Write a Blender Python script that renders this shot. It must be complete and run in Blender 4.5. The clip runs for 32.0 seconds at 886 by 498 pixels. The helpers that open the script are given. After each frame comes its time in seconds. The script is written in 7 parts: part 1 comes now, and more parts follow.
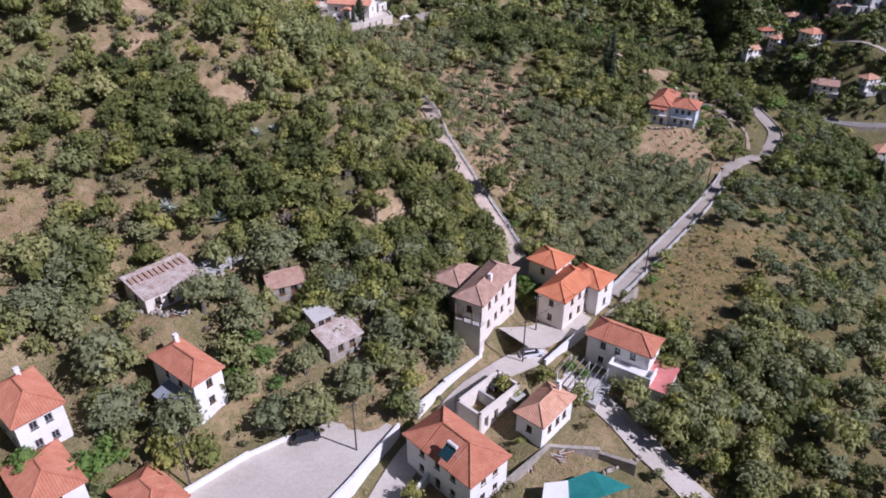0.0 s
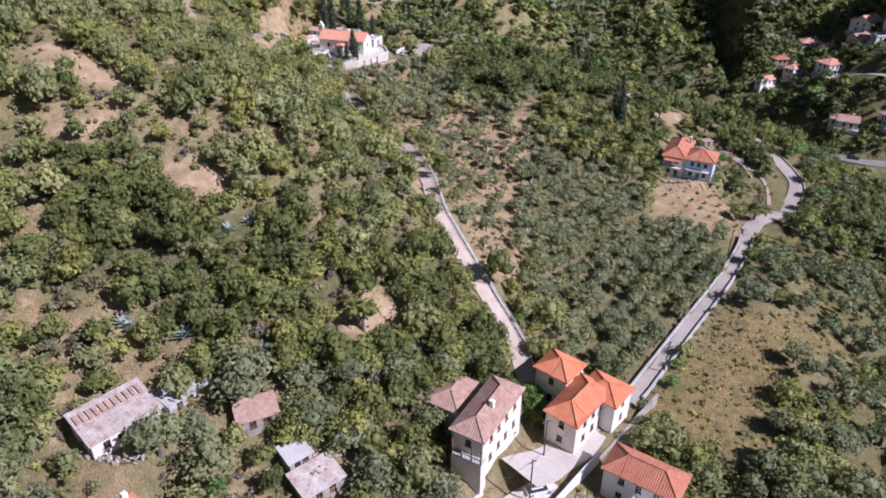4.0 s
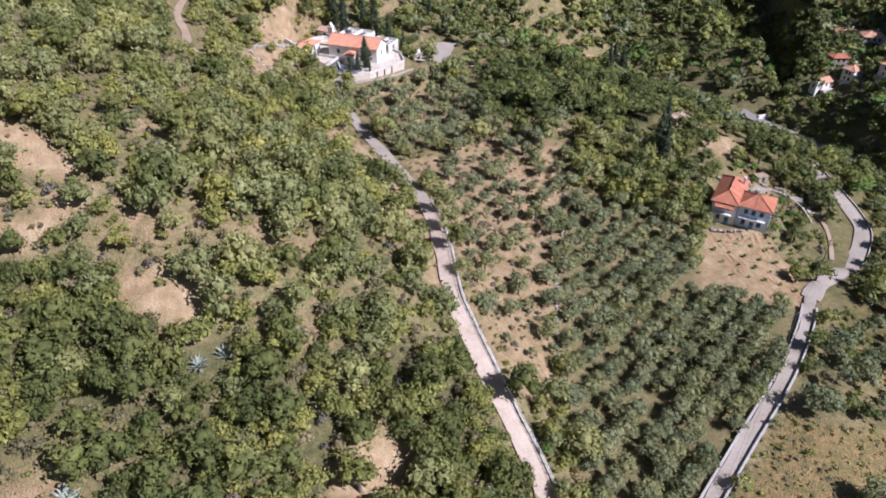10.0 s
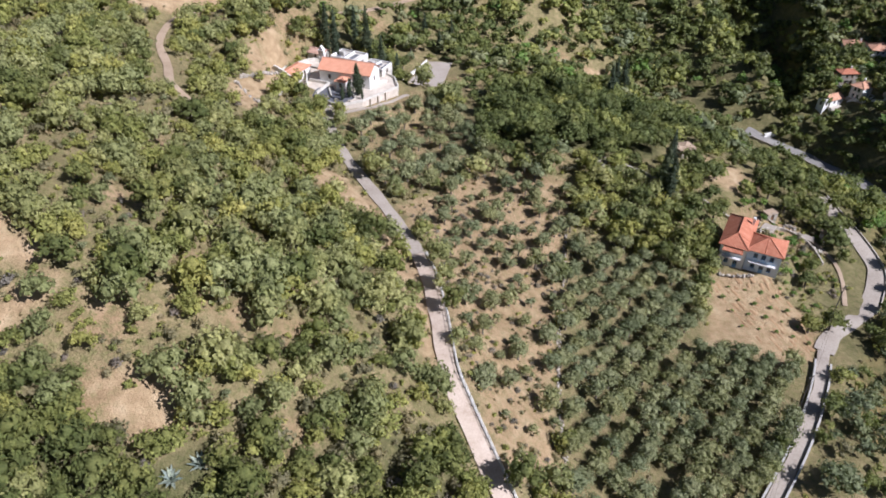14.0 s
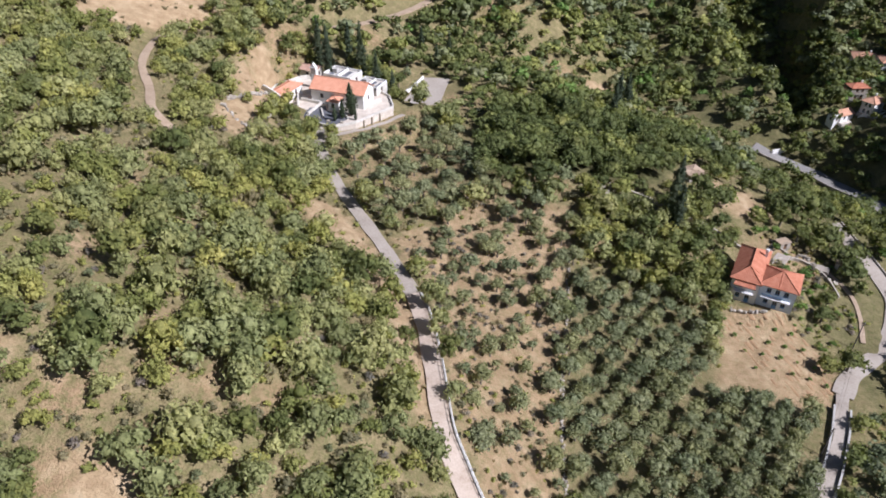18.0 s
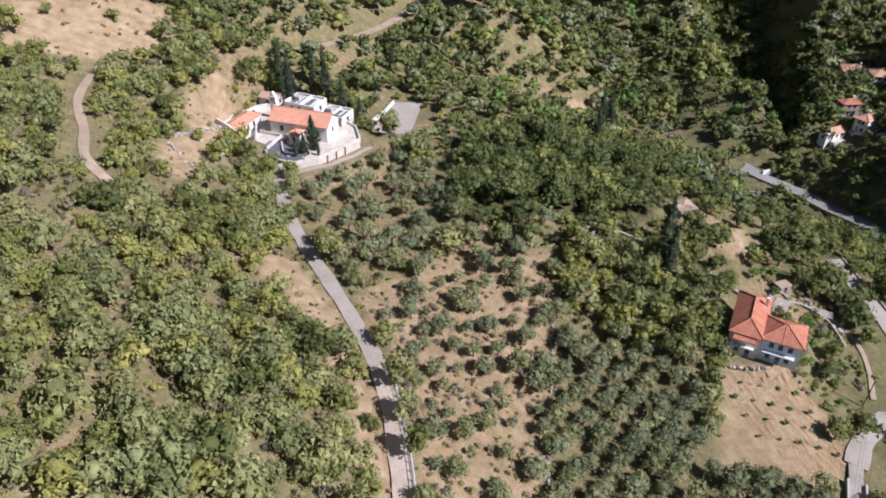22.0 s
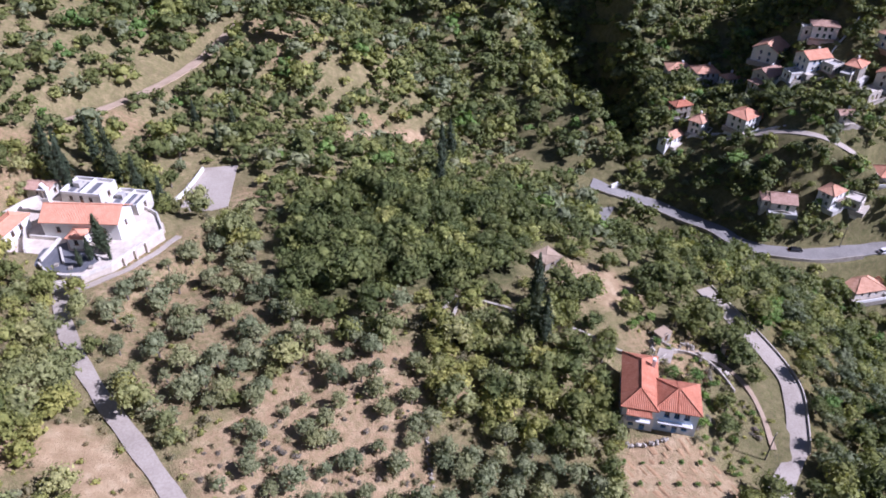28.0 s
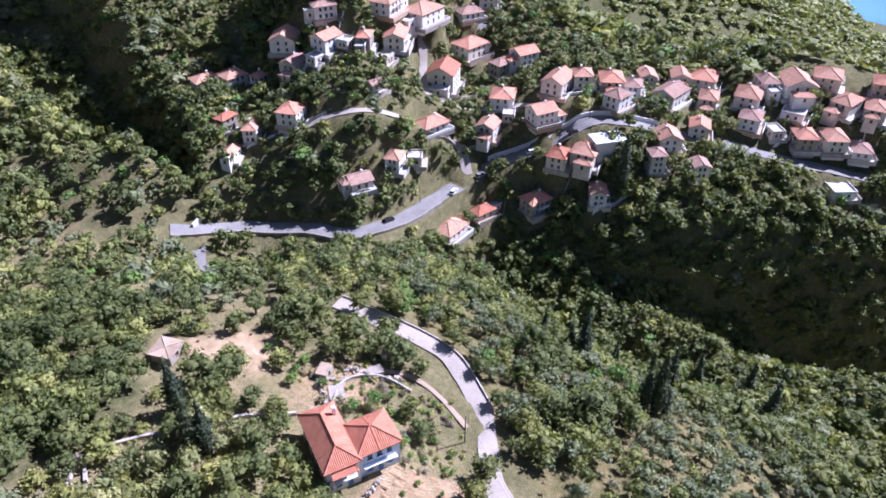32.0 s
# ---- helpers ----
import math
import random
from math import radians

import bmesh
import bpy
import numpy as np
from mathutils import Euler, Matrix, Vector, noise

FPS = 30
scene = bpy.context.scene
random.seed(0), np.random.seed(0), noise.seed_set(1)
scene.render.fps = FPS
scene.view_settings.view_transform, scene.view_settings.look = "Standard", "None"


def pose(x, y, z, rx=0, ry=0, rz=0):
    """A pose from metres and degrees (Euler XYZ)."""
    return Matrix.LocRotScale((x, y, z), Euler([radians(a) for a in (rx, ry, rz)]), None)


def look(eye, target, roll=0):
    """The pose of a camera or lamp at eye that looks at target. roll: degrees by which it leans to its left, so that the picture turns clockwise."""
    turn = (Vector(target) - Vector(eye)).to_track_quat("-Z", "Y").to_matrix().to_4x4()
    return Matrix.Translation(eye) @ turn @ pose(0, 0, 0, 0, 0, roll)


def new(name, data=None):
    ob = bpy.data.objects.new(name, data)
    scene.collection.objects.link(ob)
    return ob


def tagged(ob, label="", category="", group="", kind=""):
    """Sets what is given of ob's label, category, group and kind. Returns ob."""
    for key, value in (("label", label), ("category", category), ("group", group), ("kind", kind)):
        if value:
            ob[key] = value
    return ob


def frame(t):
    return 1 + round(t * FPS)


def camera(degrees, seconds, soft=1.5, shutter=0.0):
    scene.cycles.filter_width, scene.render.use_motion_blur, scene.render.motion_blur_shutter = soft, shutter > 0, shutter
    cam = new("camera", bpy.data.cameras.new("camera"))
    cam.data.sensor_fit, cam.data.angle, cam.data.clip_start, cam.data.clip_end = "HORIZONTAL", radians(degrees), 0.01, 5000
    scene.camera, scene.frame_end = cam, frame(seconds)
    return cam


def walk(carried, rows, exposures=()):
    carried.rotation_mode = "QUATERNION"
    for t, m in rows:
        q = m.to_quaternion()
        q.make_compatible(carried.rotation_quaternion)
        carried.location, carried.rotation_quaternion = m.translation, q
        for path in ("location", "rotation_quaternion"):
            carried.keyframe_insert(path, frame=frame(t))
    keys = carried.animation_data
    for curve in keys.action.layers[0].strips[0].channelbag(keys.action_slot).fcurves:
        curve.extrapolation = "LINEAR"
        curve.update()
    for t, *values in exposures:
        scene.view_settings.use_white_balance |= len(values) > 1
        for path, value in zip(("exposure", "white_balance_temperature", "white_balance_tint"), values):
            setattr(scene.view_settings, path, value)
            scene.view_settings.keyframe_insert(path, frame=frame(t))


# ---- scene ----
cam = camera(64.19, 32.0, soft=1.75)
PATH = [
    (0.0, pose(0.00, -0.00, 108.00, 58.78, 0, -0.00)),
    (0.5, pose(0.05, 2.78, 108.87, 58.77, 0, -0.06)),
    (1.0, pose(0.22, 5.50, 109.82, 58.75, 0, -0.07)),
    (1.5, pose(0.40, 8.21, 110.89, 58.71, 0, -0.07)),
    (2.0, pose(0.53, 10.91, 112.05, 58.63, 0, -0.10)),
    (2.5, pose(0.48, 13.55, 112.76, 58.72, 0, -0.20)),
    (3.0, pose(0.55, 16.23, 113.63, 58.77, 0, -0.25)),
    (3.5, pose(0.70, 18.94, 114.55, 58.77, 0, -0.23)),
    (5.5, pose(0.90, 29.73, 118.08, 58.85, 0, 1.92)),
    (6.0, pose(0.84, 32.49, 118.91, 58.88, 0, 2.04)),
    (6.5, pose(1.05, 35.11, 119.84, 58.87, 0, 2.13)),
    (7.0, pose(1.08, 37.86, 120.87, 58.85, 0, 2.11)),
    (7.5, pose(1.06, 40.43, 121.76, 58.67, 0, 2.09)),
    (8.0, pose(1.20, 43.00, 122.45, 56.21, 0, 2.11)),
    (8.5, pose(1.21, 45.76, 123.43, 54.78, 0, 2.10)),
    (9.0, pose(1.15, 48.44, 124.30, 54.75, 0, 2.07)),
    (9.5, pose(1.03, 51.17, 125.13, 54.77, 0, 2.03)),
    (10.0, pose(0.97, 53.68, 126.02, 54.75, 0, 2.00)),
    (10.5, pose(0.89, 56.32, 126.90, 54.77, 0, 1.97)),
    (11.0, pose(0.86, 59.09, 127.80, 54.68, 0, 1.94)),
    (11.5, pose(0.85, 61.69, 128.59, 53.91, 0, 1.96)),
    (12.0, pose(0.86, 64.36, 129.55, 53.73, 0, 1.95)),
    (12.5, pose(1.03, 66.47, 130.30, 53.79, 0, 1.92)),
    (13.0, pose(1.07, 67.71, 131.36, 53.72, 0, 1.87)),
    (13.5, pose(1.02, 68.01, 132.14, 53.77, 0, 1.78)),
    (15.5, pose(0.99, 70.84, 133.62, 53.65, 0, 1.80)),
    (16.0, pose(1.05, 72.29, 133.60, 53.65, 0, 1.84)),
    (16.5, pose(1.06, 74.07, 133.62, 53.67, 0, 1.80)),
    (17.0, pose(1.09, 75.90, 133.64, 53.71, 0, 1.77)),
    (17.5, pose(1.22, 77.85, 133.61, 53.76, 0, 1.75)),
    (18.0, pose(1.38, 79.93, 133.85, 53.75, 0, 1.74)),
    (18.5, pose(1.48, 82.15, 133.90, 53.77, 0, 1.70)),
    (19.0, pose(1.70, 84.52, 134.02, 53.75, 0, 1.69)),
    (19.5, pose(2.12, 86.80, 133.78, 53.83, 0, 1.56)),
    (20.0, pose(2.40, 89.21, 133.95, 53.79, 0, 0.68)),
    (20.5, pose(2.61, 91.77, 134.16, 53.71, 0, 0.17)),
    (21.0, pose(2.93, 94.11, 134.24, 53.69, 0, 0.08)),
    (21.5, pose(3.27, 96.81, 134.29, 53.65, 0, 0.07)),
    (22.0, pose(3.57, 99.38, 134.25, 53.66, 0, 0.04)),
    (22.5, pose(3.91, 101.99, 134.39, 53.60, 0, 0.03)),
    (23.0, pose(4.34, 104.43, 134.41, 53.58, 0, -0.18)),
    (23.5, pose(4.84, 106.95, 134.41, 53.59, 0, -0.66)),
    (24.0, pose(5.20, 109.57, 134.46, 53.60, 0, -1.45)),
    (24.5, pose(5.69, 112.20, 134.46, 53.61, 0, -3.39)),
    (25.0, pose(5.99, 114.82, 134.42, 53.64, 0, -5.32)),
    (25.5, pose(6.26, 117.58, 134.50, 53.60, 0, -5.70)),
    (27.5, pose(8.40, 128.05, 134.47, 53.61, 0, -9.53)),
    (28.0, pose(9.22, 130.42, 134.60, 53.59, 0, -14.35)),
    (28.5, pose(9.87, 133.05, 134.71, 53.54, 0, -19.98)),
    (29.0, pose(10.52, 135.63, 134.73, 53.46, 0, -25.17)),
    (29.5, pose(11.28, 138.12, 134.79, 53.40, 0, -30.33)),
    (30.0, pose(12.26, 140.59, 134.77, 53.30, 0, -35.42)),
    (30.5, pose(13.20, 142.90, 135.14, 53.14, 0, -40.75)),
    (31.0, pose(14.34, 145.20, 135.17, 53.02, 0, -46.18)),
    (31.5, pose(15.44, 147.15, 135.03, 52.98, 0, -50.41)),
    (32.0, pose(17.00, 149.71, 134.56, 52.93, 0, -54.09)),
]
walk(cam, PATH, exposures=[(0.0, -0.27, 5300, 31), (4.0, 0.02, 5300, 31), (8.0, 0.09, 5350, 30), (13.0, 0.1, 5500, 20), (22.0, 0.06, 5450, 22), (25.0, 0.08, 5300, 29), (28.0, 0.25, 5150, 34), (32.0, 0.8, 4980, 35)])

# ---- world and sun ----
SUN_AZ, SUN_EL = radians(115), radians(42)
world = bpy.data.worlds.new("sky")
scene.world = world
world.use_nodes = True
sky = world.node_tree.nodes.new("ShaderNodeTexSky")
sky.sky_type, sky.sun_disc = "NISHITA", False
sky.sun_elevation, sky.sun_rotation = SUN_EL, SUN_AZ
back = world.node_tree.nodes["Background"]
back.inputs["Strength"].default_value = 0.037
world.node_tree.links.new(sky.outputs["Color"], back.inputs["Color"])
sun = new("sun", bpy.data.lights.new("sun", "SUN"))
sun.data.energy, sun.data.angle, sun.data.color = 6.2, radians(0.53), (1.0, 0.93, 0.82)
sun.matrix_world = look((math.sin(SUN_AZ) * math.cos(SUN_EL), math.cos(SUN_AZ) * math.cos(SUN_EL), math.sin(SUN_EL)), (0, 0, 0))


# ---- materials ----
def material(name, rough=0.8, metal=0.0, spec=0.3):
    m = bpy.data.materials.new(name)
    m.use_nodes = True
    b = m.node_tree.nodes["Principled BSDF"]
    b.inputs["Roughness"].default_value, b.inputs["Metallic"].default_value = rough, metal
    b.inputs["Specular IOR Level"].default_value = spec
    return m, m.node_tree.nodes, m.node_tree.links, b


def noise_node(nt, scale, detail=4, coords=None, rough=0.6):
    n = nt.nodes.new("ShaderNodeTexNoise")
    n.inputs["Scale"].default_value, n.inputs["Detail"].default_value, n.inputs["Roughness"].default_value = scale, detail, rough
    if coords:
        nt.links.new(coords, n.inputs["Vector"])
    return n.outputs["Fac"]


def ramp(nt, fac, stops):
    r = nt.nodes.new("ShaderNodeValToRGB")
    e = r.color_ramp.elements
    while len(e) < len(stops):
        e.new(0.5)
    for k, (p, c) in zip(e, stops):
        k.position, k.color = p, (*c, 1) if len(c) == 3 else c
    nt.links.new(fac, r.inputs["Fac"])
    return r.outputs["Color"]


def mix(nt, fac, a, b, mode="MIX"):
    n = nt.nodes.new("ShaderNodeMix")
    n.data_type, n.blend_type = "RGBA", mode
    for sock, v in ((n.inputs[0], fac), (n.inputs[6], a), (n.inputs[7], b)):
        if isinstance(v, (int, float)):
            sock.default_value = v
        elif isinstance(v, tuple):
            sock.default_value = (*v, 1) if len(v) == 3 else v
        else:
            nt.links.new(v, sock)
    return n.outputs[2]


def bump(nt, b, height, strength=0.5, dist=0.1):
    n = nt.nodes.new("ShaderNodeBump")
    n.inputs["Strength"].default_value, n.inputs["Distance"].default_value = strength, dist
    nt.links.new(height, n.inputs["Height"])
    nt.links.new(n.outputs["Normal"], b.inputs["Normal"])


def grainy(name, dark, mid, light, big=0.25, small=6.0, rough=0.85, relief=0.4, dist=0.05, spec=0.25, islands=0.0, objects=0.0, metal=0.0):
    """A surface with stains at a large scale and grain at a small one."""
    m, nodes, links, b = material(name, rough, metal, spec)
    nt = m.node_tree
    co = nodes.new("ShaderNodeTexCoord").outputs["Object"]
    geo = nodes.new("ShaderNodeNewGeometry")
    pos = geo.outputs["Position"]
    n1, n2 = noise_node(nt, big, 5, pos), noise_node(nt, small, 3, pos)
    col = ramp(nt, n1, [(0.32, dark), (0.5, mid), (0.68, light)])
    col = mix(nt, 0.45, col, ramp(nt, n2, [(0.3, dark), (0.7, light)]))
    if islands:
        v = nodes.new("ShaderNodeMapRange")
        v.inputs["To Min"].default_value, v.inputs["To Max"].default_value = 1 - islands, 1 + islands * 0.6
        links.new(geo.outputs["Random Per Island"], v.inputs["Value"])
        col = mix(nt, 1.0, col, v.outputs["Result"], "MULTIPLY")
    if objects:
        v = nodes.new("ShaderNodeMapRange")
        v.inputs["To Min"].default_value, v.inputs["To Max"].default_value = 1 - objects, 1 + objects * 0.6
        links.new(nodes.new("ShaderNodeObjectInfo").outputs["Random"], v.inputs["Value"])
        col = mix(nt, 1.0, col, v.outputs["Result"], "MULTIPLY")
    links.new(col, b.inputs["Base Color"])
    if relief:
        bump(nt, b, n2, relief, dist)
    return m


def foliage(name, dark, mid, light, shift=0.25, glow=0.22):
    """Leaves: hue drifts from plant to plant and from leaf to leaf, and light comes through."""
    m, nodes, links, b = material(name, 0.55, 0, 0.35)
    nt = m.node_tree
    geo = nodes.new("ShaderNodeNewGeometry")
    n1 = noise_node(nt, 0.16, 2, geo.outputs["Position"])
    n2 = noise_node(nt, 0.9, 2, geo.outputs["Position"])
    col = ramp(nt, n1, [(0.35, dark), (0.5, mid), (0.66, light)])
    col = mix(nt, 0.4, col, ramp(nt, n2, [(0.35, dark), (0.65, light)]))
    r = ramp(nt, geo.outputs["Random Per Island"], [(0.0, (1 - shift * 0.55,) * 3), (1.0, (1 + shift * 0.5, 1 + shift * 0.5, 1 + shift * 0.45))])
    col = mix(nt, 1.0, col, r, "MULTIPLY")
    n3 = noise_node(nt, 4.2, 3, geo.outputs["Position"], 0.7)
    col = mix(nt, 1.0, col, ramp(nt, n3, [(0.36, (0.76, 0.78, 0.78)), (0.5, (1, 1, 1)), (0.64, (1.17, 1.15, 1.12))]), "MULTIPLY")
    tone = nodes.new("ShaderNodeAttribute")
    tone.attribute_name = "tone"
    col = mix(nt, 1.0, col, ramp(nt, tone.outputs["Fac"], [(0.0, (0.78, 0.84, 0.82)), (0.4, (0.95, 0.98, 0.98)), (0.75, (1.06, 1.06, 0.98)), (1.0, (1.16, 1.12, 1.08))]), "MULTIPLY")
    bump(nt, b, n3, 1.0, 0.3)
    o = ramp(nt, nodes.new("ShaderNodeObjectInfo").outputs["Random"], [(0.0, (0.80, 0.86, 0.88)), (0.5, (1, 1, 1)), (1.0, (1.14, 1.09, 0.95))])
    col = mix(nt, 1.0, col, o, "MULTIPLY")
    links.new(col, b.inputs["Base Color"])
    t = nodes.new("ShaderNodeBsdfTranslucent")
    links.new(mix(nt, 1.0, col, (1.0, 1.05, 0.55), "MULTIPLY"), t.inputs["Color"])
    s = nodes.new("ShaderNodeMixShader")
    s.inputs[0].default_value = glow
    links.new(b.outputs[0], s.inputs[1]), links.new(t.outputs[0], s.inputs[2])
    links.new(s.outputs[0], nodes["Material Output"].inputs["Surface"])
    return m


def ground_material():
    m, nodes, links, b = material("hillside_soil", 0.95, 0, 0.1)
    nt = m.node_tree
    pos = nodes.new("ShaderNodeNewGeometry").outputs["Position"]
    n1, n2, n3 = noise_node(nt, 0.045, 5, pos), noise_node(nt, 0.35, 5, pos), noise_node(nt, 3.0, 3, pos, 0.7)
    soil = ramp(nt, n2, [(0.3, (0.27, 0.175, 0.090)), (0.52, (0.46, 0.315, 0.175)), (0.72, (0.61, 0.445, 0.27))])
    scrub = ramp(nt, n2, [(0.3, (0.10, 0.105, 0.038)), (0.52, (0.25, 0.228, 0.10)), (0.72, (0.43, 0.36, 0.19))])
    grass = ramp(nt, noise_node(nt, 0.5, 6, pos, 0.75), [(0.3, (0.06, 0.085, 0.016)), (0.42, (0.17, 0.15, 0.036)), (0.53, (0.36, 0.25, 0.075)), (0.75, (0.54, 0.37, 0.15))])
    zone = nodes.new("ShaderNodeAttribute")
    zone.attribute_name = "cover"
    sep = nodes.new("ShaderNodeSeparateColor")
    links.new(zone.outputs["Color"], sep.inputs["Color"])
    col = mix(nt, sep.outputs[0], scrub, soil)
    col = mix(nt, sep.outputs[1], col, grass)
    col = mix(nt, 0.3, col, ramp(nt, n3, [(0.3, (0.14, 0.10, 0.055)), (0.7, (0.48, 0.36, 0.23))]))
    col = mix(nt, 0.25, col, ramp(nt, n1, [(0.35, (0.16, 0.13, 0.06)), (0.65, (0.42, 0.30, 0.18))]))
    herbs = ramp(nt, noise_node(nt, 0.9, 6, pos, 0.8), [(0.47, (0, 0, 0)), (0.58, (0.75, 0.75, 0.75))])
    bare = nodes.new("ShaderNodeMath")
    bare.operation = "SUBTRACT"
    bare.inputs[0].default_value = 1.0
    links.new(sep.outputs[2], bare.inputs[1])
    fac = mix(nt, 1.0, herbs, bare.outputs[0], "MULTIPLY")
    col = mix(nt, fac, col, ramp(nt, n3, [(0.3, (0.10, 0.11, 0.035)), (0.7, (0.25, 0.235, 0.10))]))
    pale = nodes.new("ShaderNodeMath")
    pale.operation = "MULTIPLY"
    pale.inputs[1].default_value = 0.55
    links.new(sep.outputs[2], pale.inputs[0])
    col = mix(nt, pale.outputs[0], col, ramp(nt, n2, [(0.3, (0.38, 0.265, 0.15)), (0.52, (0.56, 0.42, 0.255)), (0.72, (0.68, 0.55, 0.37))]))
    under = nodes.new("ShaderNodeAttribute")
    under.attribute_name = "undergrowth"
    growth = ramp(nt, noise_node(nt, 0.6, 5, pos, 0.75), [(0.34, (0.045, 0.055, 0.022)), (0.5, (0.11, 0.115, 0.046)), (0.68, (0.215, 0.19, 0.09))])
    col = mix(nt, under.outputs["Fac"], col, growth)
    links.new(col, b.inputs["Base Color"])
    bump(nt, b, n3, 1.0, 0.4)
    return m


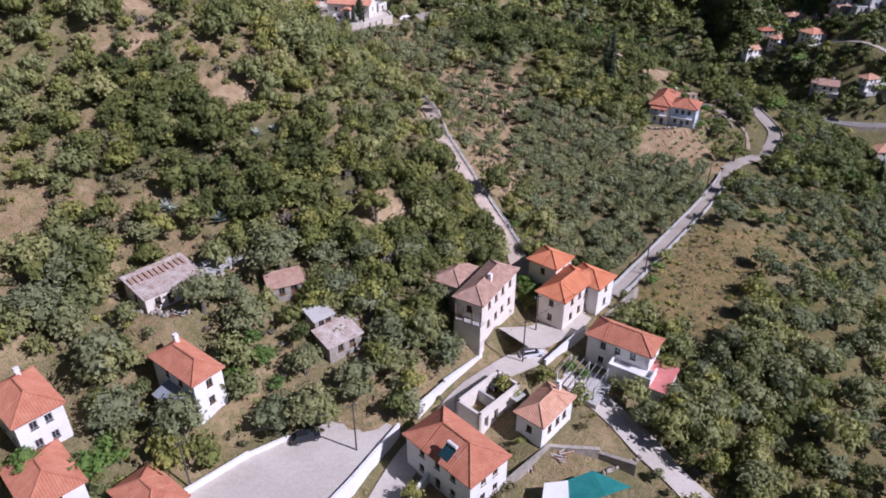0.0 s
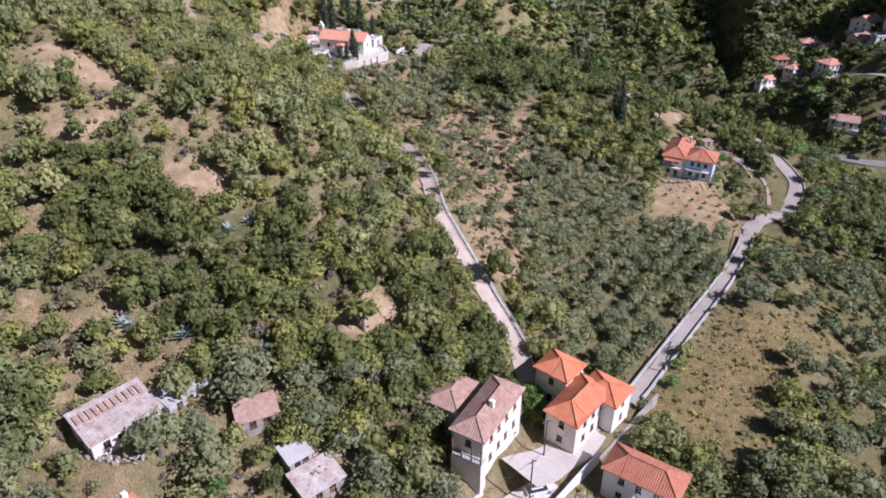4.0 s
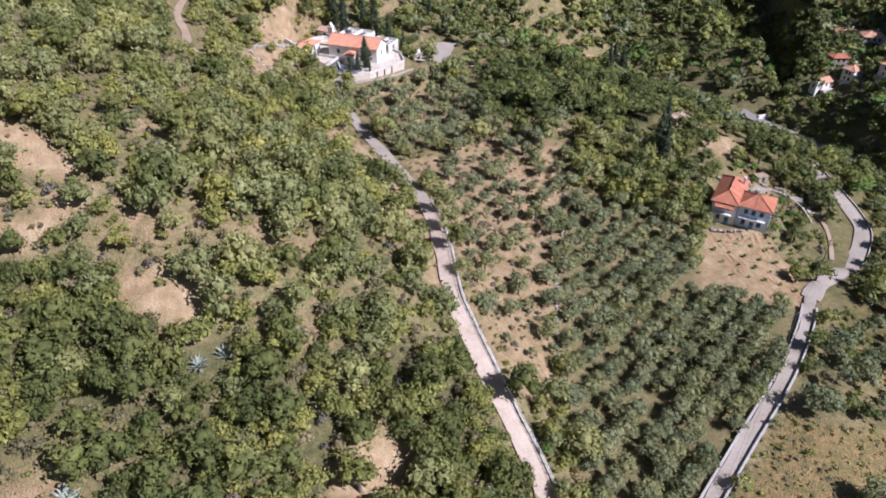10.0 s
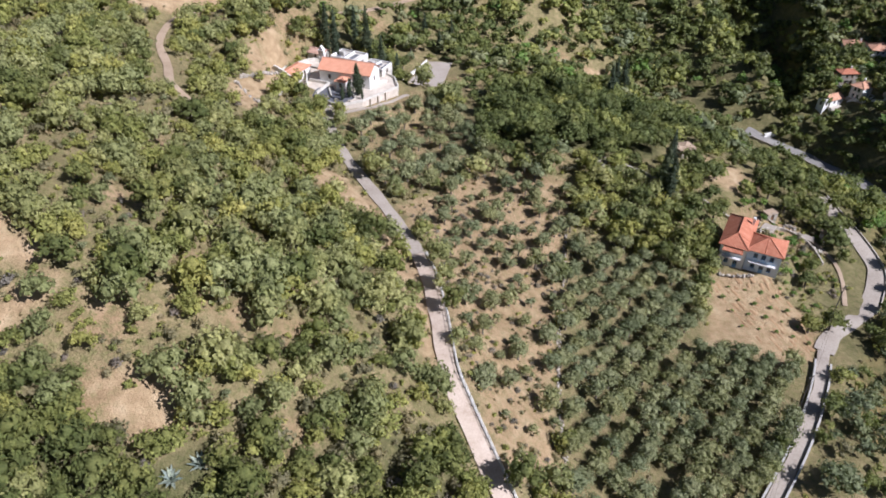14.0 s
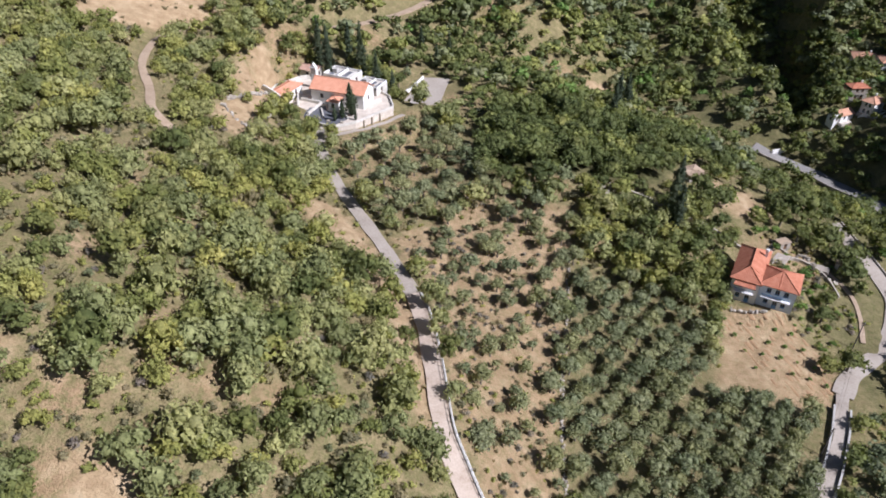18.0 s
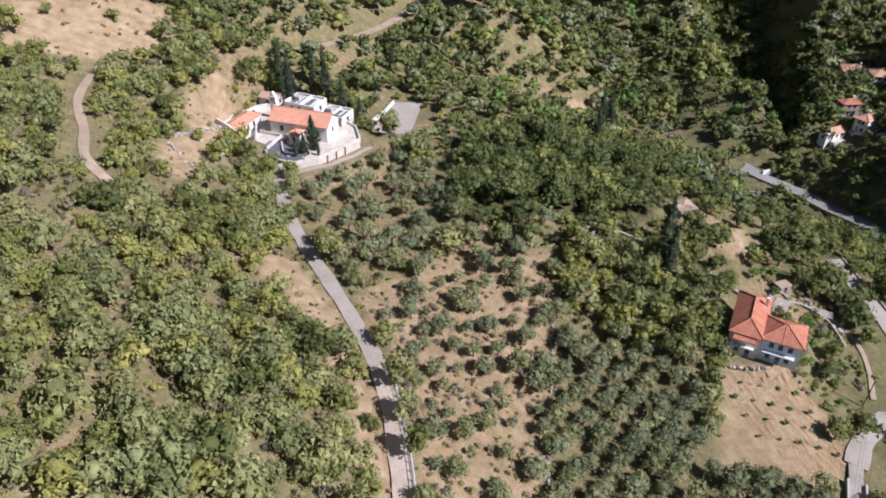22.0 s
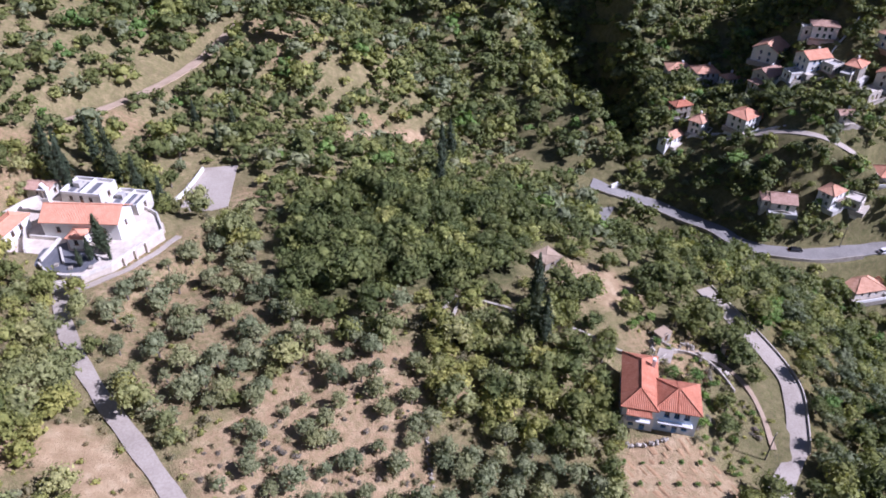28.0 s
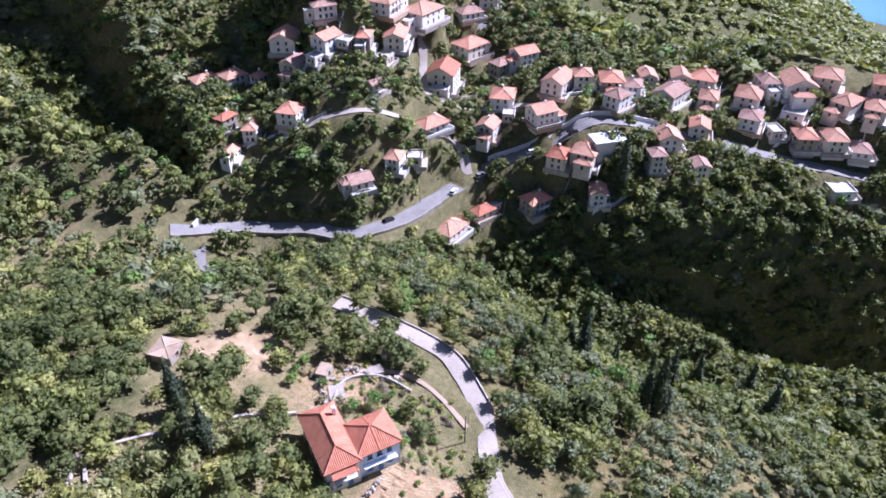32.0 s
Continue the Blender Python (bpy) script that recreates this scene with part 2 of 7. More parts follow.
MAT = {
    "ground": ground_material(),
    "tilled_soil": grainy("orange_tilled_soil", (0.26, 0.16, 0.085), (0.38, 0.245, 0.13), (0.48, 0.325, 0.185), 0.5, 4.0, relief=0.8, dist=0.1),
    "concrete_road": grainy("worn_concrete_road", (0.28, 0.238, 0.195), (0.395, 0.345, 0.29), (0.485, 0.435, 0.375), 0.12, 2.5, relief=0.2),
    "road_grey": grainy("worn_grey_road", (0.16, 0.15, 0.14), (0.23, 0.22, 0.205), (0.32, 0.305, 0.285), 0.12, 2.5, relief=0.2),
    "asphalt": grainy("grey_asphalt", (0.11, 0.11, 0.115), (0.17, 0.17, 0.175), (0.24, 0.235, 0.23), 0.1, 3.0, relief=0.2),
    "dirt_road": grainy("pale_gravel_track", (0.40, 0.31, 0.235), (0.53, 0.435, 0.35), (0.63, 0.54, 0.45), 0.3, 3.5, relief=0.5),
    "path": grainy("earth_path", (0.32, 0.24, 0.16), (0.42, 0.32, 0.225), (0.50, 0.39, 0.29), 0.3, 3.0, relief=0.5),
    "white": grainy("whitewashed_plaster", (0.66, 0.65, 0.62), (0.78, 0.77, 0.74), (0.84, 0.83, 0.81), 0.5, 5.0, relief=0.12, dist=0.02),
    "aged_white": grainy("weathered_whitewash", (0.46, 0.43, 0.37), (0.62, 0.59, 0.53), (0.74, 0.715, 0.66), 0.35, 3.0, relief=0.25, dist=0.03),
    "cream": grainy("cream_plaster", (0.62, 0.56, 0.48), (0.72, 0.66, 0.58), (0.79, 0.74, 0.66), 0.5, 5.0, relief=0.12, dist=0.02),
    "ochre": grainy("ochre_plaster", (0.52, 0.30, 0.15), (0.64, 0.40, 0.21), (0.70, 0.48, 0.28), 0.5, 5.0, relief=0.12, dist=0.02),
    # white plaster with the blue of skylit shade put into its colour
    "shade_blue_wall": grainy("shade_blue_plaster", (0.52, 0.62, 0.72), (0.62, 0.71, 0.80), (0.70, 0.78, 0.84), 0.5, 5.0, relief=0.12, dist=0.02),
    "lime_wall": grainy("sunlit_limewashed_rubble", (0.44, 0.375, 0.30), (0.60, 0.53, 0.45), (0.73, 0.665, 0.58), 0.6, 3.0, relief=0.6, dist=0.06),
    "stone": grainy("rubble_stone", (0.26, 0.23, 0.19), (0.40, 0.36, 0.30), (0.56, 0.51, 0.44), 0.8, 3.0, relief=0.9, dist=0.12, objects=0.3),
    "tile": grainy("terracotta_tiles", (0.38, 0.135, 0.075), (0.5, 0.195, 0.112), (0.58, 0.275, 0.175), 0.7, 5.0, relief=0.3, islands=0.28),
    "tile_bright": grainy("new_orange_tiles", (0.52, 0.17, 0.075), (0.62, 0.225, 0.105), (0.68, 0.29, 0.155), 0.7, 5.0, relief=0.3, islands=0.16),
    "tile_salmon": grainy("salmon_tiles", (0.54, 0.24, 0.145), (0.66, 0.315, 0.195), (0.73, 0.41, 0.28), 0.7, 5.0, relief=0.3, islands=0.18),
    "tile_old": grainy("weathered_brown_tiles", (0.29, 0.17, 0.12), (0.45, 0.28, 0.205), (0.58, 0.41, 0.33), 1.1, 5.0, relief=0.4, islands=0.4),
    "tile_pale": grainy("pale_terracotta_tiles", (0.47, 0.235, 0.14), (0.61, 0.335, 0.215), (0.7, 0.45, 0.32), 0.9, 5.0, relief=0.3, islands=0.3),
    "glass": grainy("window_glass", (0.02, 0.025, 0.03), (0.03, 0.035, 0.04), (0.045, 0.05, 0.055), 1.0, 4.0, rough=0.08, relief=0, spec=0.6),
    "blue_paint": grainy("blue_painted_wood", (0.10, 0.22, 0.42), (0.13, 0.28, 0.50), (0.18, 0.35, 0.58), 1.0, 6.0, rough=0.5, relief=0.1),
    "green_paint": grainy("green_painted_wood", (0.05, 0.13, 0.09), (0.07, 0.17, 0.12), (0.10, 0.22, 0.16), 1.0, 6.0, rough=0.5, relief=0.1),
    "wood": grainy("brown_wood", (0.13, 0.07, 0.04), (0.20, 0.11, 0.06), (0.28, 0.17, 0.10), 1.0, 8.0, relief=0.3),
    "bark": grainy("grey_bark", (0.09, 0.075, 0.06), (0.16, 0.135, 0.11), (0.25, 0.22, 0.18), 1.5, 9.0, relief=0.9, dist=0.08),
    "metal": grainy("galvanised_metal", (0.36, 0.37, 0.38), (0.46, 0.47, 0.48), (0.56, 0.57, 0.58), 1.0, 6.0, rough=0.5, metal=0.6, relief=0.1),
    "tin": grainy("rusty_corrugated_tin", (0.30, 0.17, 0.12), (0.52, 0.44, 0.39), (0.66, 0.62, 0.58), 0.9, 3.0, rough=0.6, relief=0.3, islands=0.35),
    "pole": grainy("tarred_wooden_pole", (0.05, 0.045, 0.04), (0.09, 0.08, 0.07), (0.14, 0.125, 0.11), 1.5, 9.0, relief=0.4),
    "concrete": grainy("grey_concrete", (0.34, 0.33, 0.31), (0.47, 0.46, 0.43), (0.58, 0.56, 0.53), 0.4, 4.0, relief=0.2),
    "pale_concrete": grainy("pale_concrete_yard", (0.43, 0.385, 0.33), (0.53, 0.48, 0.42), (0.62, 0.57, 0.51), 0.15, 2.0, relief=0.15),
    "teal": grainy("teal_tarpaulin", (0.02, 0.16, 0.15), (0.03, 0.22, 0.20), (0.05, 0.29, 0.26), 0.6, 5.0, rough=0.6, relief=0.3),
    "awning": grainy("blue_grey_awning", (0.20, 0.23, 0.25), (0.28, 0.31, 0.33), (0.36, 0.39, 0.40), 0.6, 5.0, rough=0.7, relief=0.2),
    "pink": grainy("faded_red_sheet_roof", (0.50, 0.16, 0.14), (0.58, 0.20, 0.18), (0.64, 0.26, 0.23), 0.5, 4.0, rough=0.6, relief=0.2),
    "panel": grainy("solar_collector_glass", (0.015, 0.04, 0.05), (0.02, 0.06, 0.07), (0.03, 0.08, 0.09), 0.8, 5.0, rough=0.1, relief=0, spec=0.7),
    "white_metal": grainy("white_enamel", (0.70, 0.70, 0.69), (0.78, 0.78, 0.77), (0.82, 0.82, 0.81), 0.8, 5.0, rough=0.35, relief=0.05),
    "car_white": grainy("white_car_paint", (0.66, 0.67, 0.68), (0.72, 0.73, 0.74), (0.76, 0.77, 0.78), 0.5, 3.0, rough=0.25, relief=0, spec=0.6),
    "car_dark": grainy("black_car_paint", (0.012, 0.013, 0.016), (0.02, 0.021, 0.025), (0.03, 0.031, 0.036), 0.5, 3.0, rough=0.22, relief=0, spec=0.6),
    "car_silver": grainy("silver_car_paint", (0.30, 0.31, 0.33), (0.36, 0.37, 0.39), (0.42, 0.43, 0.45), 0.5, 3.0, rough=0.3, relief=0, spec=0.6, metal=0.3),
    "tyre": grainy("black_rubber", (0.012, 0.012, 0.012), (0.02, 0.02, 0.02), (0.03, 0.03, 0.03), 2.0, 9.0, rough=0.8, relief=0.1),
    "paving": grainy("dark_slate_paving", (0.10, 0.105, 0.12), (0.15, 0.155, 0.175), (0.20, 0.205, 0.225), 0.5, 3.0, rough=0.6, relief=0.2, objects=0.2),
    "olive": foliage("olive_leaves", (0.195, 0.213, 0.100), (0.295, 0.312, 0.156), (0.412, 0.416, 0.235), 0.34, 0.28),
    "maquis": foliage("maquis_leaves", (0.185, 0.205, 0.055), (0.335, 0.345, 0.096), (0.500, 0.475, 0.155), 0.36, 0.28),
    "hill_olive": foliage("wild_olive_leaves", (0.210, 0.226, 0.086), (0.350, 0.362, 0.142), (0.490, 0.486, 0.220), 0.34, 0.28),
    "heath": foliage("olive_brown_heath_leaves", (0.207, 0.188, 0.100), (0.310, 0.274, 0.151), (0.428, 0.369, 0.221), 0.32, 0.32),
    "oak": foliage("dark_evergreen_leaves", (0.098, 0.124, 0.036), (0.180, 0.206, 0.060), (0.300, 0.306, 0.100), 0.36, 0.28),
    "fresh": foliage("bright_green_leaves", (0.137, 0.231, 0.044), (0.200, 0.314, 0.067), (0.263, 0.363, 0.104), 0.22, 0.28),
    "cypress": foliage("cypress_needles", (0.034, 0.050, 0.026), (0.052, 0.072, 0.036), (0.078, 0.098, 0.050), 0.25, 0.15),
    "dry": foliage("dry_grass_blades", (0.26, 0.205, 0.11), (0.37, 0.295, 0.17), (0.47, 0.385, 0.24), 0.2, 0.4),
    "drybush": foliage("grey_brown_bush_twigs", (0.18, 0.155, 0.13), (0.26, 0.225, 0.19), (0.34, 0.295, 0.25), 0.22, 0.2),
    "agave": foliage("pale_agave_blades", (0.34, 0.38, 0.34), (0.46, 0.50, 0.45), (0.58, 0.61, 0.54), 0.2, 0.1),
}


def sea_material():
    m, nodes, links, b = material("blue_sea", 0.12, 0, 0.5)
    nt = m.node_tree
    pos = nodes.new("ShaderNodeNewGeometry").outputs["Position"]
    links.new(ramp(nt, noise_node(nt, 0.004, 3, pos), [(0.35, (0.12, 0.27, 0.34)), (0.65, (0.17, 0.36, 0.42))]), b.inputs["Base Color"])
    bump(nt, b, noise_node(nt, 0.15, 3, pos), 0.25, 0.5)
    return m


MAT["sea"] = sea_material()


# ---- lie of the land ----
# heights every 52 m, from south to north; each row runs from west (x = -130) to east
GRID_X, GRID_Y, STEP = -130.0, 40.0, 52.0
HEIGHTS = np.array([
    [66.3, 39.1, 21.8, 24.4, 14.3, -5.0, -32.2, -45.8, -53.7, -55.7, -58.8],
    [78.9, 54.8, 42.2, 29.9, 22.1, -16.9, -1.1, -3.2, -72.3, -31.8, -36.5],
    [103.1, 83.7, 64.2, 31.1, 26.6, 6.1, -23.9, -29.4, -13.5, 11.7, -14.6],
    [98.4, 78.3, 49.7, 33.0, 24.8, 11.8, -36.1, -4.3, 9.9, 20.4, -6.6],
    [91.1, 65.7, 41.4, 40.4, 32.2, 14.5, -20.9, 20.3, 17.1, 9.0, -10.5],
    [90.5, 69.2, 42.1, 35.4, 18.5, -2.7, 28.5, 18.9, 32.8, 12.6, -7.2],
    [82.8, 74.5, 47.1, 27.4, 7.5, 19.9, 22.1, 69.2, 43.7, 25.9, 9.5],
    [94.3, 78.0, 56.6, 45.6, 17.7, 24.6, 21.7, 35.1, 61.5, 36.5, 21.2],
    [96.8, 82.5, 67.0, 23.0, 27.5, 54.4, 73.3, 18.9, 49.5, 41.8, 29.4],
])


def smooth_land(x, y):
    x, y = np.asarray(x, float), np.asarray(y, float)
    ny, nx = HEIGHTS.shape
    a, b = np.clip((x - GRID_X) / STEP, 0, nx - 1.001), np.clip((y - GRID_Y) / STEP, 0, ny - 1.001)
    i, j = a.astype(int), b.astype(int)
    u, v = a - i, b - j

    def cubic(p0, p1, p2, p3, t):
        return p1 + 0.5 * t * (p2 - p0 + t * (2 * p0 - 5 * p1 + 4 * p2 - p3 + t * (3 * (p1 - p2) + p3 - p0)))

    lines = []
    for m in (-1, 0, 1, 2):
        jj = np.clip(j + m, 0, ny - 1)
        lines.append(cubic(*[HEIGHTS[jj, np.clip(i + n, 0, nx - 1)] for n in (-1, 0, 1, 2)], u))
    z = cubic(*lines, v)
    # beyond the table: a fall to the coastal plain in the east, rising slopes elsewhere
    east = np.maximum(0, x - 390)
    fall = 1 - np.exp(-east / 300)
    z = z * (1 - fall) - 322 * fall
    z += 190 * np.exp(-(((x - 1150) / 330) ** 2 + ((y - 640) / 300) ** 2)) * (east > 0) * np.minimum(1, east / 150)
    z += 0.30 * np.minimum(400, np.maximum(0, GRID_X - x)) + 0.12 * np.minimum(600, np.maximum(0, y - 456)) * (1 - fall)
    z -= 0.15 * np.minimum(300, np.maximum(0, GRID_Y - y))
    # the deep shaded gorges below and beside the village: brink and width
    for brink, width in (([(205, 233), (212, 214), (228, 200), (250, 177), (270, 152), (284, 136), (310, 104)], [2, 18, 40, 64, 86, 98, 104]),
                         ([(174, 455), (171, 425), (171, 400), (155, 362), (146, 345), (132, 332)], [60, 57, 59, 46, 38, 6])):
        best, depth = np.full(x.shape, 1e9), np.zeros(x.shape)
        for (x0, y0), (x1, y1), w0, w1 in zip(brink, brink[1:], width, width[1:]):
            t = np.clip(((x - x0) * (x1 - x0) + (y - y0) * (y1 - y0)) / ((x1 - x0) ** 2 + (y1 - y0) ** 2), 0, 1)
            d = np.hypot(x - x0 - t * (x1 - x0), y - y0 - t * (y1 - y0))
            side = (x - x0) * (y1 - y0) - (y - y0) * (x1 - x0)
            ww = w0 + t * (w1 - w0)
            a, b = np.clip(d / (0.28 * ww), 0, 1), np.clip((d - 0.55 * ww) / (0.45 * ww), 0, 1)
            q = 0.62 * ww * a * a * (3 - 2 * a) * (1 - b * b * (3 - 2 * b)) * (side > 0)
            depth = np.where(d < best, q, depth)
            best = np.minimum(best, d)
        z = z - depth * (x < 330)
    sea_side = np.clip((x - (1335 + 1.75 * (y - 220))) / 60, 0, 1) * (x > 500)
    z = np.maximum(z, -326) * (1 - sea_side) - 345 * sea_side
    return z


def roughness(x, y):
    """Small bumps and hollows of the ground."""
    x, y = np.asarray(x, float), np.asarray(y, float)
    z = 0.35 * np.sin(x * 0.31 + 1.3 * np.sin(y * 0.13)) * np.cos(y * 0.27 + 0.9 * np.sin(x * 0.17))
    return z + 0.18 * np.sin(x * 0.83 + y * 0.37) * np.sin(y * 0.91 - x * 0.22)


def dense(points, step=1.5):
    """A smooth line through the points."""
    p = [Vector((q[0], q[1], 0)) for q in points]
    p = [p[0] * 2 - p[1]] + p + [p[-1] * 2 - p[-2]]
    out = []
    for k in range(1, len(p) - 2):
        n = max(2, int((p[k + 1] - p[k]).length / step))
        for s in range(n):
            t = s / n
            out.append(0.5 * (2 * p[k] + t * (p[k + 1] - p[k - 1]) + t * t * (2 * p[k - 1] - 5 * p[k] + 4 * p[k + 1] - p[k + 2])
                              + t ** 3 * (3 * (p[k] - p[k + 1]) + p[k + 2] - p[k - 1])))
    out.append(p[-2])
    return np.array([tuple(v) for v in out])


LANES = {
    "lower_lane": (dense([(45, 53), (42, 58), (36, 67), (32, 73), (28.4, 78.4), (24.3, 83.8), (19.6, 87.6), (15, 91.5)]), 4.2, "pale_concrete"),
    "village_lane": (dense([(15, 91.5), (17.2, 95.5), (22.6, 102.2), (33.1, 113), (39.6, 121.6), (50.2, 135.6), (62.9, 152), (73.2, 168), (80, 181)]), 2.4, "concrete_road"),
    "upper_lane": (dense([(80, 181), (84.6, 187.2), (90.2, 192), (97.2, 197.6), (102, 204.4), (105.6, 211), (106.4, 217), (105.4, 225), (103.5, 234), (102.5, 242)]), 3.9, "concrete_road"),
    "bridge_lane": (dense([(107, 302), (110.5, 309), (116, 315.5), (120, 319)]), 4.0, "road_grey"),
    "gravel_track": (dense([(15.5, 112), (14.4, 116.5), (13.7, 119.9), (11.9, 124.4), (8.9, 130.4), (5.2, 137.7), (1.4, 145.8), (-0.9, 152.1), (-3.0, 165.9), (-5.4, 178.5), (-8.0, 187.0)]), 3.1, "dirt_road"),
    "monastery_lane": (dense([(-8.0, 187.0), (-9.0, 190), (-14, 200.3), (-19.6, 210.6), (-26.7, 223.4), (-33.1, 237.1), (-37.0, 250), (-36.8, 256.5)]), 2.9, "concrete_road"),
    "valley_road": (dense([(113, 325), (118, 321.5), (124, 318.5), (133, 312), (142.5, 296), (147.4, 280.5), (161.5, 273.4), (178, 271.7), (189.5, 270.2), (206.5, 265), (219.6, 252.6), (228, 245.4), (236, 240.4), (250.6, 222.8), (268.1, 199.3), (282.3, 172.5), (300, 145), (330, 120)]), 6.2, "road_grey"),
    "hill_path": (dense([(-70, 285), (-75, 279), (-81, 266), (-80, 250), (-73.5, 236.5), (-68, 224), (-61, 217)]), 2.0, "path"),
    "upper_path": (dense([(-44, 318), (-32, 337.5), (-14.7, 368), (0, 392)]), 3.4, "path"),
    "garden_path": (dense([(87, 223), (92.5, 219), (95.4, 213.2), (95.0, 206.5), (92.5, 198.5)]), 1.0, "path"),
    "forecourt": (dense([(11.5, 92.0), (16.5, 96.5), (20.5, 100.0), (24.5, 104.5)]), 6.4, "pale_concrete"),
    "yard_lane": (dense([(15, 91), (8, 86), (1, 79.5), (-5, 71), (-9, 63), (-13, 55)]), 4.0, "pale_concrete"),
    "village_street": (dense([(197.6, 269.5), (202, 278), (190, 290), (178, 302), (168, 314), (160, 322)]), 3.4, "concrete_road"),
    "upper_street": (dense([(222.3, 249), (232, 262), (228, 276), (219, 288), (214, 300), (228, 312), (240, 322), (262, 330)]), 3.2, "concrete_road"),
    "far_road": (dense([(300, 360), (345, 330), (395, 318), (425, 305), (452, 312), (470, 330), (440, 350)]), 6.5, "concrete_road"),
}
for line, width, _ in LANES.values():
    z = smooth_land(line[:, 0], line[:, 1])
    for _ in range(6):
        z[1:-1] = (z[:-2] + z[1:-1] * 2 + z[2:]) / 4
    line[:, 2] = z

PADS = []                      # level places: x, y, radius, height


def level_places(x, y, z):
    for px, py, r, h in PADS:
        w = np.clip((np.hypot(x - px, y - py) - r) / 3.5, 0, 1)
        w = w * w * (3 - 2 * w)
        z = z * w + h * (1 - w)
    return z


def grade_lanes():
    """Lanes follow the ground that the level places leave."""
    for line, width, _ in LANES.values():
        z = level_places(line[:, 0], line[:, 1], smooth_land(line[:, 0], line[:, 1]))
        for _ in range(10):
            z[1:-1] = (z[:-2] + z[1:-1] * 2 + z[2:]) / 4
        line[:, 2] = z


def shaped(x, y, z):
    """The land cut and filled for level places and lanes."""
    x, y = np.asarray(x, float), np.asarray(y, float)
    z = level_places(x, y, z)
    for line, width, _ in LANES.values():
        lo, hi = line.min(0), line.max(0)
        near = np.nonzero((x > lo[0] - 14) & (x < hi[0] + 14) & (y > lo[1] - 14) & (y < hi[1] + 14))[0]
        for part_ in np.array_split(near, max(1, len(near) // 4000)):
            if len(part_):
                d = np.hypot(x[part_, None] - line[None, :, 0], y[part_, None] - line[None, :, 1])
                k = d.argmin(1)
                w = np.clip((d[np.arange(len(part_)), k] - width / 2 - 1.3) / 3.5, 0, 1)
                w = w * w * (3 - 2 * w)
                z[part_] = z[part_] * w + (line[k, 2] - 0.28) * (1 - w)
    return z


def land(x, y):
    x, y = np.atleast_1d(np.asarray(x, float)), np.atleast_1d(np.asarray(y, float))
    return shaped(x, y, smooth_land(x, y) + roughness(x, y))


def inside(poly, x, y):
    x, y = np.asarray(x, float), np.asarray(y, float)
    odd = np.zeros(x.shape, bool)
    for (x0, y0), (x1, y1) in zip(poly, poly[1:] + poly[:1]):
        odd ^= ((y0 > y) != (y1 > y)) & (x < (x1 - x0) * (y - y0) / (y1 - y0 + 1e-9) + x0)
    return odd


MEADOW = [(60, 143), (66, 140), (78, 141), (79, 131), (61, 116), (55, 99), (47, 98), (41, 102), (34, 111), (45, 124)]
TILLED = [(61.5, 203), (75, 202.5), (82, 190), (78, 179), (70, 175), (53, 178)]
GROVE = [(27, 211), (20, 162), (19, 138), (22, 121), (34, 118), (48, 137), (60, 152), (70, 168), (76, 179), (70, 174), (53, 177), (55, 197), (44, 205)]
ORCHARD = [(9, 133), (18, 138), (19, 162), (26, 211), (30, 228), (10, 232), (-8, 215), (-14, 206), (-4, 190), (-1, 172), (3, 150)]
MONASTERY_GROVE = [(-33, 245), (-24, 226), (-17, 214), (-6, 219), (10, 234), (4, 246), (0, 262), (-14, 275), (-30, 256)]
BARE = [[(-70.6, 149), (-65, 148), (-55, 146), (-55, 142), (-64, 139.8), (-70, 143)], [(-53.4, 141.2), (-57.7, 135.6), (-62.6, 128.5), (-62, 126), (-55.7, 131), (-52.5, 139.5)], [(-18.4, 112), (-9.8, 117.7), (-1, 122), (-7.8, 112.2), (-11.8, 106.7)], [(-46, 129), (-34, 129), (-33, 124), (-38, 122)],
        [(-105, 275), (-84, 305), (-71, 303), (-73.5, 280), (-87, 267), (-97, 255)], [(-63, 266), (-58, 290), (-52.6, 272), (-51.5, 254), (-49.5, 230), (-56.5, 231), (-62, 242), (-58, 254)],
        [(69, 252), (80, 247), (83, 238), (74, 233), (64, 241)], [(29, 346), (64, 366), (62, 354), (28, 334)],
        [(-52, 103), (-46, 105), (-44, 101), (-50, 100)], [(-10, 113), (-5, 115), (-4, 111)],
        [(-3, 150), (-8, 164), (-12, 173), (-15, 183), (-20, 190), (-25, 198), (-33, 209), (-29, 218), (-22, 211), (-15, 200), (-10, 190), (-6, 178), (-3, 165), (-1, 152)]]
# agaves: x, y, length of a blade
AGAVES = [(-33.6, 119.9, 1.9), (-30.7, 122.2, 1.9), (-45.8, 103.8, 2.1), (-37.1, 103.7, 2.4), (-25.8, 103.9, 1.7), (-2.3, 111.7, 1.8), (-3.8, 110.3, 1.5), (-44.9, 103.6, 1.7)]
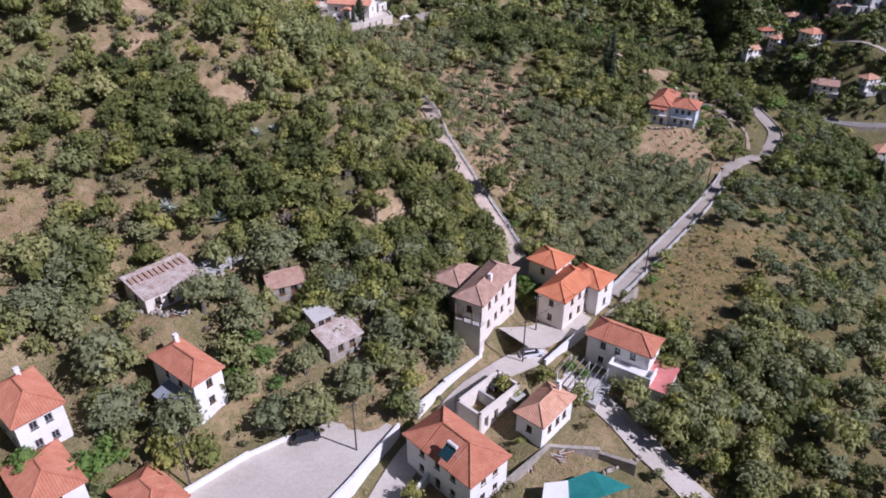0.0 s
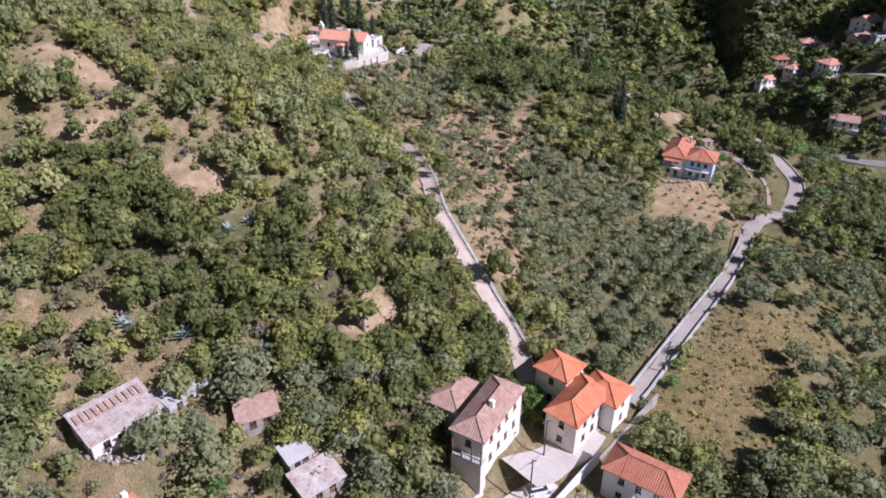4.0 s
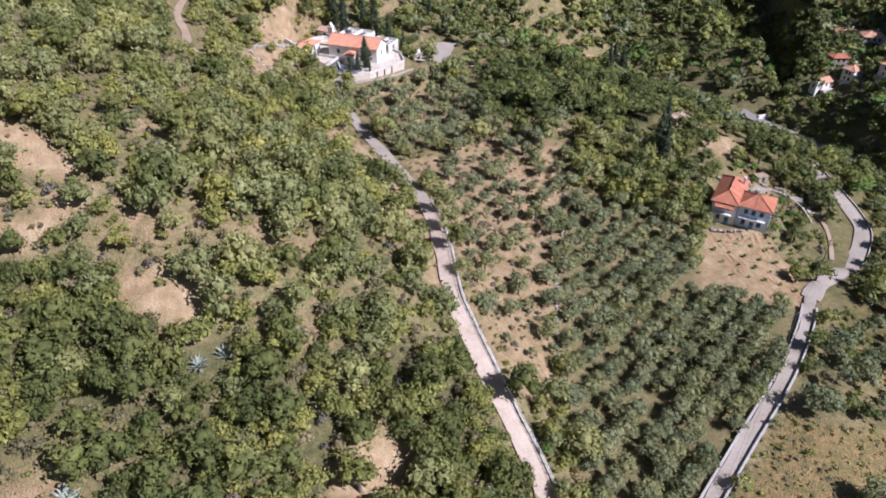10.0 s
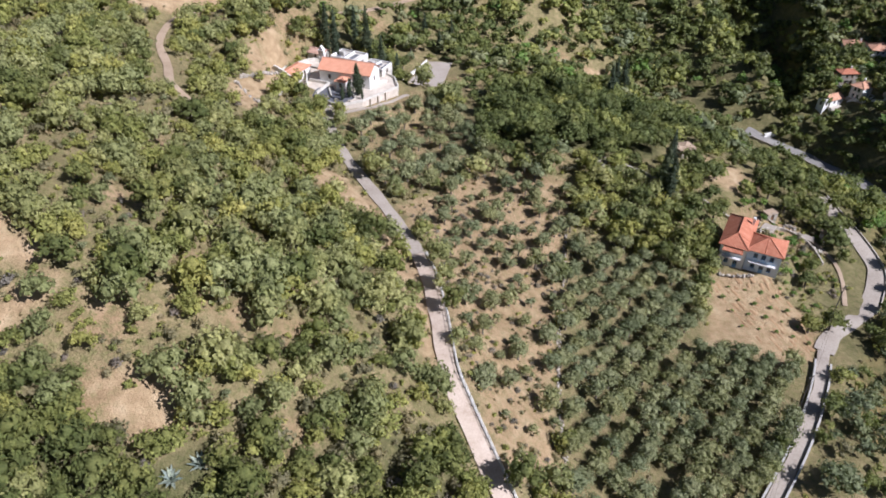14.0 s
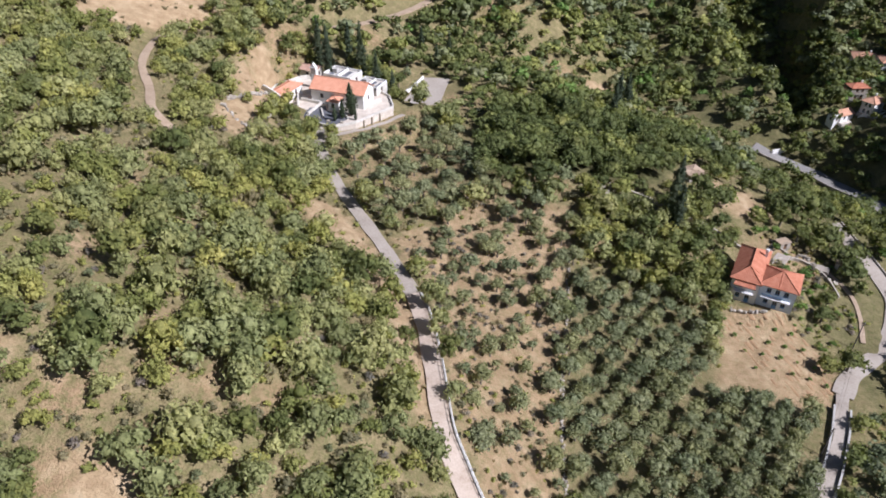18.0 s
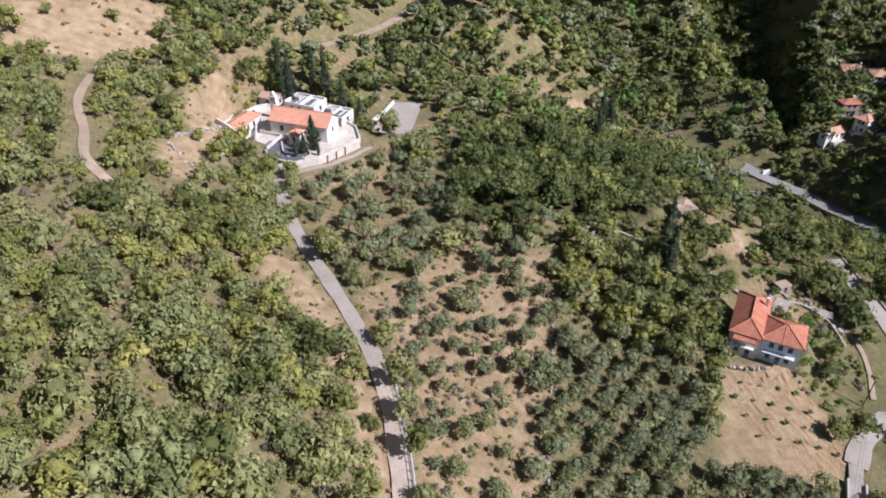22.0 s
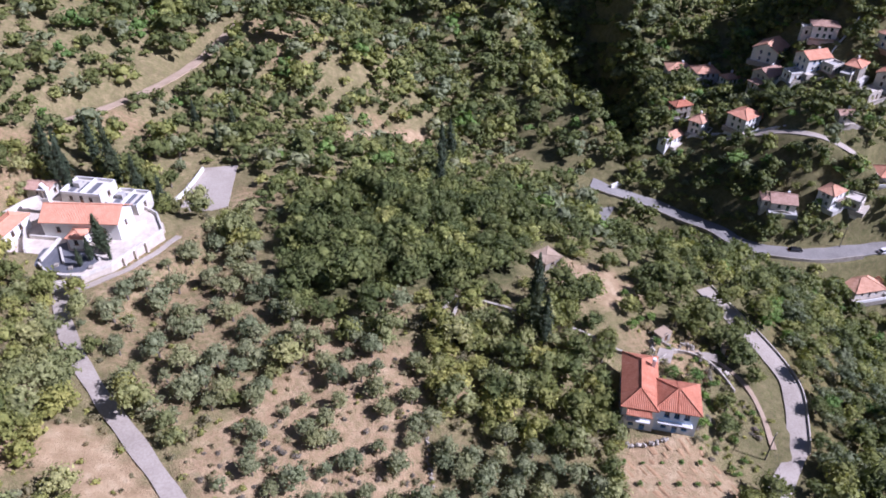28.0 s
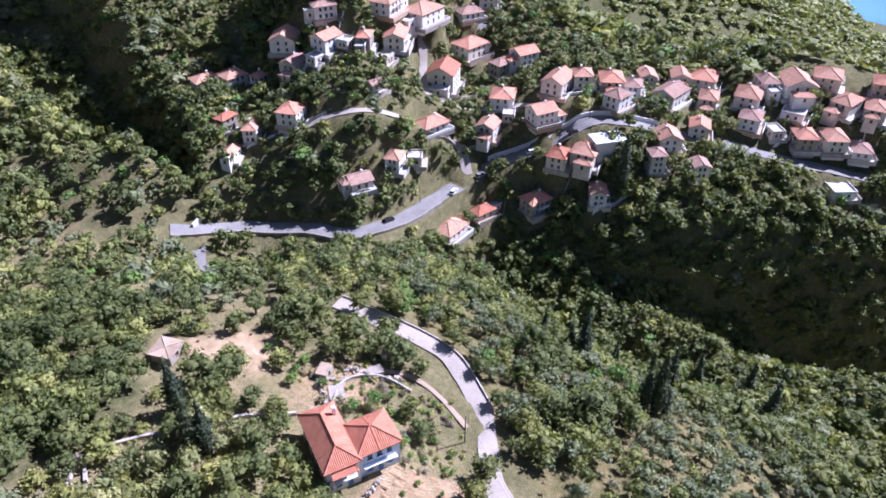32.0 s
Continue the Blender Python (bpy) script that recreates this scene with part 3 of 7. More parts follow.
# smaller patches of open soil: x, y, radius
OPEN_HILL = [(-45.2, 136.5, 3.2), (-37.5, 127.7, 4), (-43.7, 126.3, 3.5), (-29.7, 142.6, 2.6), (-23, 143, 2), (-36.3, 142.6, 2.2), (-34.4, 132, 2), (-46.2, 177.2, 3), (-36.2, 207.8, 4), (-38.3, 149.7, 2.2), (-25.4, 153.1, 2), (-65.1, 99, 5), (-57.4, 101.6, 4.5), (-67, 95, 5), (-42.7, 98.9, 3.2), (-9.9, 117.9, 3.2), (-40.3, 95.6, 2.2), (-7.3, 83.6, 2.6), (-3, 83.3, 2.4)]
OPEN_UPPER = [(-97.8, 271, 8), (-91, 286, 8), (-77.5, 295, 7), (-81.8, 277.5, 5), (-58.4, 293, 6), (-58.6, 280.4, 5), (15.7, 391.8, 9), (10.5, 380, 6), (42, 359.6, 4), (54, 358, 4), (34.3, 335, 4), (0.5, 290, 5), (-21, 320.5, 5), (-32, 324, 5), (-52, 302, 5), (10.5, 235.7, 4), (24.4, 237.6, 4), (35, 216.3, 3), (-31, 208.5, 4)]
OPEN_EAST = [(79, 224, 5), (86, 222.5, 4), (82, 219, 3), (58.2, 263, 4), (73.2, 240.8, 5), (81.7, 240.6, 4), (134.8, 182.6, 4), (125.2, 191.8, 4), (121, 197, 4), (118.2, 201.5, 3.5), (165.5, 300, 3), (202.9, 243.1, 2.5), (202.7, 212.6, 3), (284.8, 144.4, 7), (-62, 131, 3), (-60, 115, 2.5), (-52, 160, 2.5), (-58, 188, 3), (-20, 128, 2.2), (-14, 158, 2)]
OPEN = OPEN_HILL + OPEN_UPPER + OPEN_EAST

# dark close maquis above the sheds
DENSE = [(-62, 127), (-53.5, 126.7), (-43, 124), (-25, 125), (-14.5, 133), (-0.6, 138), (12, 120), (15, 112), (4, 100), (-30, 100), (-54, 98.5)]
WOOD = [(5.6, 240), (4.4, 264), (14, 281), (42, 298), (70, 300), (72, 262), (60, 254), (54, 243), (41, 241), (27, 241)]
SLOPE = [(95, 120), (175, 112), (200, 150), (200, 205), (160, 238), (112, 235), (104, 205), (75, 160)]


# ---- building tools ----
def mesh_from(verts, faces, name="piece"):
    me = bpy.data.meshes.new(name)
    me.from_pydata([tuple(v) for v in verts], [], faces)
    me.update()
    return me


class Shape:
    """Collects boxes, prisms and sheets for one mesh."""

    def __init__(self):
        self.v, self.f = [], []

    def poly(self, pts):
        k = len(self.v)
        self.v += [tuple(p) for p in pts]
        self.f.append(tuple(range(k, k + len(pts))))
        return self

    def box(self, x0, x1, y0, y1, z0, z1, m=None):
        c = [Vector(p) for p in ((x0, y0, z0), (x1, y0, z0), (x1, y1, z0), (x0, y1, z0), (x0, y0, z1), (x1, y0, z1), (x1, y1, z1), (x0, y1, z1))]
        if m is not None:
            c = [m @ p for p in c]
        k = len(self.v)
        self.v += [tuple(p) for p in c]
        self.f += [tuple(k + i for i in q) for q in ((3, 2, 1, 0), (4, 5, 6, 7), (0, 1, 5, 4), (1, 2, 6, 5), (2, 3, 7, 6), (3, 0, 4, 7))]
        return self

    def prism(self, pts, z0, z1):
        n, k = len(pts), len(self.v)
        self.v += [(x, y, z0) for x, y in pts] + [(x, y, z1) for x, y in pts]
        self.f += [tuple(k + i for i in reversed(range(n))), tuple(k + n + i for i in range(n))]
        self.f += [(k + i, k + (i + 1) % n, k + n + (i + 1) % n, k + n + i) for i in range(n)]
        return self

    def slab(self, pts, thick):
        """A flat or sloping sheet with thickness below it."""
        n, k = len(pts), len(self.v)
        self.v += [tuple(p) for p in pts] + [(p[0], p[1], p[2] - thick) for p in pts]
        self.f += [tuple(k + i for i in range(n)), tuple(k + n + i for i in reversed(range(n)))]
        self.f += [(k + (i + 1) % n, k + i, k + n + i, k + n + (i + 1) % n) for i in range(n)]
        return self

    def tube(self, a, b, r0, r1=None, n=6):
        a, b = Vector(a), Vector(b)
        r1 = r0 if r1 is None else r1
        d = (b - a).normalized()
        s = d.orthogonal().normalized()
        t = d.cross(s)
        k = len(self.v)
        for c, r in ((a, r0), (b, r1)):
            self.v += [tuple(c + (s * math.cos(q) + t * math.sin(q)) * r) for q in [2 * math.pi * i / n for i in range(n)]]
        self.f += [(k + i, k + (i + 1) % n, k + n + (i + 1) % n, k + n + i) for i in range(n)]
        self.f += [tuple(k + i for i in reversed(range(n))), tuple(k + n + i for i in range(n))]
        return self

    def mesh(self, name="piece"):
        """One mesh, with the corners that meet welded."""
        seen, order, v = {}, [], []
        for p in self.v:
            k = (round(p[0], 3), round(p[1], 3), round(p[2], 3))
            if k not in seen:
                seen[k] = len(v)
                v.append(p)
            order.append(seen[k])
        faces = []
        for f in self.f:
            g = []
            for i in f:
                if order[i] not in g:
                    g.append(order[i])
            if len(g) > 2:
                faces.append(tuple(g))
        return mesh_from(v, faces, name)


def part(name, shape, mat, parent=None, label="", at=None, smooth=False):
    me = shape if isinstance(shape, bpy.types.Mesh) else shape.mesh(name)
    if not me.materials:
        me.materials.append(MAT[mat])
    if smooth:
        me.polygons.foreach_set("use_smooth", [True] * len(me.polygons))
    ob = new(name, me)
    if parent is not None:
        ob.parent = parent
    if at is not None:
        ob.matrix_basis = at
    if label:
        ob["label"] = label
    return ob


def thing(name, m, label, category, group="", kind=""):
    ob = new(name)
    ob.empty_display_size = 0.2
    ob.matrix_basis = m
    return tagged(ob, label, category, group, kind)


# ---- roofs ----
def roof_slope(pts, gap=0.34, rib=0.085, thick=0.16):
    """One slope of a tiled roof, waved by the rows of tiles that run down it. pts: eave first (two points), then the upper edge."""
    s = Shape()
    p = [Vector(q) for q in pts]
    e = (p[1] - p[0]).normalized()
    nrm = (p[1] - p[0]).cross(p[-1] - p[0]).normalized()
    if nrm.z < 0:
        nrm.negate()
    up = nrm.cross(e).normalized()
    if up.z < 0:
        up.negate()
    flat = [((q - p[0]).dot(e), (q - p[0]).dot(up)) for q in p]
    lo, hi = min(a for a, _ in flat), max(a for a, _ in flat)
    n = max(2, int((hi - lo) / gap))
    us = sorted({round(lo + k * (hi - lo) / (2 * n), 4) for k in range(2 * n + 1)} | {round(a, 4) for a, _ in flat})
    low, high = [], []
    for k, u in enumerate(us):
        cuts = [b for a, b in flat if abs(a - u) < 1e-3]
        for (a0, b0), (a1, b1) in zip(flat, flat[1:] + flat[:1]):
            if (a0 - u) * (a1 - u) < 0:
                cuts.append(b0 + (b1 - b0) * (u - a0) / (a1 - a0))
        h = rib if k % 2 else 0.0
        low.append(p[0] + e * u + up * (min(cuts) - 0.02) + nrm * h)
        high.append(p[0] + e * u + up * max(cuts) + nrm * h)
    for k in range(len(us) - 1):
        s.poly([low[k], low[k + 1], high[k + 1], high[k]])
        drop = Vector((0, 0, -thick))
        s.poly([low[k] + drop, low[k + 1] + drop, low[k + 1], low[k]])
    s.poly([q + Vector((0, 0, -thick)) for q in reversed(p)])
    return s


def hip_roof(ob, w, d, h, rise, mat, over=0.4, gap=0.34, gable=False, at=None):
    """The slopes and ridge caps of a hipped or gabled roof over a w by d plan with eaves at height h, as parts of ob."""
    x, y = w / 2 + over, d / 2 + over
    turn = y > x
    a, b = (y, x) if turn else (x, y)
    r = a if gable else max(0.0, a - b)
    P = (lambda u, v, z: (v, -u, z)) if turn else (lambda u, v, z: (u, v, z))
    z0, z1 = h, h + rise
    slopes = [[P(-a, -b, z0), P(a, -b, z0), P(r, 0, z1), P(-r, 0, z1)], [P(a, b, z0), P(-a, b, z0), P(-r, 0, z1), P(r, 0, z1)]]
    if r <= 0.05:
        slopes = [[P(-a, -b, z0), P(a, -b, z0), P(0, 0, z1)], [P(a, b, z0), P(-a, b, z0), P(0, 0, z1)]]
    if not gable:
        slopes += [[P(a, -b, z0), P(a, b, z0), P(r, 0, z1)], [P(-a, b, z0), P(-a, -b, z0), P(-r, 0, z1)]]
    for q in slopes:
        part("roof_slope", roof_slope(q, gap), mat, ob, at=at)
    lines = [] if gable else [(P(u, v, z0 + 0.06), P(math.copysign(r, u), 0, z1 + 0.06)) for u, v in ((a, b), (a, -b), (-a, b), (-a, -b))]
    if r > 0.05:
        lines.append((P(-r, 0, z1 + 0.06), P(r, 0, z1 + 0.06)))
    for q0, q1 in lines:
        part("ridge_cap", Shape().tube(q0, q1, 0.14), mat, ob, at=at)


# ---- walls with openings ----
def facade(s, length, z0, z1, holes, m, deep=0.28):
    """A wall face from (0, 0, z0) along x, with openings (x0, x1, za, zb) cut and their reveals drawn."""
    xs = sorted({0.0, length, *[v for h in holes for v in h[:2]]})
    zs = sorted({z0, z1, *[v for h in holes for v in h[2:]]})
    for x0, x1 in zip(xs, xs[1:]):
        for za, zb in zip(zs, zs[1:]):
            cx, cz = (x0 + x1) / 2, (za + zb) / 2
            if not any(h[0] < cx < h[1] and h[2] < cz < h[3] for h in holes):
                s.poly([m @ Vector(p) for p in ((x0, 0, za), (x1, 0, za), (x1, 0, zb), (x0, 0, zb))])
    for x0, x1, za, zb in holes:
        for a, b in (((x0, za), (x1, za)), ((x1, za), (x1, zb)), ((x1, zb), (x0, zb)), ((x0, zb), (x0, za))):
            s.poly([m @ Vector(p) for p in ((a[0], 0, a[1]), (b[0], 0, b[1]), (b[0], deep, b[1]), (a[0], deep, a[1]))])


WINDOW_CACHE = {}


def window_in(parent, m, hole, frame_mat, shutters=False, door=False):
    """A window or door set in an opening of a facade: frame with mullions, panes, sill, shutters."""
    x0, x1, za, zb = [round(v, 2) for v in hole]
    w, h = round(x1 - x0, 2), round(zb - za, 2)
    key = (w, h, frame_mat, shutters, door)
    if key not in WINDOW_CACHE:
        f, g, sh = Shape(), Shape(), Shape()
        t = 0.09
        for q in ((0, t, 0, h), (w - t, w, 0, h), (t, w - t, 0, t), (t, w - t, h - t, h), (w / 2 - 0.04, w / 2 + 0.04, t, h - t)):
            f.box(q[0], q[1], 0.14, 0.22, q[2], q[3])
        if door:
            f.box(t, w - t, 0.16, 0.20, t, h * 0.45)
        else:
            f.box(-0.08, w + 0.08, -0.10, 0.14, -0.07, 0.0)
        g.box(t * 0.9, w - t * 0.9, 0.19, 0.21, t * 0.9, h - t * 0.9)
        if shutters:
            for a in (-w / 2 + 0.02, w - 0.02):
                sh.box(a, a + w / 2, -0.06, -0.01, 0.0, h)
                for k in range(int(h / 0.16)):
                    sh.box(a + 0.06, a + w / 2 - 0.06, -0.085, -0.06, 0.06 + k * 0.16, 0.14 + k * 0.16)
        WINDOW_CACHE[key] = [q.mesh(n) if q.v else None for q, n in ((f, "window"), (g, "pane"), (sh, "shutter"))]
        for me, mt in zip(WINDOW_CACHE[key], (frame_mat, "glass", frame_mat)):
            if me:
                me.materials.append(MAT[mt])
    f, g, sh = WINDOW_CACHE[key]
    win = part("door" if door else "window", f, frame_mat, parent, at=m @ Matrix.Translation((x0, 0, za)))
    part("pane", g, "glass", win)
    if sh:
        part("shutter", sh, frame_mat, win)
    return win


def openings(length, storeys, h, base, per, door_at=None, size=(0.95, 1.3)):
    """Evenly set windows for each storey, and one door at the foot of the wall."""
    out, n = [], max(0, per)
    for k in range(storeys):
        zc = base + (k + 0.56) * h / storeys
        for i in range(n):
            xc = length * (i + 1) / (n + 1) + 0.12 * math.sin(i * 2.3 + k)
            if k == 0 and door_at is not None and i == door_at:
                out.append((xc - 0.5, xc + 0.5, base + 0.02, base + 2.1, True))
            else:
                out.append((xc - size[0] / 2, xc + size[0] / 2, zc - size[1] / 2, zc + size[1] / 2, False))
    return out


def block(parent, w, d, h, base, wall, windows, frame_mat, storeys, door=1, deep=3.0, shutters=False, at=None, top=None):
    """Four walls of a building with their openings; sides in the order front, right, back, left. deep: how far the foot goes into the ground."""
    at = at or Matrix.Identity(4)
    sides = [(w, Matrix.Translation((-w / 2, -d / 2, 0))),
             (d, Matrix.Translation((w / 2, -d / 2, 0)) @ pose(0, 0, 0, 0, 0, 90)),
             (w, Matrix.Translation((w / 2, d / 2, 0)) @ pose(0, 0, 0, 0, 0, 180)),
             (d, Matrix.Translation((-w / 2, d / 2, 0)) @ pose(0, 0, 0, 0, 0, -90))]
    s, todo = Shape(), []
    for k, (length, m) in enumerate(sides):
        m = at @ m
        hs = openings(length, storeys, h, base, windows[k], door if k == 0 else None)
        hs = [q for q in hs if q[0] > 0.25 and q[1] < length - 0.25]
        facade(s, length, base - deep, base + h, [q[:4] for q in hs], m)
        todo += [(m, q) for q in hs]
    s.slab([at @ Vector((x, y, base + h - 0.02)) for x, y in ((-w / 2, -d / 2), (w / 2, -d / 2), (w / 2, d / 2), (-w / 2, d / 2))], 0.1)
    s.slab([at @ Vector((x, y, base)) for x, y in ((-w / 2 + 0.3, -d / 2 + 0.3), (w / 2 - 0.3, -d / 2 + 0.3), (w / 2 - 0.3, d / 2 - 0.3), (-w / 2 + 0.3, d / 2 - 0.3))], 0.1)
    part("wall", s, wall, parent)
    for m, q in todo:
        window_in(parent, m, q[:4], frame_mat, shutters and not q[4], q[4])


def chimney(parent, x, y, z, h=1.2, mat="white"):
    s = Shape().box(-0.3, 0.3, -0.3, 0.3, -0.8, h).box(-0.38, 0.38, -0.38, 0.38, h, h + 0.1)
    s.box(-0.26, -0.14, -0.26, 0.26, h + 0.1, h + 0.34).box(0.14, 0.26, -0.26, 0.26, h + 0.1, h + 0.34).box(-0.34, 0.34, -0.34, 0.34, h + 0.34, h + 0.42)
    return part("chimney", s, mat, parent, at=Matrix.Translation((x, y, z)))


def house(x, y, yaw, w, d, h, label, wall="white", roof="tile", rise=None, windows=(2, 2, 2, 2), storeys=2, frame_mat="wood", shutters=False,
          gap=0.34, z=None, gable=False, stack=None, group="", category="house", over=0.4, name="house"):
    if z is None:
        z = float(land(x, y)[0])
    ob = thing(name, pose(x, y, z, 0, 0, yaw), label, category, group)
    block(ob, w, d, h, 0, wall, windows, frame_mat, storeys, shutters=shutters)
    rise = rise or min(w, d) * 0.27
    hip_roof(ob, w, d, h, rise, roof, over, gap, gable)
    if gable:
        turn = d > w
        for sgn in (-1, 1):
            g = Shape()
            q = [(-w / 2, sgn * d / 2), (w / 2, sgn * d / 2)] if turn else [(sgn * w / 2, -d / 2), (sgn * w / 2, d / 2)]
            mid = (0, sgn * d / 2) if turn else (sgn * w / 2, 0)
            g.poly([(*q[0], h - 0.02), (*q[1], h - 0.02), (*mid, h + rise - 0.1)])
            part("gable", g, wall, ob)
    if stack:
        chimney(ob, stack[0], stack[1], h + rise * 0.55, 1.0, "white")
    return ob


def ribbon(name, line, width, mat, label, category, lift=0.0, thick=0.3):
    s = Shape()
    n = len(line)
    t = np.gradient(line[:, :2], axis=0)
    t /= np.maximum(1e-6, np.linalg.norm(t, axis=1))[:, None]
    side = np.stack([-t[:, 1], t[:, 0]], 1)
    wob = 1 + 0.07 * np.sin(np.arange(n) * 0.9) + 0.05 * np.sin(np.arange(n) * 0.37 + 1)
    for sgn in (-1, -0.33, 0.33, 1):
        p = line[:, :2] + side * (sgn * width / 2 * (wob if abs(sgn) == 1 else 1))[:, None] if abs(sgn) == 1 else line[:, :2] + side * sgn * width / 2
        z = line[:, 2] + lift + 0.03 * (1 - abs(sgn))
        s.v += [(a, b, c) for (a, b), c in zip(p, z)]
    for sgn in (-1, 1):
        p = line[:, :2] + side * (sgn * width / 2 * wob)[:, None]
        s.v += [(a, b, c - thick) for (a, b), c in zip(p, line[:, 2] + lift)]
    for c in range(3):
        s.f += [(c * n + i, c * n + i + 1, (c + 1) * n + i + 1, (c + 1) * n + i)[::-1] for i in range(n - 1)]
    s.f += [(4 * n + i, 4 * n + i + 1, i + 1, i)[::-1] for i in range(n - 1)]
    s.f += [(3 * n + i, 3 * n + i + 1, 5 * n + i + 1, 5 * n + i)[::-1] for i in range(n - 1)]
    ob = part(name, s, mat, smooth=False)
    return tagged(ob, label, category, kind="structure")


def offset_line(line, off, a=0, b=None):
    t = np.gradient(line[:, :2], axis=0)
    t /= np.maximum(1e-6, np.linalg.norm(t, axis=1))[:, None]
    out = line.copy()
    out[:, :2] += np.stack([-t[:, 1], t[:, 0]], 1) * off
    return out[a:b]


def wall_along(line, h, thick, mat, label, category="wall", name="wall", foot=1.2, cap=None, tops=None):
    """A free-standing wall that follows a line over the ground."""
    s = Shape()
    t = np.gradient(line[:, :2], axis=0)
    t /= np.maximum(1e-6, np.linalg.norm(t, axis=1))[:, None]
    side = np.stack([-t[:, 1], t[:, 0]], 1) * thick / 2
    n = len(line)
    top = (line[:, 2] + h) if tops is None else tops
    for sgn, zz in ((-1, line[:, 2] - foot), (1, line[:, 2] - foot), (1, top), (-1, top)):
        s.v += [(a, b, c) for (a, b), c in zip(line[:, :2] + side * sgn, zz)]
    for q in range(4):
        r = (q + 1) % 4
        s.f += [(q * n + i, r * n + i, r * n + i + 1, q * n + i + 1)[::-1] for i in range(n - 1)]
    s.f += [(0, n, 2 * n, 3 * n), (n - 1, 4 * n - 1, 3 * n - 1, 2 * n - 1)]
    ob = part(name, s, mat)
    return tagged(ob, label, category, kind="structure")


# ---- plants ----
def ball(center, r, rng, squash=0.8):
    """A small rough lump as the dense heart of a crown."""
    g = (1 + 5 ** 0.5) / 2
    v = [(-1, g, 0), (1, g, 0), (-1, -g, 0), (1, -g, 0), (0, -1, g), (0, 1, g), (0, -1, -g), (0, 1, -g), (g, 0, -1), (g, 0, 1), (-g, 0, -1), (-g, 0, 1)]
    f = [(0, 11, 5), (0, 5, 1), (0, 1, 7), (0, 7, 10), (0, 10, 11), (1, 5, 9), (5, 11, 4), (11, 10, 2), (10, 7, 6), (7, 1, 8), (3, 9, 4), (3, 4, 2), (3, 2, 6), (3, 6, 8), (3, 8, 9), (4, 9, 5), (2, 4, 11), (6, 2, 10), (8, 6, 7), (9, 8, 1)]
    v = np.array(v) / 1.902
    v = np.array(v) * r * rng.uniform(0.68, 1.2, (len(v), 1)) * [1, 1, squash] + center
    return v, f


def crown(seed, lobes, leaves, size, radius, height, core=0.78, cone=False):
    """Verts and faces of a crown: rough lumps covered with small bent leaf sprays."""
    rng = np.random.default_rng(seed)
    V, F, k = [], [], 0
    cs = []
    for i in range(lobes):
        if cone:
            q = (i + 0.5) / lobes
            c = np.array([rng.normal(0, 0.06), rng.normal(0, 0.06), height * (0.08 + 0.86 * q)])
            r = radius * (1.0 - 0.80 * abs(q - 0.3) ** 1.2 / 0.65)
            sq = 1.5 * height / lobes / max(r, 0.1)
        else:
            a, m = 2.4 * i + rng.uniform(-0.5, 0.5), radius * rng.uniform(0.40, 0.66) * (i > 0)
            c = np.array([m * math.cos(a), m * math.sin(a), height * (rng.uniform(0.36, 0.66) if i else 0.66)])
            r = radius * (rng.uniform(0.36, 0.56) if i else 0.60)
            sq = 0.80
        cs.append((c, r, sq))
        v, f = ball(c, r * core, rng, sq)
        V.append(v)
        F += [tuple(k + j for j in q) for q in f]
        k += len(v)
    wts = np.array([r * r for _, r, _ in cs])
    pick = rng.choice(lobes, leaves, p=wts / wts.sum())
    for j in pick:
        c, r, sq = cs[j]
        n = rng.normal(size=3)
        n /= np.linalg.norm(n)
        if n[2] < -0.35:
            n[2] *= -0.5
        p = c + n * [1, 1, sq] * r * rng.uniform(0.80, 1.22)
        d = n + [0, 0, 0.25] + rng.normal(0, 0.6, 3)
        d /= np.linalg.norm(d)
        t = np.cross(d, rng.normal(size=3))
        t /= np.linalg.norm(t)
        b = np.cross(d, t)
        s1, s2 = size * rng.uniform(0.6, 1.3), size * rng.uniform(0.35, 0.8)
        V.append(np.array([p - t * s1 * 1.1, p + t * s1 * 0.8 - b * s2 * 1.2, p + t * s1 * 0.7 + b * s2 * 1.2 + d * 0.2 * s2]))
        F.append((k, k + 1, k + 2))
        k += 3
    return np.concatenate(V), F


def trunk_shape(h, r, seed, limbs=3, spread=1.0):
    rng = random.Random(seed)
    s = Shape()
    top = Vector((rng.uniform(-0.15, 0.15), rng.uniform(-0.15, 0.15), h * 0.45))
    s.tube((0, 0, -0.4), top, r * 1.25, r * 0.8)
    for k in range(limbs):
        a = 6.28 * k / limbs + rng.uniform(-0.5, 0.5)
        e = top + Vector((math.cos(a) * spread, math.sin(a) * spread, h * rng.uniform(0.3, 0.45)))
        s.tube(top - Vector((0, 0, 0.1)), e, r * 0.6, r * 0.2, 5)
    return s


KINDS = {}


def kind(name, mat, variants, trunk_h, trunk_r, limbs=3, **kw):
    KINDS[name] = []
    for q in range(variants):
        v, f = crown(hash_name(name) + q, **kw)
        me = mesh_from(v, f, "crown")
        me.materials.append(MAT[mat])
        me.attributes.new("tone", "FLOAT", "POINT").data.foreach_set("value", np.full(len(v), 0.5, np.float32))
        tr = trunk_shape(trunk_h, trunk_r, q, limbs, kw["radius"] * 0.45).mesh("trunk") if trunk_h else None
        if tr:
            tr.materials.append(MAT["bark"])
        KINDS[name].append((me, tr, v, f, MAT[mat]))


def hash_name(s):
    return sum((i + 1) * ord(c) for i, c in enumerate(s)) % 9973


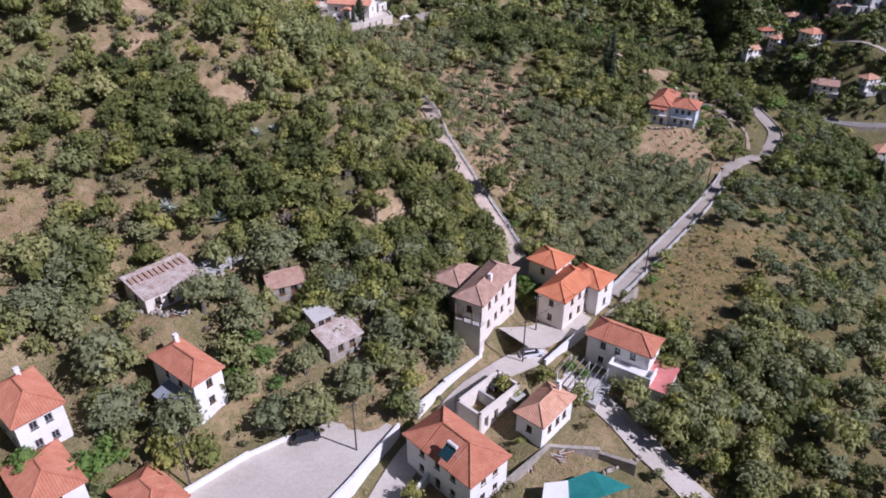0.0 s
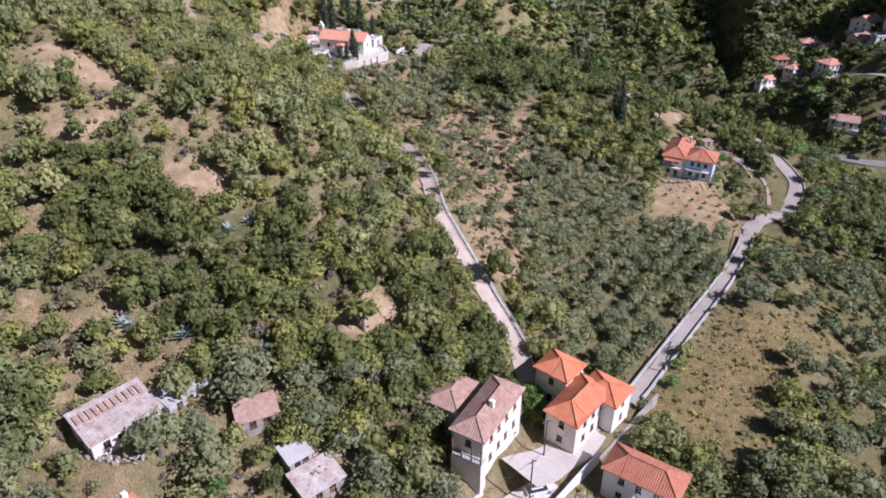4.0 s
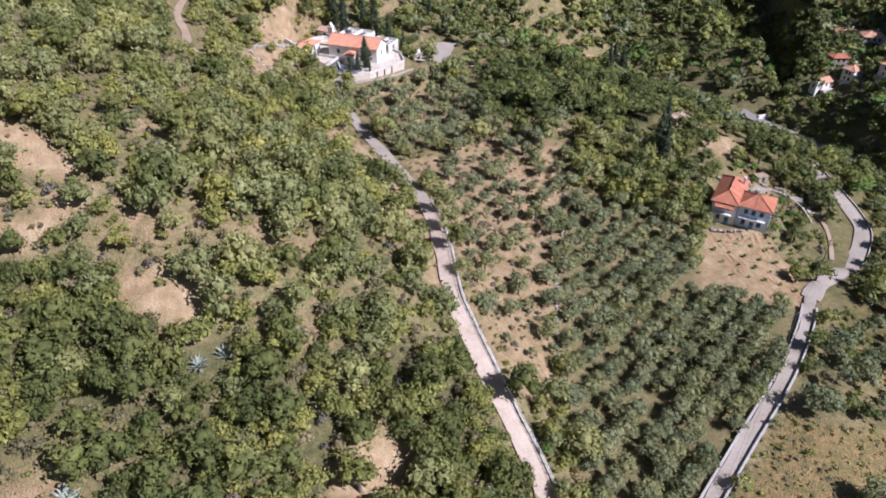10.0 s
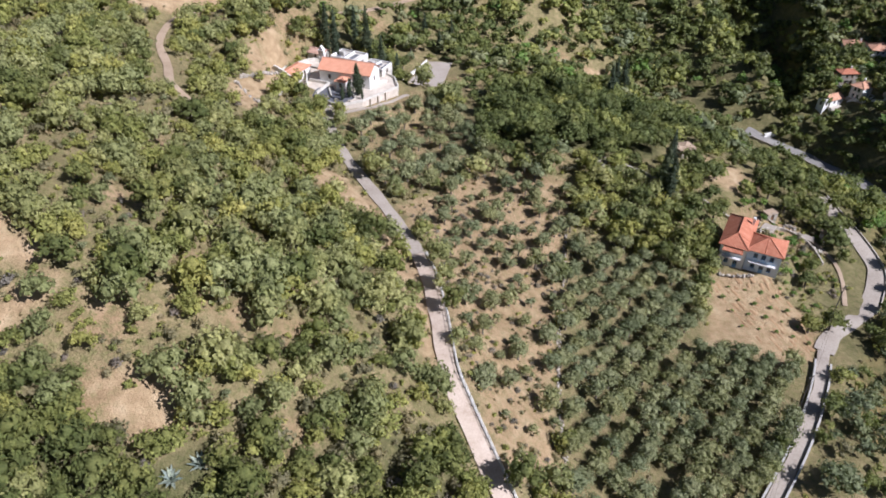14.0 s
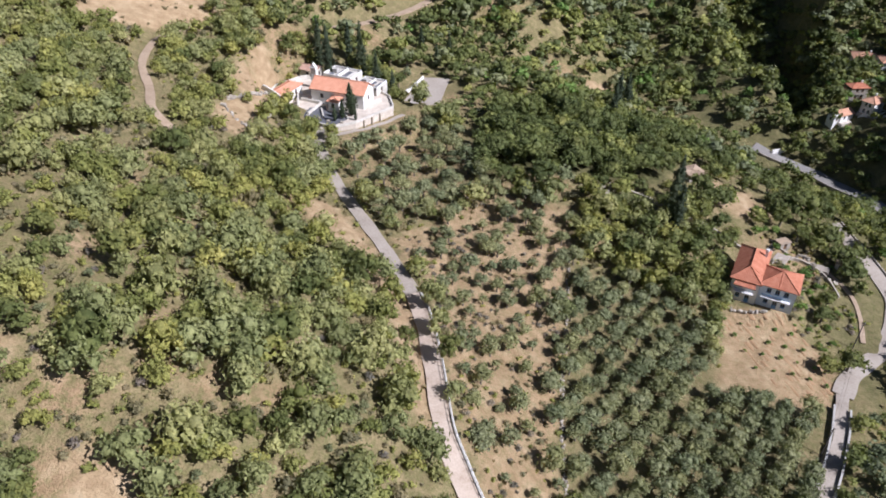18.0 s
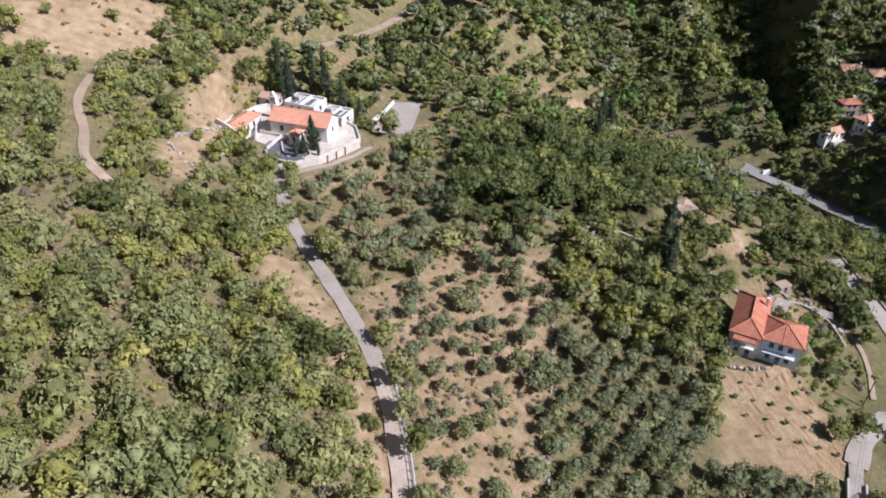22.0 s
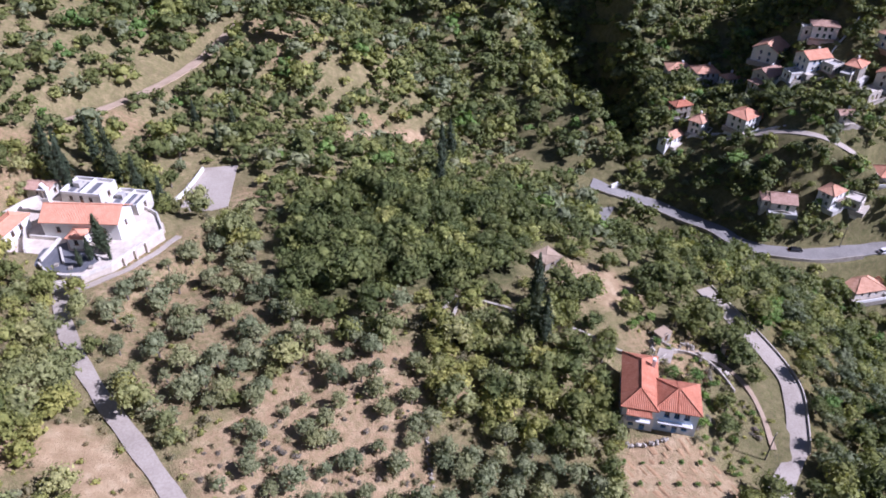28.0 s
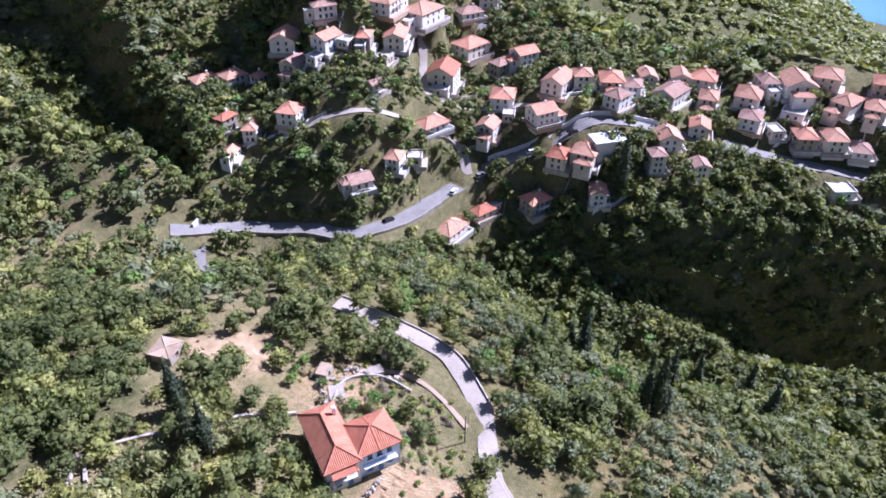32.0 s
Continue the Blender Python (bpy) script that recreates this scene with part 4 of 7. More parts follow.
kind("olive", "olive", 6, 2.6, 0.2, lobes=9, leaves=430, size=0.21, radius=2.1, height=4.6, core=0.66)
kind("small_olive", "olive", 6, 1.9, 0.12, lobes=5, leaves=175, size=0.19, radius=1.4, height=3.0, core=0.66)
kind("hill_olive", "hill_olive", 7, 0, 0, lobes=6, leaves=250, size=0.22, radius=1.9, height=3.5, core=0.68)
kind("maquis", "maquis", 8, 0, 0, lobes=5, leaves=190, size=0.22, radius=1.75, height=3.0, core=0.68)
kind("heath", "heath", 5, 0, 0, lobes=3, leaves=80, size=0.22, radius=1.4, height=1.9, core=0.68)
kind("bush", "maquis", 5, 0, 0, lobes=3, leaves=56, size=0.20, radius=1.0, height=1.6, core=0.68)
kind("oak", "oak", 7, 3.5, 0.25, lobes=8, leaves=270, size=0.29, radius=2.7, height=5.6, core=0.68)
kind("fresh", "fresh", 4, 2.6, 0.16, lobes=7, leaves=330, size=0.21, radius=2.0, height=4.2, core=0.66)
kind("cypress", "cypress", 3, 2.0, 0.2, 1, lobes=9, leaves=420, size=0.24, radius=1.25, height=10.0, cone=True)
kind("drybush", "drybush", 3, 0, 0, lobes=2, leaves=90, size=0.28, radius=1.2, height=1.4, core=0.5)
kind("clump", "maquis", 5, 0, 0, lobes=3, leaves=26, size=0.40, radius=1.3, height=1.5)
kind("far_oak", "oak", 5, 0, 0, lobes=4, leaves=64, size=0.46, radius=2.7, height=5.6, core=0.74)
kind("far_maquis", "maquis", 5, 0, 0, lobes=4, leaves=50, size=0.36, radius=1.75, height=3.2, core=0.74)
kind("far_olive", "olive", 5, 0, 0, lobes=4, leaves=50, size=0.34, radius=1.6, height=3.0, core=0.74)
kind("far_fresh", "fresh", 4, 0, 0, lobes=4, leaves=56, size=0.36, radius=2.0, height=4.2, core=0.74)
kind("herb", "heath", 4, 0, 0, lobes=1, leaves=16, size=0.22, radius=0.75, height=0.55)
kind("green_herb", "maquis", 4, 0, 0, lobes=1, leaves=16, size=0.22, radius=0.8, height=0.65)
kind("tuft", "dry", 4, 0, 0, lobes=1, leaves=10, size=0.26, radius=0.5, height=0.32)


def tree(kind_name, x, y, size, label, category="tree", group="", name="tree", rng=random, z=None, tall=1.0):
    me, tr, *_ = rng.choice(KINDS[kind_name])
    ln_ = LANES["upper_lane"][0]
    d = np.hypot(ln_[:, 0] - x, ln_[:, 1] - y)
    k, clear = int(d.argmin()), 2.6 + 1.5 * size
    if 0.01 < d[k] < clear and k < len(ln_) - 8:
        x, y = ln_[k, 0] + (x - ln_[k, 0]) * clear / d[k], ln_[k, 1] + (y - ln_[k, 1]) * clear / d[k]
        z = None
    z = float(land(x, y)[0]) if z is None else z
    m = Matrix.Translation((x, y, z - 0.05)) @ Matrix.Rotation(rng.uniform(0, 6.28), 4, "Z") @ Matrix.Diagonal((size, size, size * tall, 1))
    ob = thing(name, Matrix.Identity(4), label, category, group)
    ob.matrix_basis = m
    part("crown", me, "olive", ob)
    if tr:
        part("trunk", tr, "bark", ob)
    return ob


def thicket(name, spots, label, category):
    """Plants past counting as one object. spots: kind, x, y, z, size, tall, turn."""
    buckets = {}
    for kn, *rest in spots:
        buckets.setdefault(kn, []).append(rest)
    mats, VV, LL, SS, TT, MM, NN = [], [], [], [], [], [], []
    nv = nl = 0
    rng = np.random.default_rng(5)
    for kn, rows in buckets.items():
        mat = KINDS[kn][0][4]
        mi = mats.index(mat) if mat in mats else (mats.append(mat) or len(mats) - 1)
        rows = np.array(rows)
        which = rng.integers(0, len(KINDS[kn]), len(rows))
        for q, (_, _, v, f, _) in enumerate(KINDS[kn]):
            R = rows[which == q]
            if not len(R):
                continue
            c, s = np.cos(R[:, 5]), np.sin(R[:, 5])
            X = (v[None, :, 0] * c[:, None] - v[None, :, 1] * s[:, None]) * R[:, 3:4] + R[:, 0:1]
            Y = (v[None, :, 0] * s[:, None] + v[None, :, 1] * c[:, None]) * R[:, 3:4] + R[:, 1:2]
            Z = v[None, :, 2] * (R[:, 3] * R[:, 4])[:, None] + R[:, 2:3]
            P = np.stack([X, Y, Z], -1).reshape(-1, 3)
            loops = np.concatenate([np.array(p) for p in f])
            tot = np.array([len(p) for p in f])
            L = (loops[None, :] + (np.arange(len(R)) * len(v))[:, None]).ravel() + nv
            VV.append(P), LL.append(L), TT.append(np.tile(tot, len(R)))
            MM.append(np.full(len(R) * len(f), mi))
            NN.append(np.repeat(rng.uniform(0, 1, len(R)), len(v)))
            nv += len(P)
    V, L, T, M = np.concatenate(VV), np.concatenate(LL), np.concatenate(TT), np.concatenate(MM)
    me = bpy.data.meshes.new(name)
    me.vertices.add(len(V)), me.loops.add(len(L)), me.polygons.add(len(T))
    me.vertices.foreach_set("co", V.astype(np.float32).ravel())
    me.loops.foreach_set("vertex_index", L.astype(np.int32))
    me.polygons.foreach_set("loop_start", np.concatenate([[0], np.cumsum(T)[:-1]]).astype(np.int32))
    me.polygons.foreach_set("material_index", M.astype(np.int32))
    for mt in mats:
        me.materials.append(mt)
    me.attributes.new("tone", "FLOAT", "POINT").data.foreach_set("value", np.concatenate(NN).astype(np.float32))
    me.update(calc_edges=True)
    return tagged(new(name, me), label, category, kind="stuff")


# ---- level places under buildings and yards ----
PADS += [(-36, 76.4, 6.5, 37.3), (-55, 69, 7.5, 37.6), (7.3, 97.5, 7.0, 35.3), (23.9, 105.9, 8.0, 31.4), (29.9, 91.9, 6.5, 29.5),
         (15.1, 77.2, 5.0, 30.0), (6.5, 76.0, 5.0, 30.8), (1.8, 68.7, 7.5, 29.2), (-43.4, 89.0, 6.5, 44.8), (71.5, 210.0, 9.0, 28.3),
         (64.5, 250.3, 3.5, 34.7), (-21.0, 68.0, 8.5, 31.2), (-14.5, 70.0, 6.0, 31.2), (-27, 66, 6, 31.2), (-9.5, 297.5, 11.0, 38.6), (-15.5, 276, 5.0, 42.2), (-17.0, 269.5, 5.0, 43.0), (-21.5, 264, 5.0, 43.4), (-26.5, 258.0, 5.0, 43.8), (-31.5, 254.0, 4.0, 44.3), (-50, 274, 7.5, 45.2), (-40, 289, 8.0, 45.2), (-47, 284, 7.5, 45.2), (-35.0, 274.0, 9.0, 44.4), (-27, 277, 7.0, 44.2), (-38, 263, 4.5, 44.8), (19, 98.5, 4.5, 31.3)]

grade_lanes()


# ---- plots of the village across the ravine: place and width of each house ----
# x, y, width, storeys, roof
WEST_HOUSES = [(173, 378, 9.1, 2, 'pale'), (179, 368, 8.9, 2, 'pale'), (183, 357, 5.5, 1, 'pale'), (155, 344, 6.8, 2, 'red'), (156, 332, 7.0, 2, 'pale'), (146, 332, 6.5, 1, 'pale'), (167, 323, 8.6, 2, 'salmon'), (195, 353, 10.7, 2, 'pale'), (188, 342, 8.4, 2, 'old'), (198, 334, 9.3, 2, 'salmon'), (206, 342, 8.7, 2, 'old'), (202, 328, 5.3, 1, 'flat'), (206, 322, 7.4, 2, 'salmon'), (218, 317, 11.3, 2, 'salmon'), (224, 326, 10.6, 2, 'pale'), (222, 322, 8.6, 2, 'old'), (237, 319, 13.9, 2, 'pale'), (225, 300, 11.7, 3, 'red'), (226, 309, 9.1, 1, 'flat'), (249, 304, 12.1, 2, 'salmon'), (198, 286, 10.6, 1, 'salmon')]
TOP_HOUSES = [(230, 276, 10.2, 2, 'salmon'), (214, 272, 7.9, 2, 'pale'), (199, 272, 10.6, 2, 'bright'), (174, 283, 6.4, 2, 'pale'), (178, 276, 12.2, 2, 'bright'), (161, 288, 7.5, 1, 'old'), (214, 260, 7.3, 2, 'old'), (178, 264, 10.1, 1, 'pale'), (193, 260, 8.1, 1, 'red'), (206, 246, 8.9, 2, 'salmon'), (258, 284, 9.0, 2, 'salmon'), (249, 289, 7.9, 2, 'old'), (190, 304, 4.9, 1, 'old'), (224, 255, 8.8, 2, 'pale'), (242, 260, 12.0, 2, 'pale'), (232, 250, 11.0, 2, 'bright'), (239, 268, 9.2, 2, 'pale'), (223, 237, 9.5, 2, 'pale'), (218, 245, 8.2, 2, 'red'), (244, 235, 8.1, 2, 'old'), (256, 245, 10.4, 2, 'salmon')]
STREET_HOUSES = [(250, 254, 7.5, 2, 'pale'), (250, 222, 8.8, 2, 'pale'), (260, 211, 7.9, 2, 'salmon'), (244, 203, 6.1, 3, 'old'), (235, 216, 6.3, 3, 'old'), (217, 228, 7.6, 2, 'pale'), (282, 215, 9.0, 2, 'pale'), (296, 222, 11.5, 2, 'salmon'), (272, 227, 11.3, 2, 'old'), (261, 238, 8.0, 2, 'old'), (293, 203, 11.3, 2, 'pale'), (282, 198, 9.0, 2, 'old'), (286, 178, 9.1, 2, 'salmon'), (294, 170, 10.7, 2, 'pale'), (298, 186, 10.3, 1, 'flat'), (309, 190, 12.9, 2, 'pale'), (318, 181, 10.9, 2, 'pale'), (310, 171, 11.1, 2, 'pale'), (314, 161, 10.8, 2, 'pale'), (320, 166, 8.7, 2, 'pale'), (282, 163, 9.6, 1, 'flat')]
EAST_HOUSES = [(296, 159, 8.9, 1, 'old'), (298, 213, 9.4, 2, 'pale'), (291, 230, 8.7, 2, 'pale'), (280, 240, 8.6, 2, 'pale'), (304, 200, 9.5, 2, 'old'), (326, 162, 10.0, 2, 'salmon'), (245, 244, 7.0, 1, 'old'), (261, 313, 9.9, 1, 'old'), (274, 312, 8.6, 2, 'pale'), (285, 189, 6.9, 1, 'flat'), (266, 232, 6.6, 1, 'flat'), (250, 240, 6.0, 1, 'flat'), (232, 258, 6.2, 1, 'old'), (223, 269, 5.8, 1, 'flat'), (182, 281, 5.6, 1, 'flat'), (207, 314, 7.0, 1, 'flat'), (191, 333, 5.9, 1, 'flat'), (232, 327, 9, 2, 'salmon'), (449, 284, 10, 2, 'pale'), (432, 308, 9, 1, 'salmon')]
PLOTS = WEST_HOUSES + TOP_HOUSES + STREET_HOUSES + EAST_HOUSES
kept, BUILD = [], {}
street = LANES["valley_road"][0]
for x, y, w, storeys, tiles in PLOTS:
    d = np.hypot(street[:, 0] - x, street[:, 1] - y)
    k, clear = int(d.argmin()), 0.45 * w + 3.6
    if d[k] < clear:
        away = np.array([x - street[k, 0], y - street[k, 1]]) / max(0.3, d[k])
        x, y = float(street[k, 0] + away[0] * clear), float(street[k, 1] + away[1] * clear)
    if all(math.hypot(x - a, y - b) > 0.46 * (w + c) for a, b, c in kept):
        kept.append((x, y, w))
        BUILD[(x, y)] = (storeys, tiles)
VILLAGE = kept
for x, y, w in VILLAGE:
    PADS.append((x, y, w * 0.55, float(land(x, y)[0])))
VILLAGE_LEVEL = {(x, y): h for x, y, _, h in PADS}


def ground_sheet():
    near_x, near_y = np.arange(-150, 342, 2.6), np.arange(30, 446, 2.6)
    out = np.array([12, 30, 60, 100, 160, 240, 340, 460, 600, 780, 1000, 1300, 1700, 2300, 3200, 4400], float)
    xs = np.concatenate([near_x[0] - out[::-1], near_x, near_x[-1] + out])
    ys = np.concatenate([near_y[0] - out[::-1], near_y, near_y[-1] + out])
    X, Y = np.meshgrid(xs, ys)
    Z = land(X.ravel(), Y.ravel())
    nx, ny = len(xs), len(ys)
    k = (np.arange(ny - 1)[:, None] * nx + np.arange(nx - 1)[None, :]).ravel()
    faces = np.stack([k, k + 1, k + nx + 1, k + nx], 1)
    me = bpy.data.meshes.new("ground")
    me.from_pydata(np.stack([X.ravel(), Y.ravel(), Z], 1).tolist(), [], faces.tolist())
    me.materials.append(MAT["ground"])
    soil, grass, bare = np.zeros(nx * ny), np.zeros(nx * ny), np.zeros(nx * ny)
    for poly in BARE + [TILLED, ORCHARD]:
        soil = np.maximum(soil, inside(poly, X.ravel(), Y.ravel()))
    tilled = np.maximum(0.45 * inside(TILLED, X.ravel(), Y.ravel()), 0.3 * inside(ORCHARD, X.ravel(), Y.ravel()))
    grass = np.maximum(grass, 0.7 * ((X.ravel() > 34) & (X.ravel() < 110) & (Y.ravel() < 118)))
    grass = np.maximum(grass, 0.75 * inside(SLOPE, X.ravel(), Y.ravel()))
    soil = np.maximum(soil, 0.2 * inside(GROVE, X.ravel(), Y.ravel()))
    soil = np.maximum(soil, 0.6 * inside(MONASTERY_GROVE, X.ravel(), Y.ravel()))
    for poly in BARE:
        bare = np.maximum(bare, 0.75 * inside(poly, X.ravel(), Y.ravel()))
    for px, py, r in OPEN:
        soil = np.maximum(soil, np.clip(1.7 - np.hypot(X.ravel() - px, Y.ravel() - py) / r, 0, 1))
    near = (X.ravel() > -70) & (X.ravel() < 40) & (Y.ravel() < 112)
    soil = np.maximum(soil, 0.75 * near * (0.5 + 0.5 * np.sin(X.ravel() * 0.35 + 2 * np.sin(Y.ravel() * 0.21))))
    grass = np.maximum(grass, inside(MEADOW, X.ravel(), Y.ravel()))
    c = me.color_attributes.new("cover", "FLOAT_COLOR", "POINT")
    c.data.foreach_set("color", np.stack([soil, grass, np.maximum(tilled, bare), 0 * soil + 1], 1).astype(np.float32).ravel())
    gx, gy = X.ravel(), Y.ravel()
    growth = 0.85 * (gx > 345) + 0.15 * (gx > 500) + 0.8 * inside(WOOD, gx, gy) + 0.75 * inside(DENSE, gx, gy) + 0.5 * inside(GROVE, gx, gy) + 0.6 * ((gx > 96) & (gx <= 345) & (gy > 236))
    growth = np.maximum(growth, 0.45 * ((gx > 34) & (gx < 130) & (gy < 118) & ~inside(MEADOW, gx, gy)))
    growth = np.maximum(growth, 0.5 * ((gx > 86) & (gx < 130) & (gy > 118) & (gy < 240)))
    growth = np.maximum(growth, 0.35 * ((gx > -70) & (gx < 34) & (gy < 98)))
    growth = np.maximum(growth, 0.7 * ((gx > 130) & (gx <= 345) & (gy <= 236)))
    growth = np.clip(growth - soil * (gx < 120), 0, 1.0)
    me.attributes.new("undergrowth", "FLOAT", "POINT").data.foreach_set("value", growth.astype(np.float32))
    me.polygons.foreach_set("use_smooth", [True] * len(me.polygons))
    me.update()
    return tagged(new("ground", me), "dry reddish hillside ground with scrub and bare soil", "ground", kind="structure")


ground_sheet()
sea = part("water", Shape().poly([(200, -4500, -330), (4700, -4500, -330), (4700, 4500, -330), (200, 4500, -330)]), "sea")
tagged(sea, "calm blue sea beyond the coastal hills", "sea", kind="structure")
LANE_LABELS = {
    "lower_lane": "pale concrete lane descending past the gardens", "village_lane": "narrow worn concrete lane between low walls", "gravel_track": "pale pinkish gravel track climbing beside the grove", "monastery_lane": "worn grey concrete lane up to the monastery",
    "valley_road": "grey asphalt road winding into the village", "hill_path": "bare earth footpath on the hillside",
    "upper_path": "bare earth track behind the monastery", "garden_path": "narrow earth path beside the blue house garden", "upper_lane": "sunlit pale concrete lane past the blue house",
    "bridge_lane": "grey lane coming up to the bridge", "forecourt": "pale concrete forecourt between the lane houses", "yard_lane": "concrete lane beside the walled yards", "village_street": "steep concrete street among village houses",
    "upper_street": "pale concrete street among village houses", "far_road": "pale road on the far spur"}
for k, (line, width, mat) in LANES.items():
    ribbon("road_" + k if "path" not in k else k, line, width, mat, LANE_LABELS[k], "path" if "path" in k else "road")


# ---- houses by the lane ----
house(-36, 76.4, -38, 9.7, 4.6, 6.0, "white two-storey house with a terracotta hipped roof", windows=(2, 1, 2, 1), z=37.3, stack=(-3.6, 1.2), rise=1.7)
house(-55, 69, -42, 9.6, 6.0, 6.0, "white two-storey house with a red tiled roof and grey shutters", windows=(2, 2, 2, 2), z=37.6, stack=(-3.0, 1.0), frame_mat="metal", rise=2.0)
house(7.3, 97.5, -31, 4.9, 12.4, 7.2, "old pale house with weathered brown tiles and upper veranda", wall="cream", roof="tile_old", windows=(1, 4, 1, 3), z=35.3, stack=(0.8, -0.5), rise=1.4)
house(22.2, 104.6, -40, 5.4, 10.6, 6.0, "cream house with bright orange tiled roof", wall="cream", roof="tile_bright", windows=(1, 3, 1, 3), z=31.4, rise=1.6)
house(29.9, 91.9, -34, 10.6, 5.2, 6.0, "white house with terracotta roof and roof terrace", windows=(3, 1, 3, 1), z=29.5, frame_mat="metal", rise=1.7)
house(15.1, 77.2, -41, 4.5, 8.0, 4.5, "small white house with a pale tiled hipped roof", roof="tile_pale", windows=(1, 3, 1, 2), storeys=1, z=30.0, rise=1.4, stack=(0, 3.4))
house(1.8, 68.7, -46, 12.4, 7.2, 5.9, "white house with red tiled roof and solar collector", windows=(3, 2, 3, 2), z=29.2, rise=2.2)

# ---- blue house ----
bh = thing("house", pose(71.5, 209.5, 28.3, 0, 0, -27), "white two-storey house, one wing tinted shade-blue, with a red L-shaped tiled roof", "house")
for cx, cy, w, d, wins in ((-3.4, 0.9, 6.0, 13.6, (2, 0, 2, 4)), (3.5, -1.7, 7.6, 7.2, (3, 2, 3, 0))):
    at = Matrix.Translation((cx, cy, 0))
    # the east wing's white walls carry bluish shade in their colour
    block(bh, w, d, 6.0, 0, "white" if cx < 0 else "shade_blue_wall", wins, "blue_paint", 2, at=at)
    hip_roof(bh, w, d, 6.0, 2.0, "tile", 0.45, at=at)

# ---- hut ----
house(64.5, 250.3, 20, 4.4, 4.4, 2.4, "small stone hut with a weathered low roof", wall="stone", roof="path", windows=(1, 0, 0, 0), storeys=1, z=34.7, rise=0.12, category="hut", name="hut")

# ---- village across the ravine ----
rv = random.Random(11)
ROOFS = {"pale": ("tile_pale", "pale terracotta"), "red": ("tile", "terracotta"), "old": ("tile_old", "weathered brown"), "bright": ("tile_bright", "bright orange"), "salmon": ("tile_salmon", "salmon")}
for x, y, w in VILLAGE:
    storeys, tiles = BUILD[(x, y)]
    wall, colour = rv.choice([("white", "white"), ("white", "white"), ("white", "white"), ("aged_white", "weathered white"), ("aged_white", "weathered white"), ("cream", "cream"), ("stone", "bare stone")])
    if (round(x), round(y)) == (232, 250):
        wall, colour = "ochre", "ochre"
    z = VILLAGE_LEVEL[(x, y)]
    yaw = rv.choice([-10, 4, 14, 24, -22, 38]) + rv.uniform(-7, 7)
    d = w * rv.uniform(0.66, 0.92)
    h = {1: 2.7, 2: 4.9, 3: 7.0}[storeys]
    size = {1: "low", 2: "two-storey", 3: "tall"}[storeys]
    wins = (3, 2, 2, 2) if w > 8.5 else (2, 2, 2, 2)
    frames = rv.choice(["wood", "blue_paint", "green_paint", "metal"])
    if tiles == "flat":
        home = thing("house", pose(x, y, z, 0, 0, yaw), f"{colour} flat-roofed village building with a low parapet", "house", "village houses")
        block(home, w, d, h, 0, wall, wins, frames, 1)
        part("roof_slab", Shape().box(-w / 2 - 0.15, w / 2 + 0.15, -d / 2 - 0.15, d / 2 + 0.15, h, h + 0.2), rv.choice(["concrete", "pale_concrete"]), home)
        for q in ((-w / 2, w / 2, -d / 2, -d / 2 + 0.2), (-w / 2, w / 2, d / 2 - 0.2, d / 2), (-w / 2, -w / 2 + 0.2, -d / 2 + 0.2, d / 2 - 0.2), (w / 2 - 0.2, w / 2, -d / 2 + 0.2, d / 2 - 0.2)):
            part("parapet", Shape().box(*q, h + 0.2, h + 0.75), wall, home)
    else:
        roof, word = ROOFS[tiles]
        home = house(x, y, yaw, w, d, h, f"{colour} {size} village house with a {word} tiled roof", wall, roof, windows=wins, storeys=storeys, frame_mat=frames, gap=0.5, z=z,
                     group="village houses", stack=(w * 0.2, 0.6) if rv.random() < 0.6 else None, gable=rv.random() < 0.3, rise=min(w, d) * rv.uniform(0.22, 0.3), shutters=False)
    e, g = w * 0.58, d * 0.6
    part("patio", Shape().box(-e, e, -g - 1.2, g, -1.6, 0.06), rv.choice(["concrete", "stone", "pale_concrete", "path"]), home, "paved yard round the house")
    if rv.random() < 0.6:
        part("yard_wall", Shape().box(-e, e, -g - 1.2, -g - 0.95, 0.06, 1.0).box(e - 0.25, e, -g - 0.95, g * 0.5, 0.06, 1.0), rv.choice(["white", "aged_white", "stone"]), home)
    if tiles != "flat" and rv.random() < 0.6:
        sx, sy = rv.choice([-1, 1]), rv.uniform(-0.15, 0.15) * d
        aw, ad, ah = w * rv.uniform(0.3, 0.45), d * rv.uniform(0.55, 0.8), rv.uniform(2.4, 3.4)
        cx = sx * (w * 0.5 + aw / 2 - 0.03)
        wing_at = Matrix.Translation((cx, sy, 0))
        block(home, aw, ad, ah, 0, wall, (1, 1, 0, 1), "wood", 1, at=wing_at)
        if rv.random() < 0.6:
            hip_roof(home, aw, ad, ah, 0.9, roof, 0.3, 0.5, at=wing_at)
        else:
            part("roof_terrace", Shape().box(cx - aw / 2 - 0.1, cx + aw / 2 + 0.1, sy - ad / 2 - 0.1, sy + ad / 2 + 0.1, ah, ah + 0.2), "concrete", home, "flat concrete roof terrace")
            part("parapet", Shape().box(cx - aw / 2 - 0.1, cx + aw / 2 + 0.1, sy - ad / 2 - 0.1, sy - ad / 2 + 0.1, ah + 0.2, ah + 0.9), "white", home)
    if storeys > 1 and rv.random() < 0.5:
        bal = part("balcony", Shape().box(-w * 0.3, w * 0.3, -d / 2 - 1.2, -d / 2, 2.72, 2.88), "pale_concrete", home)
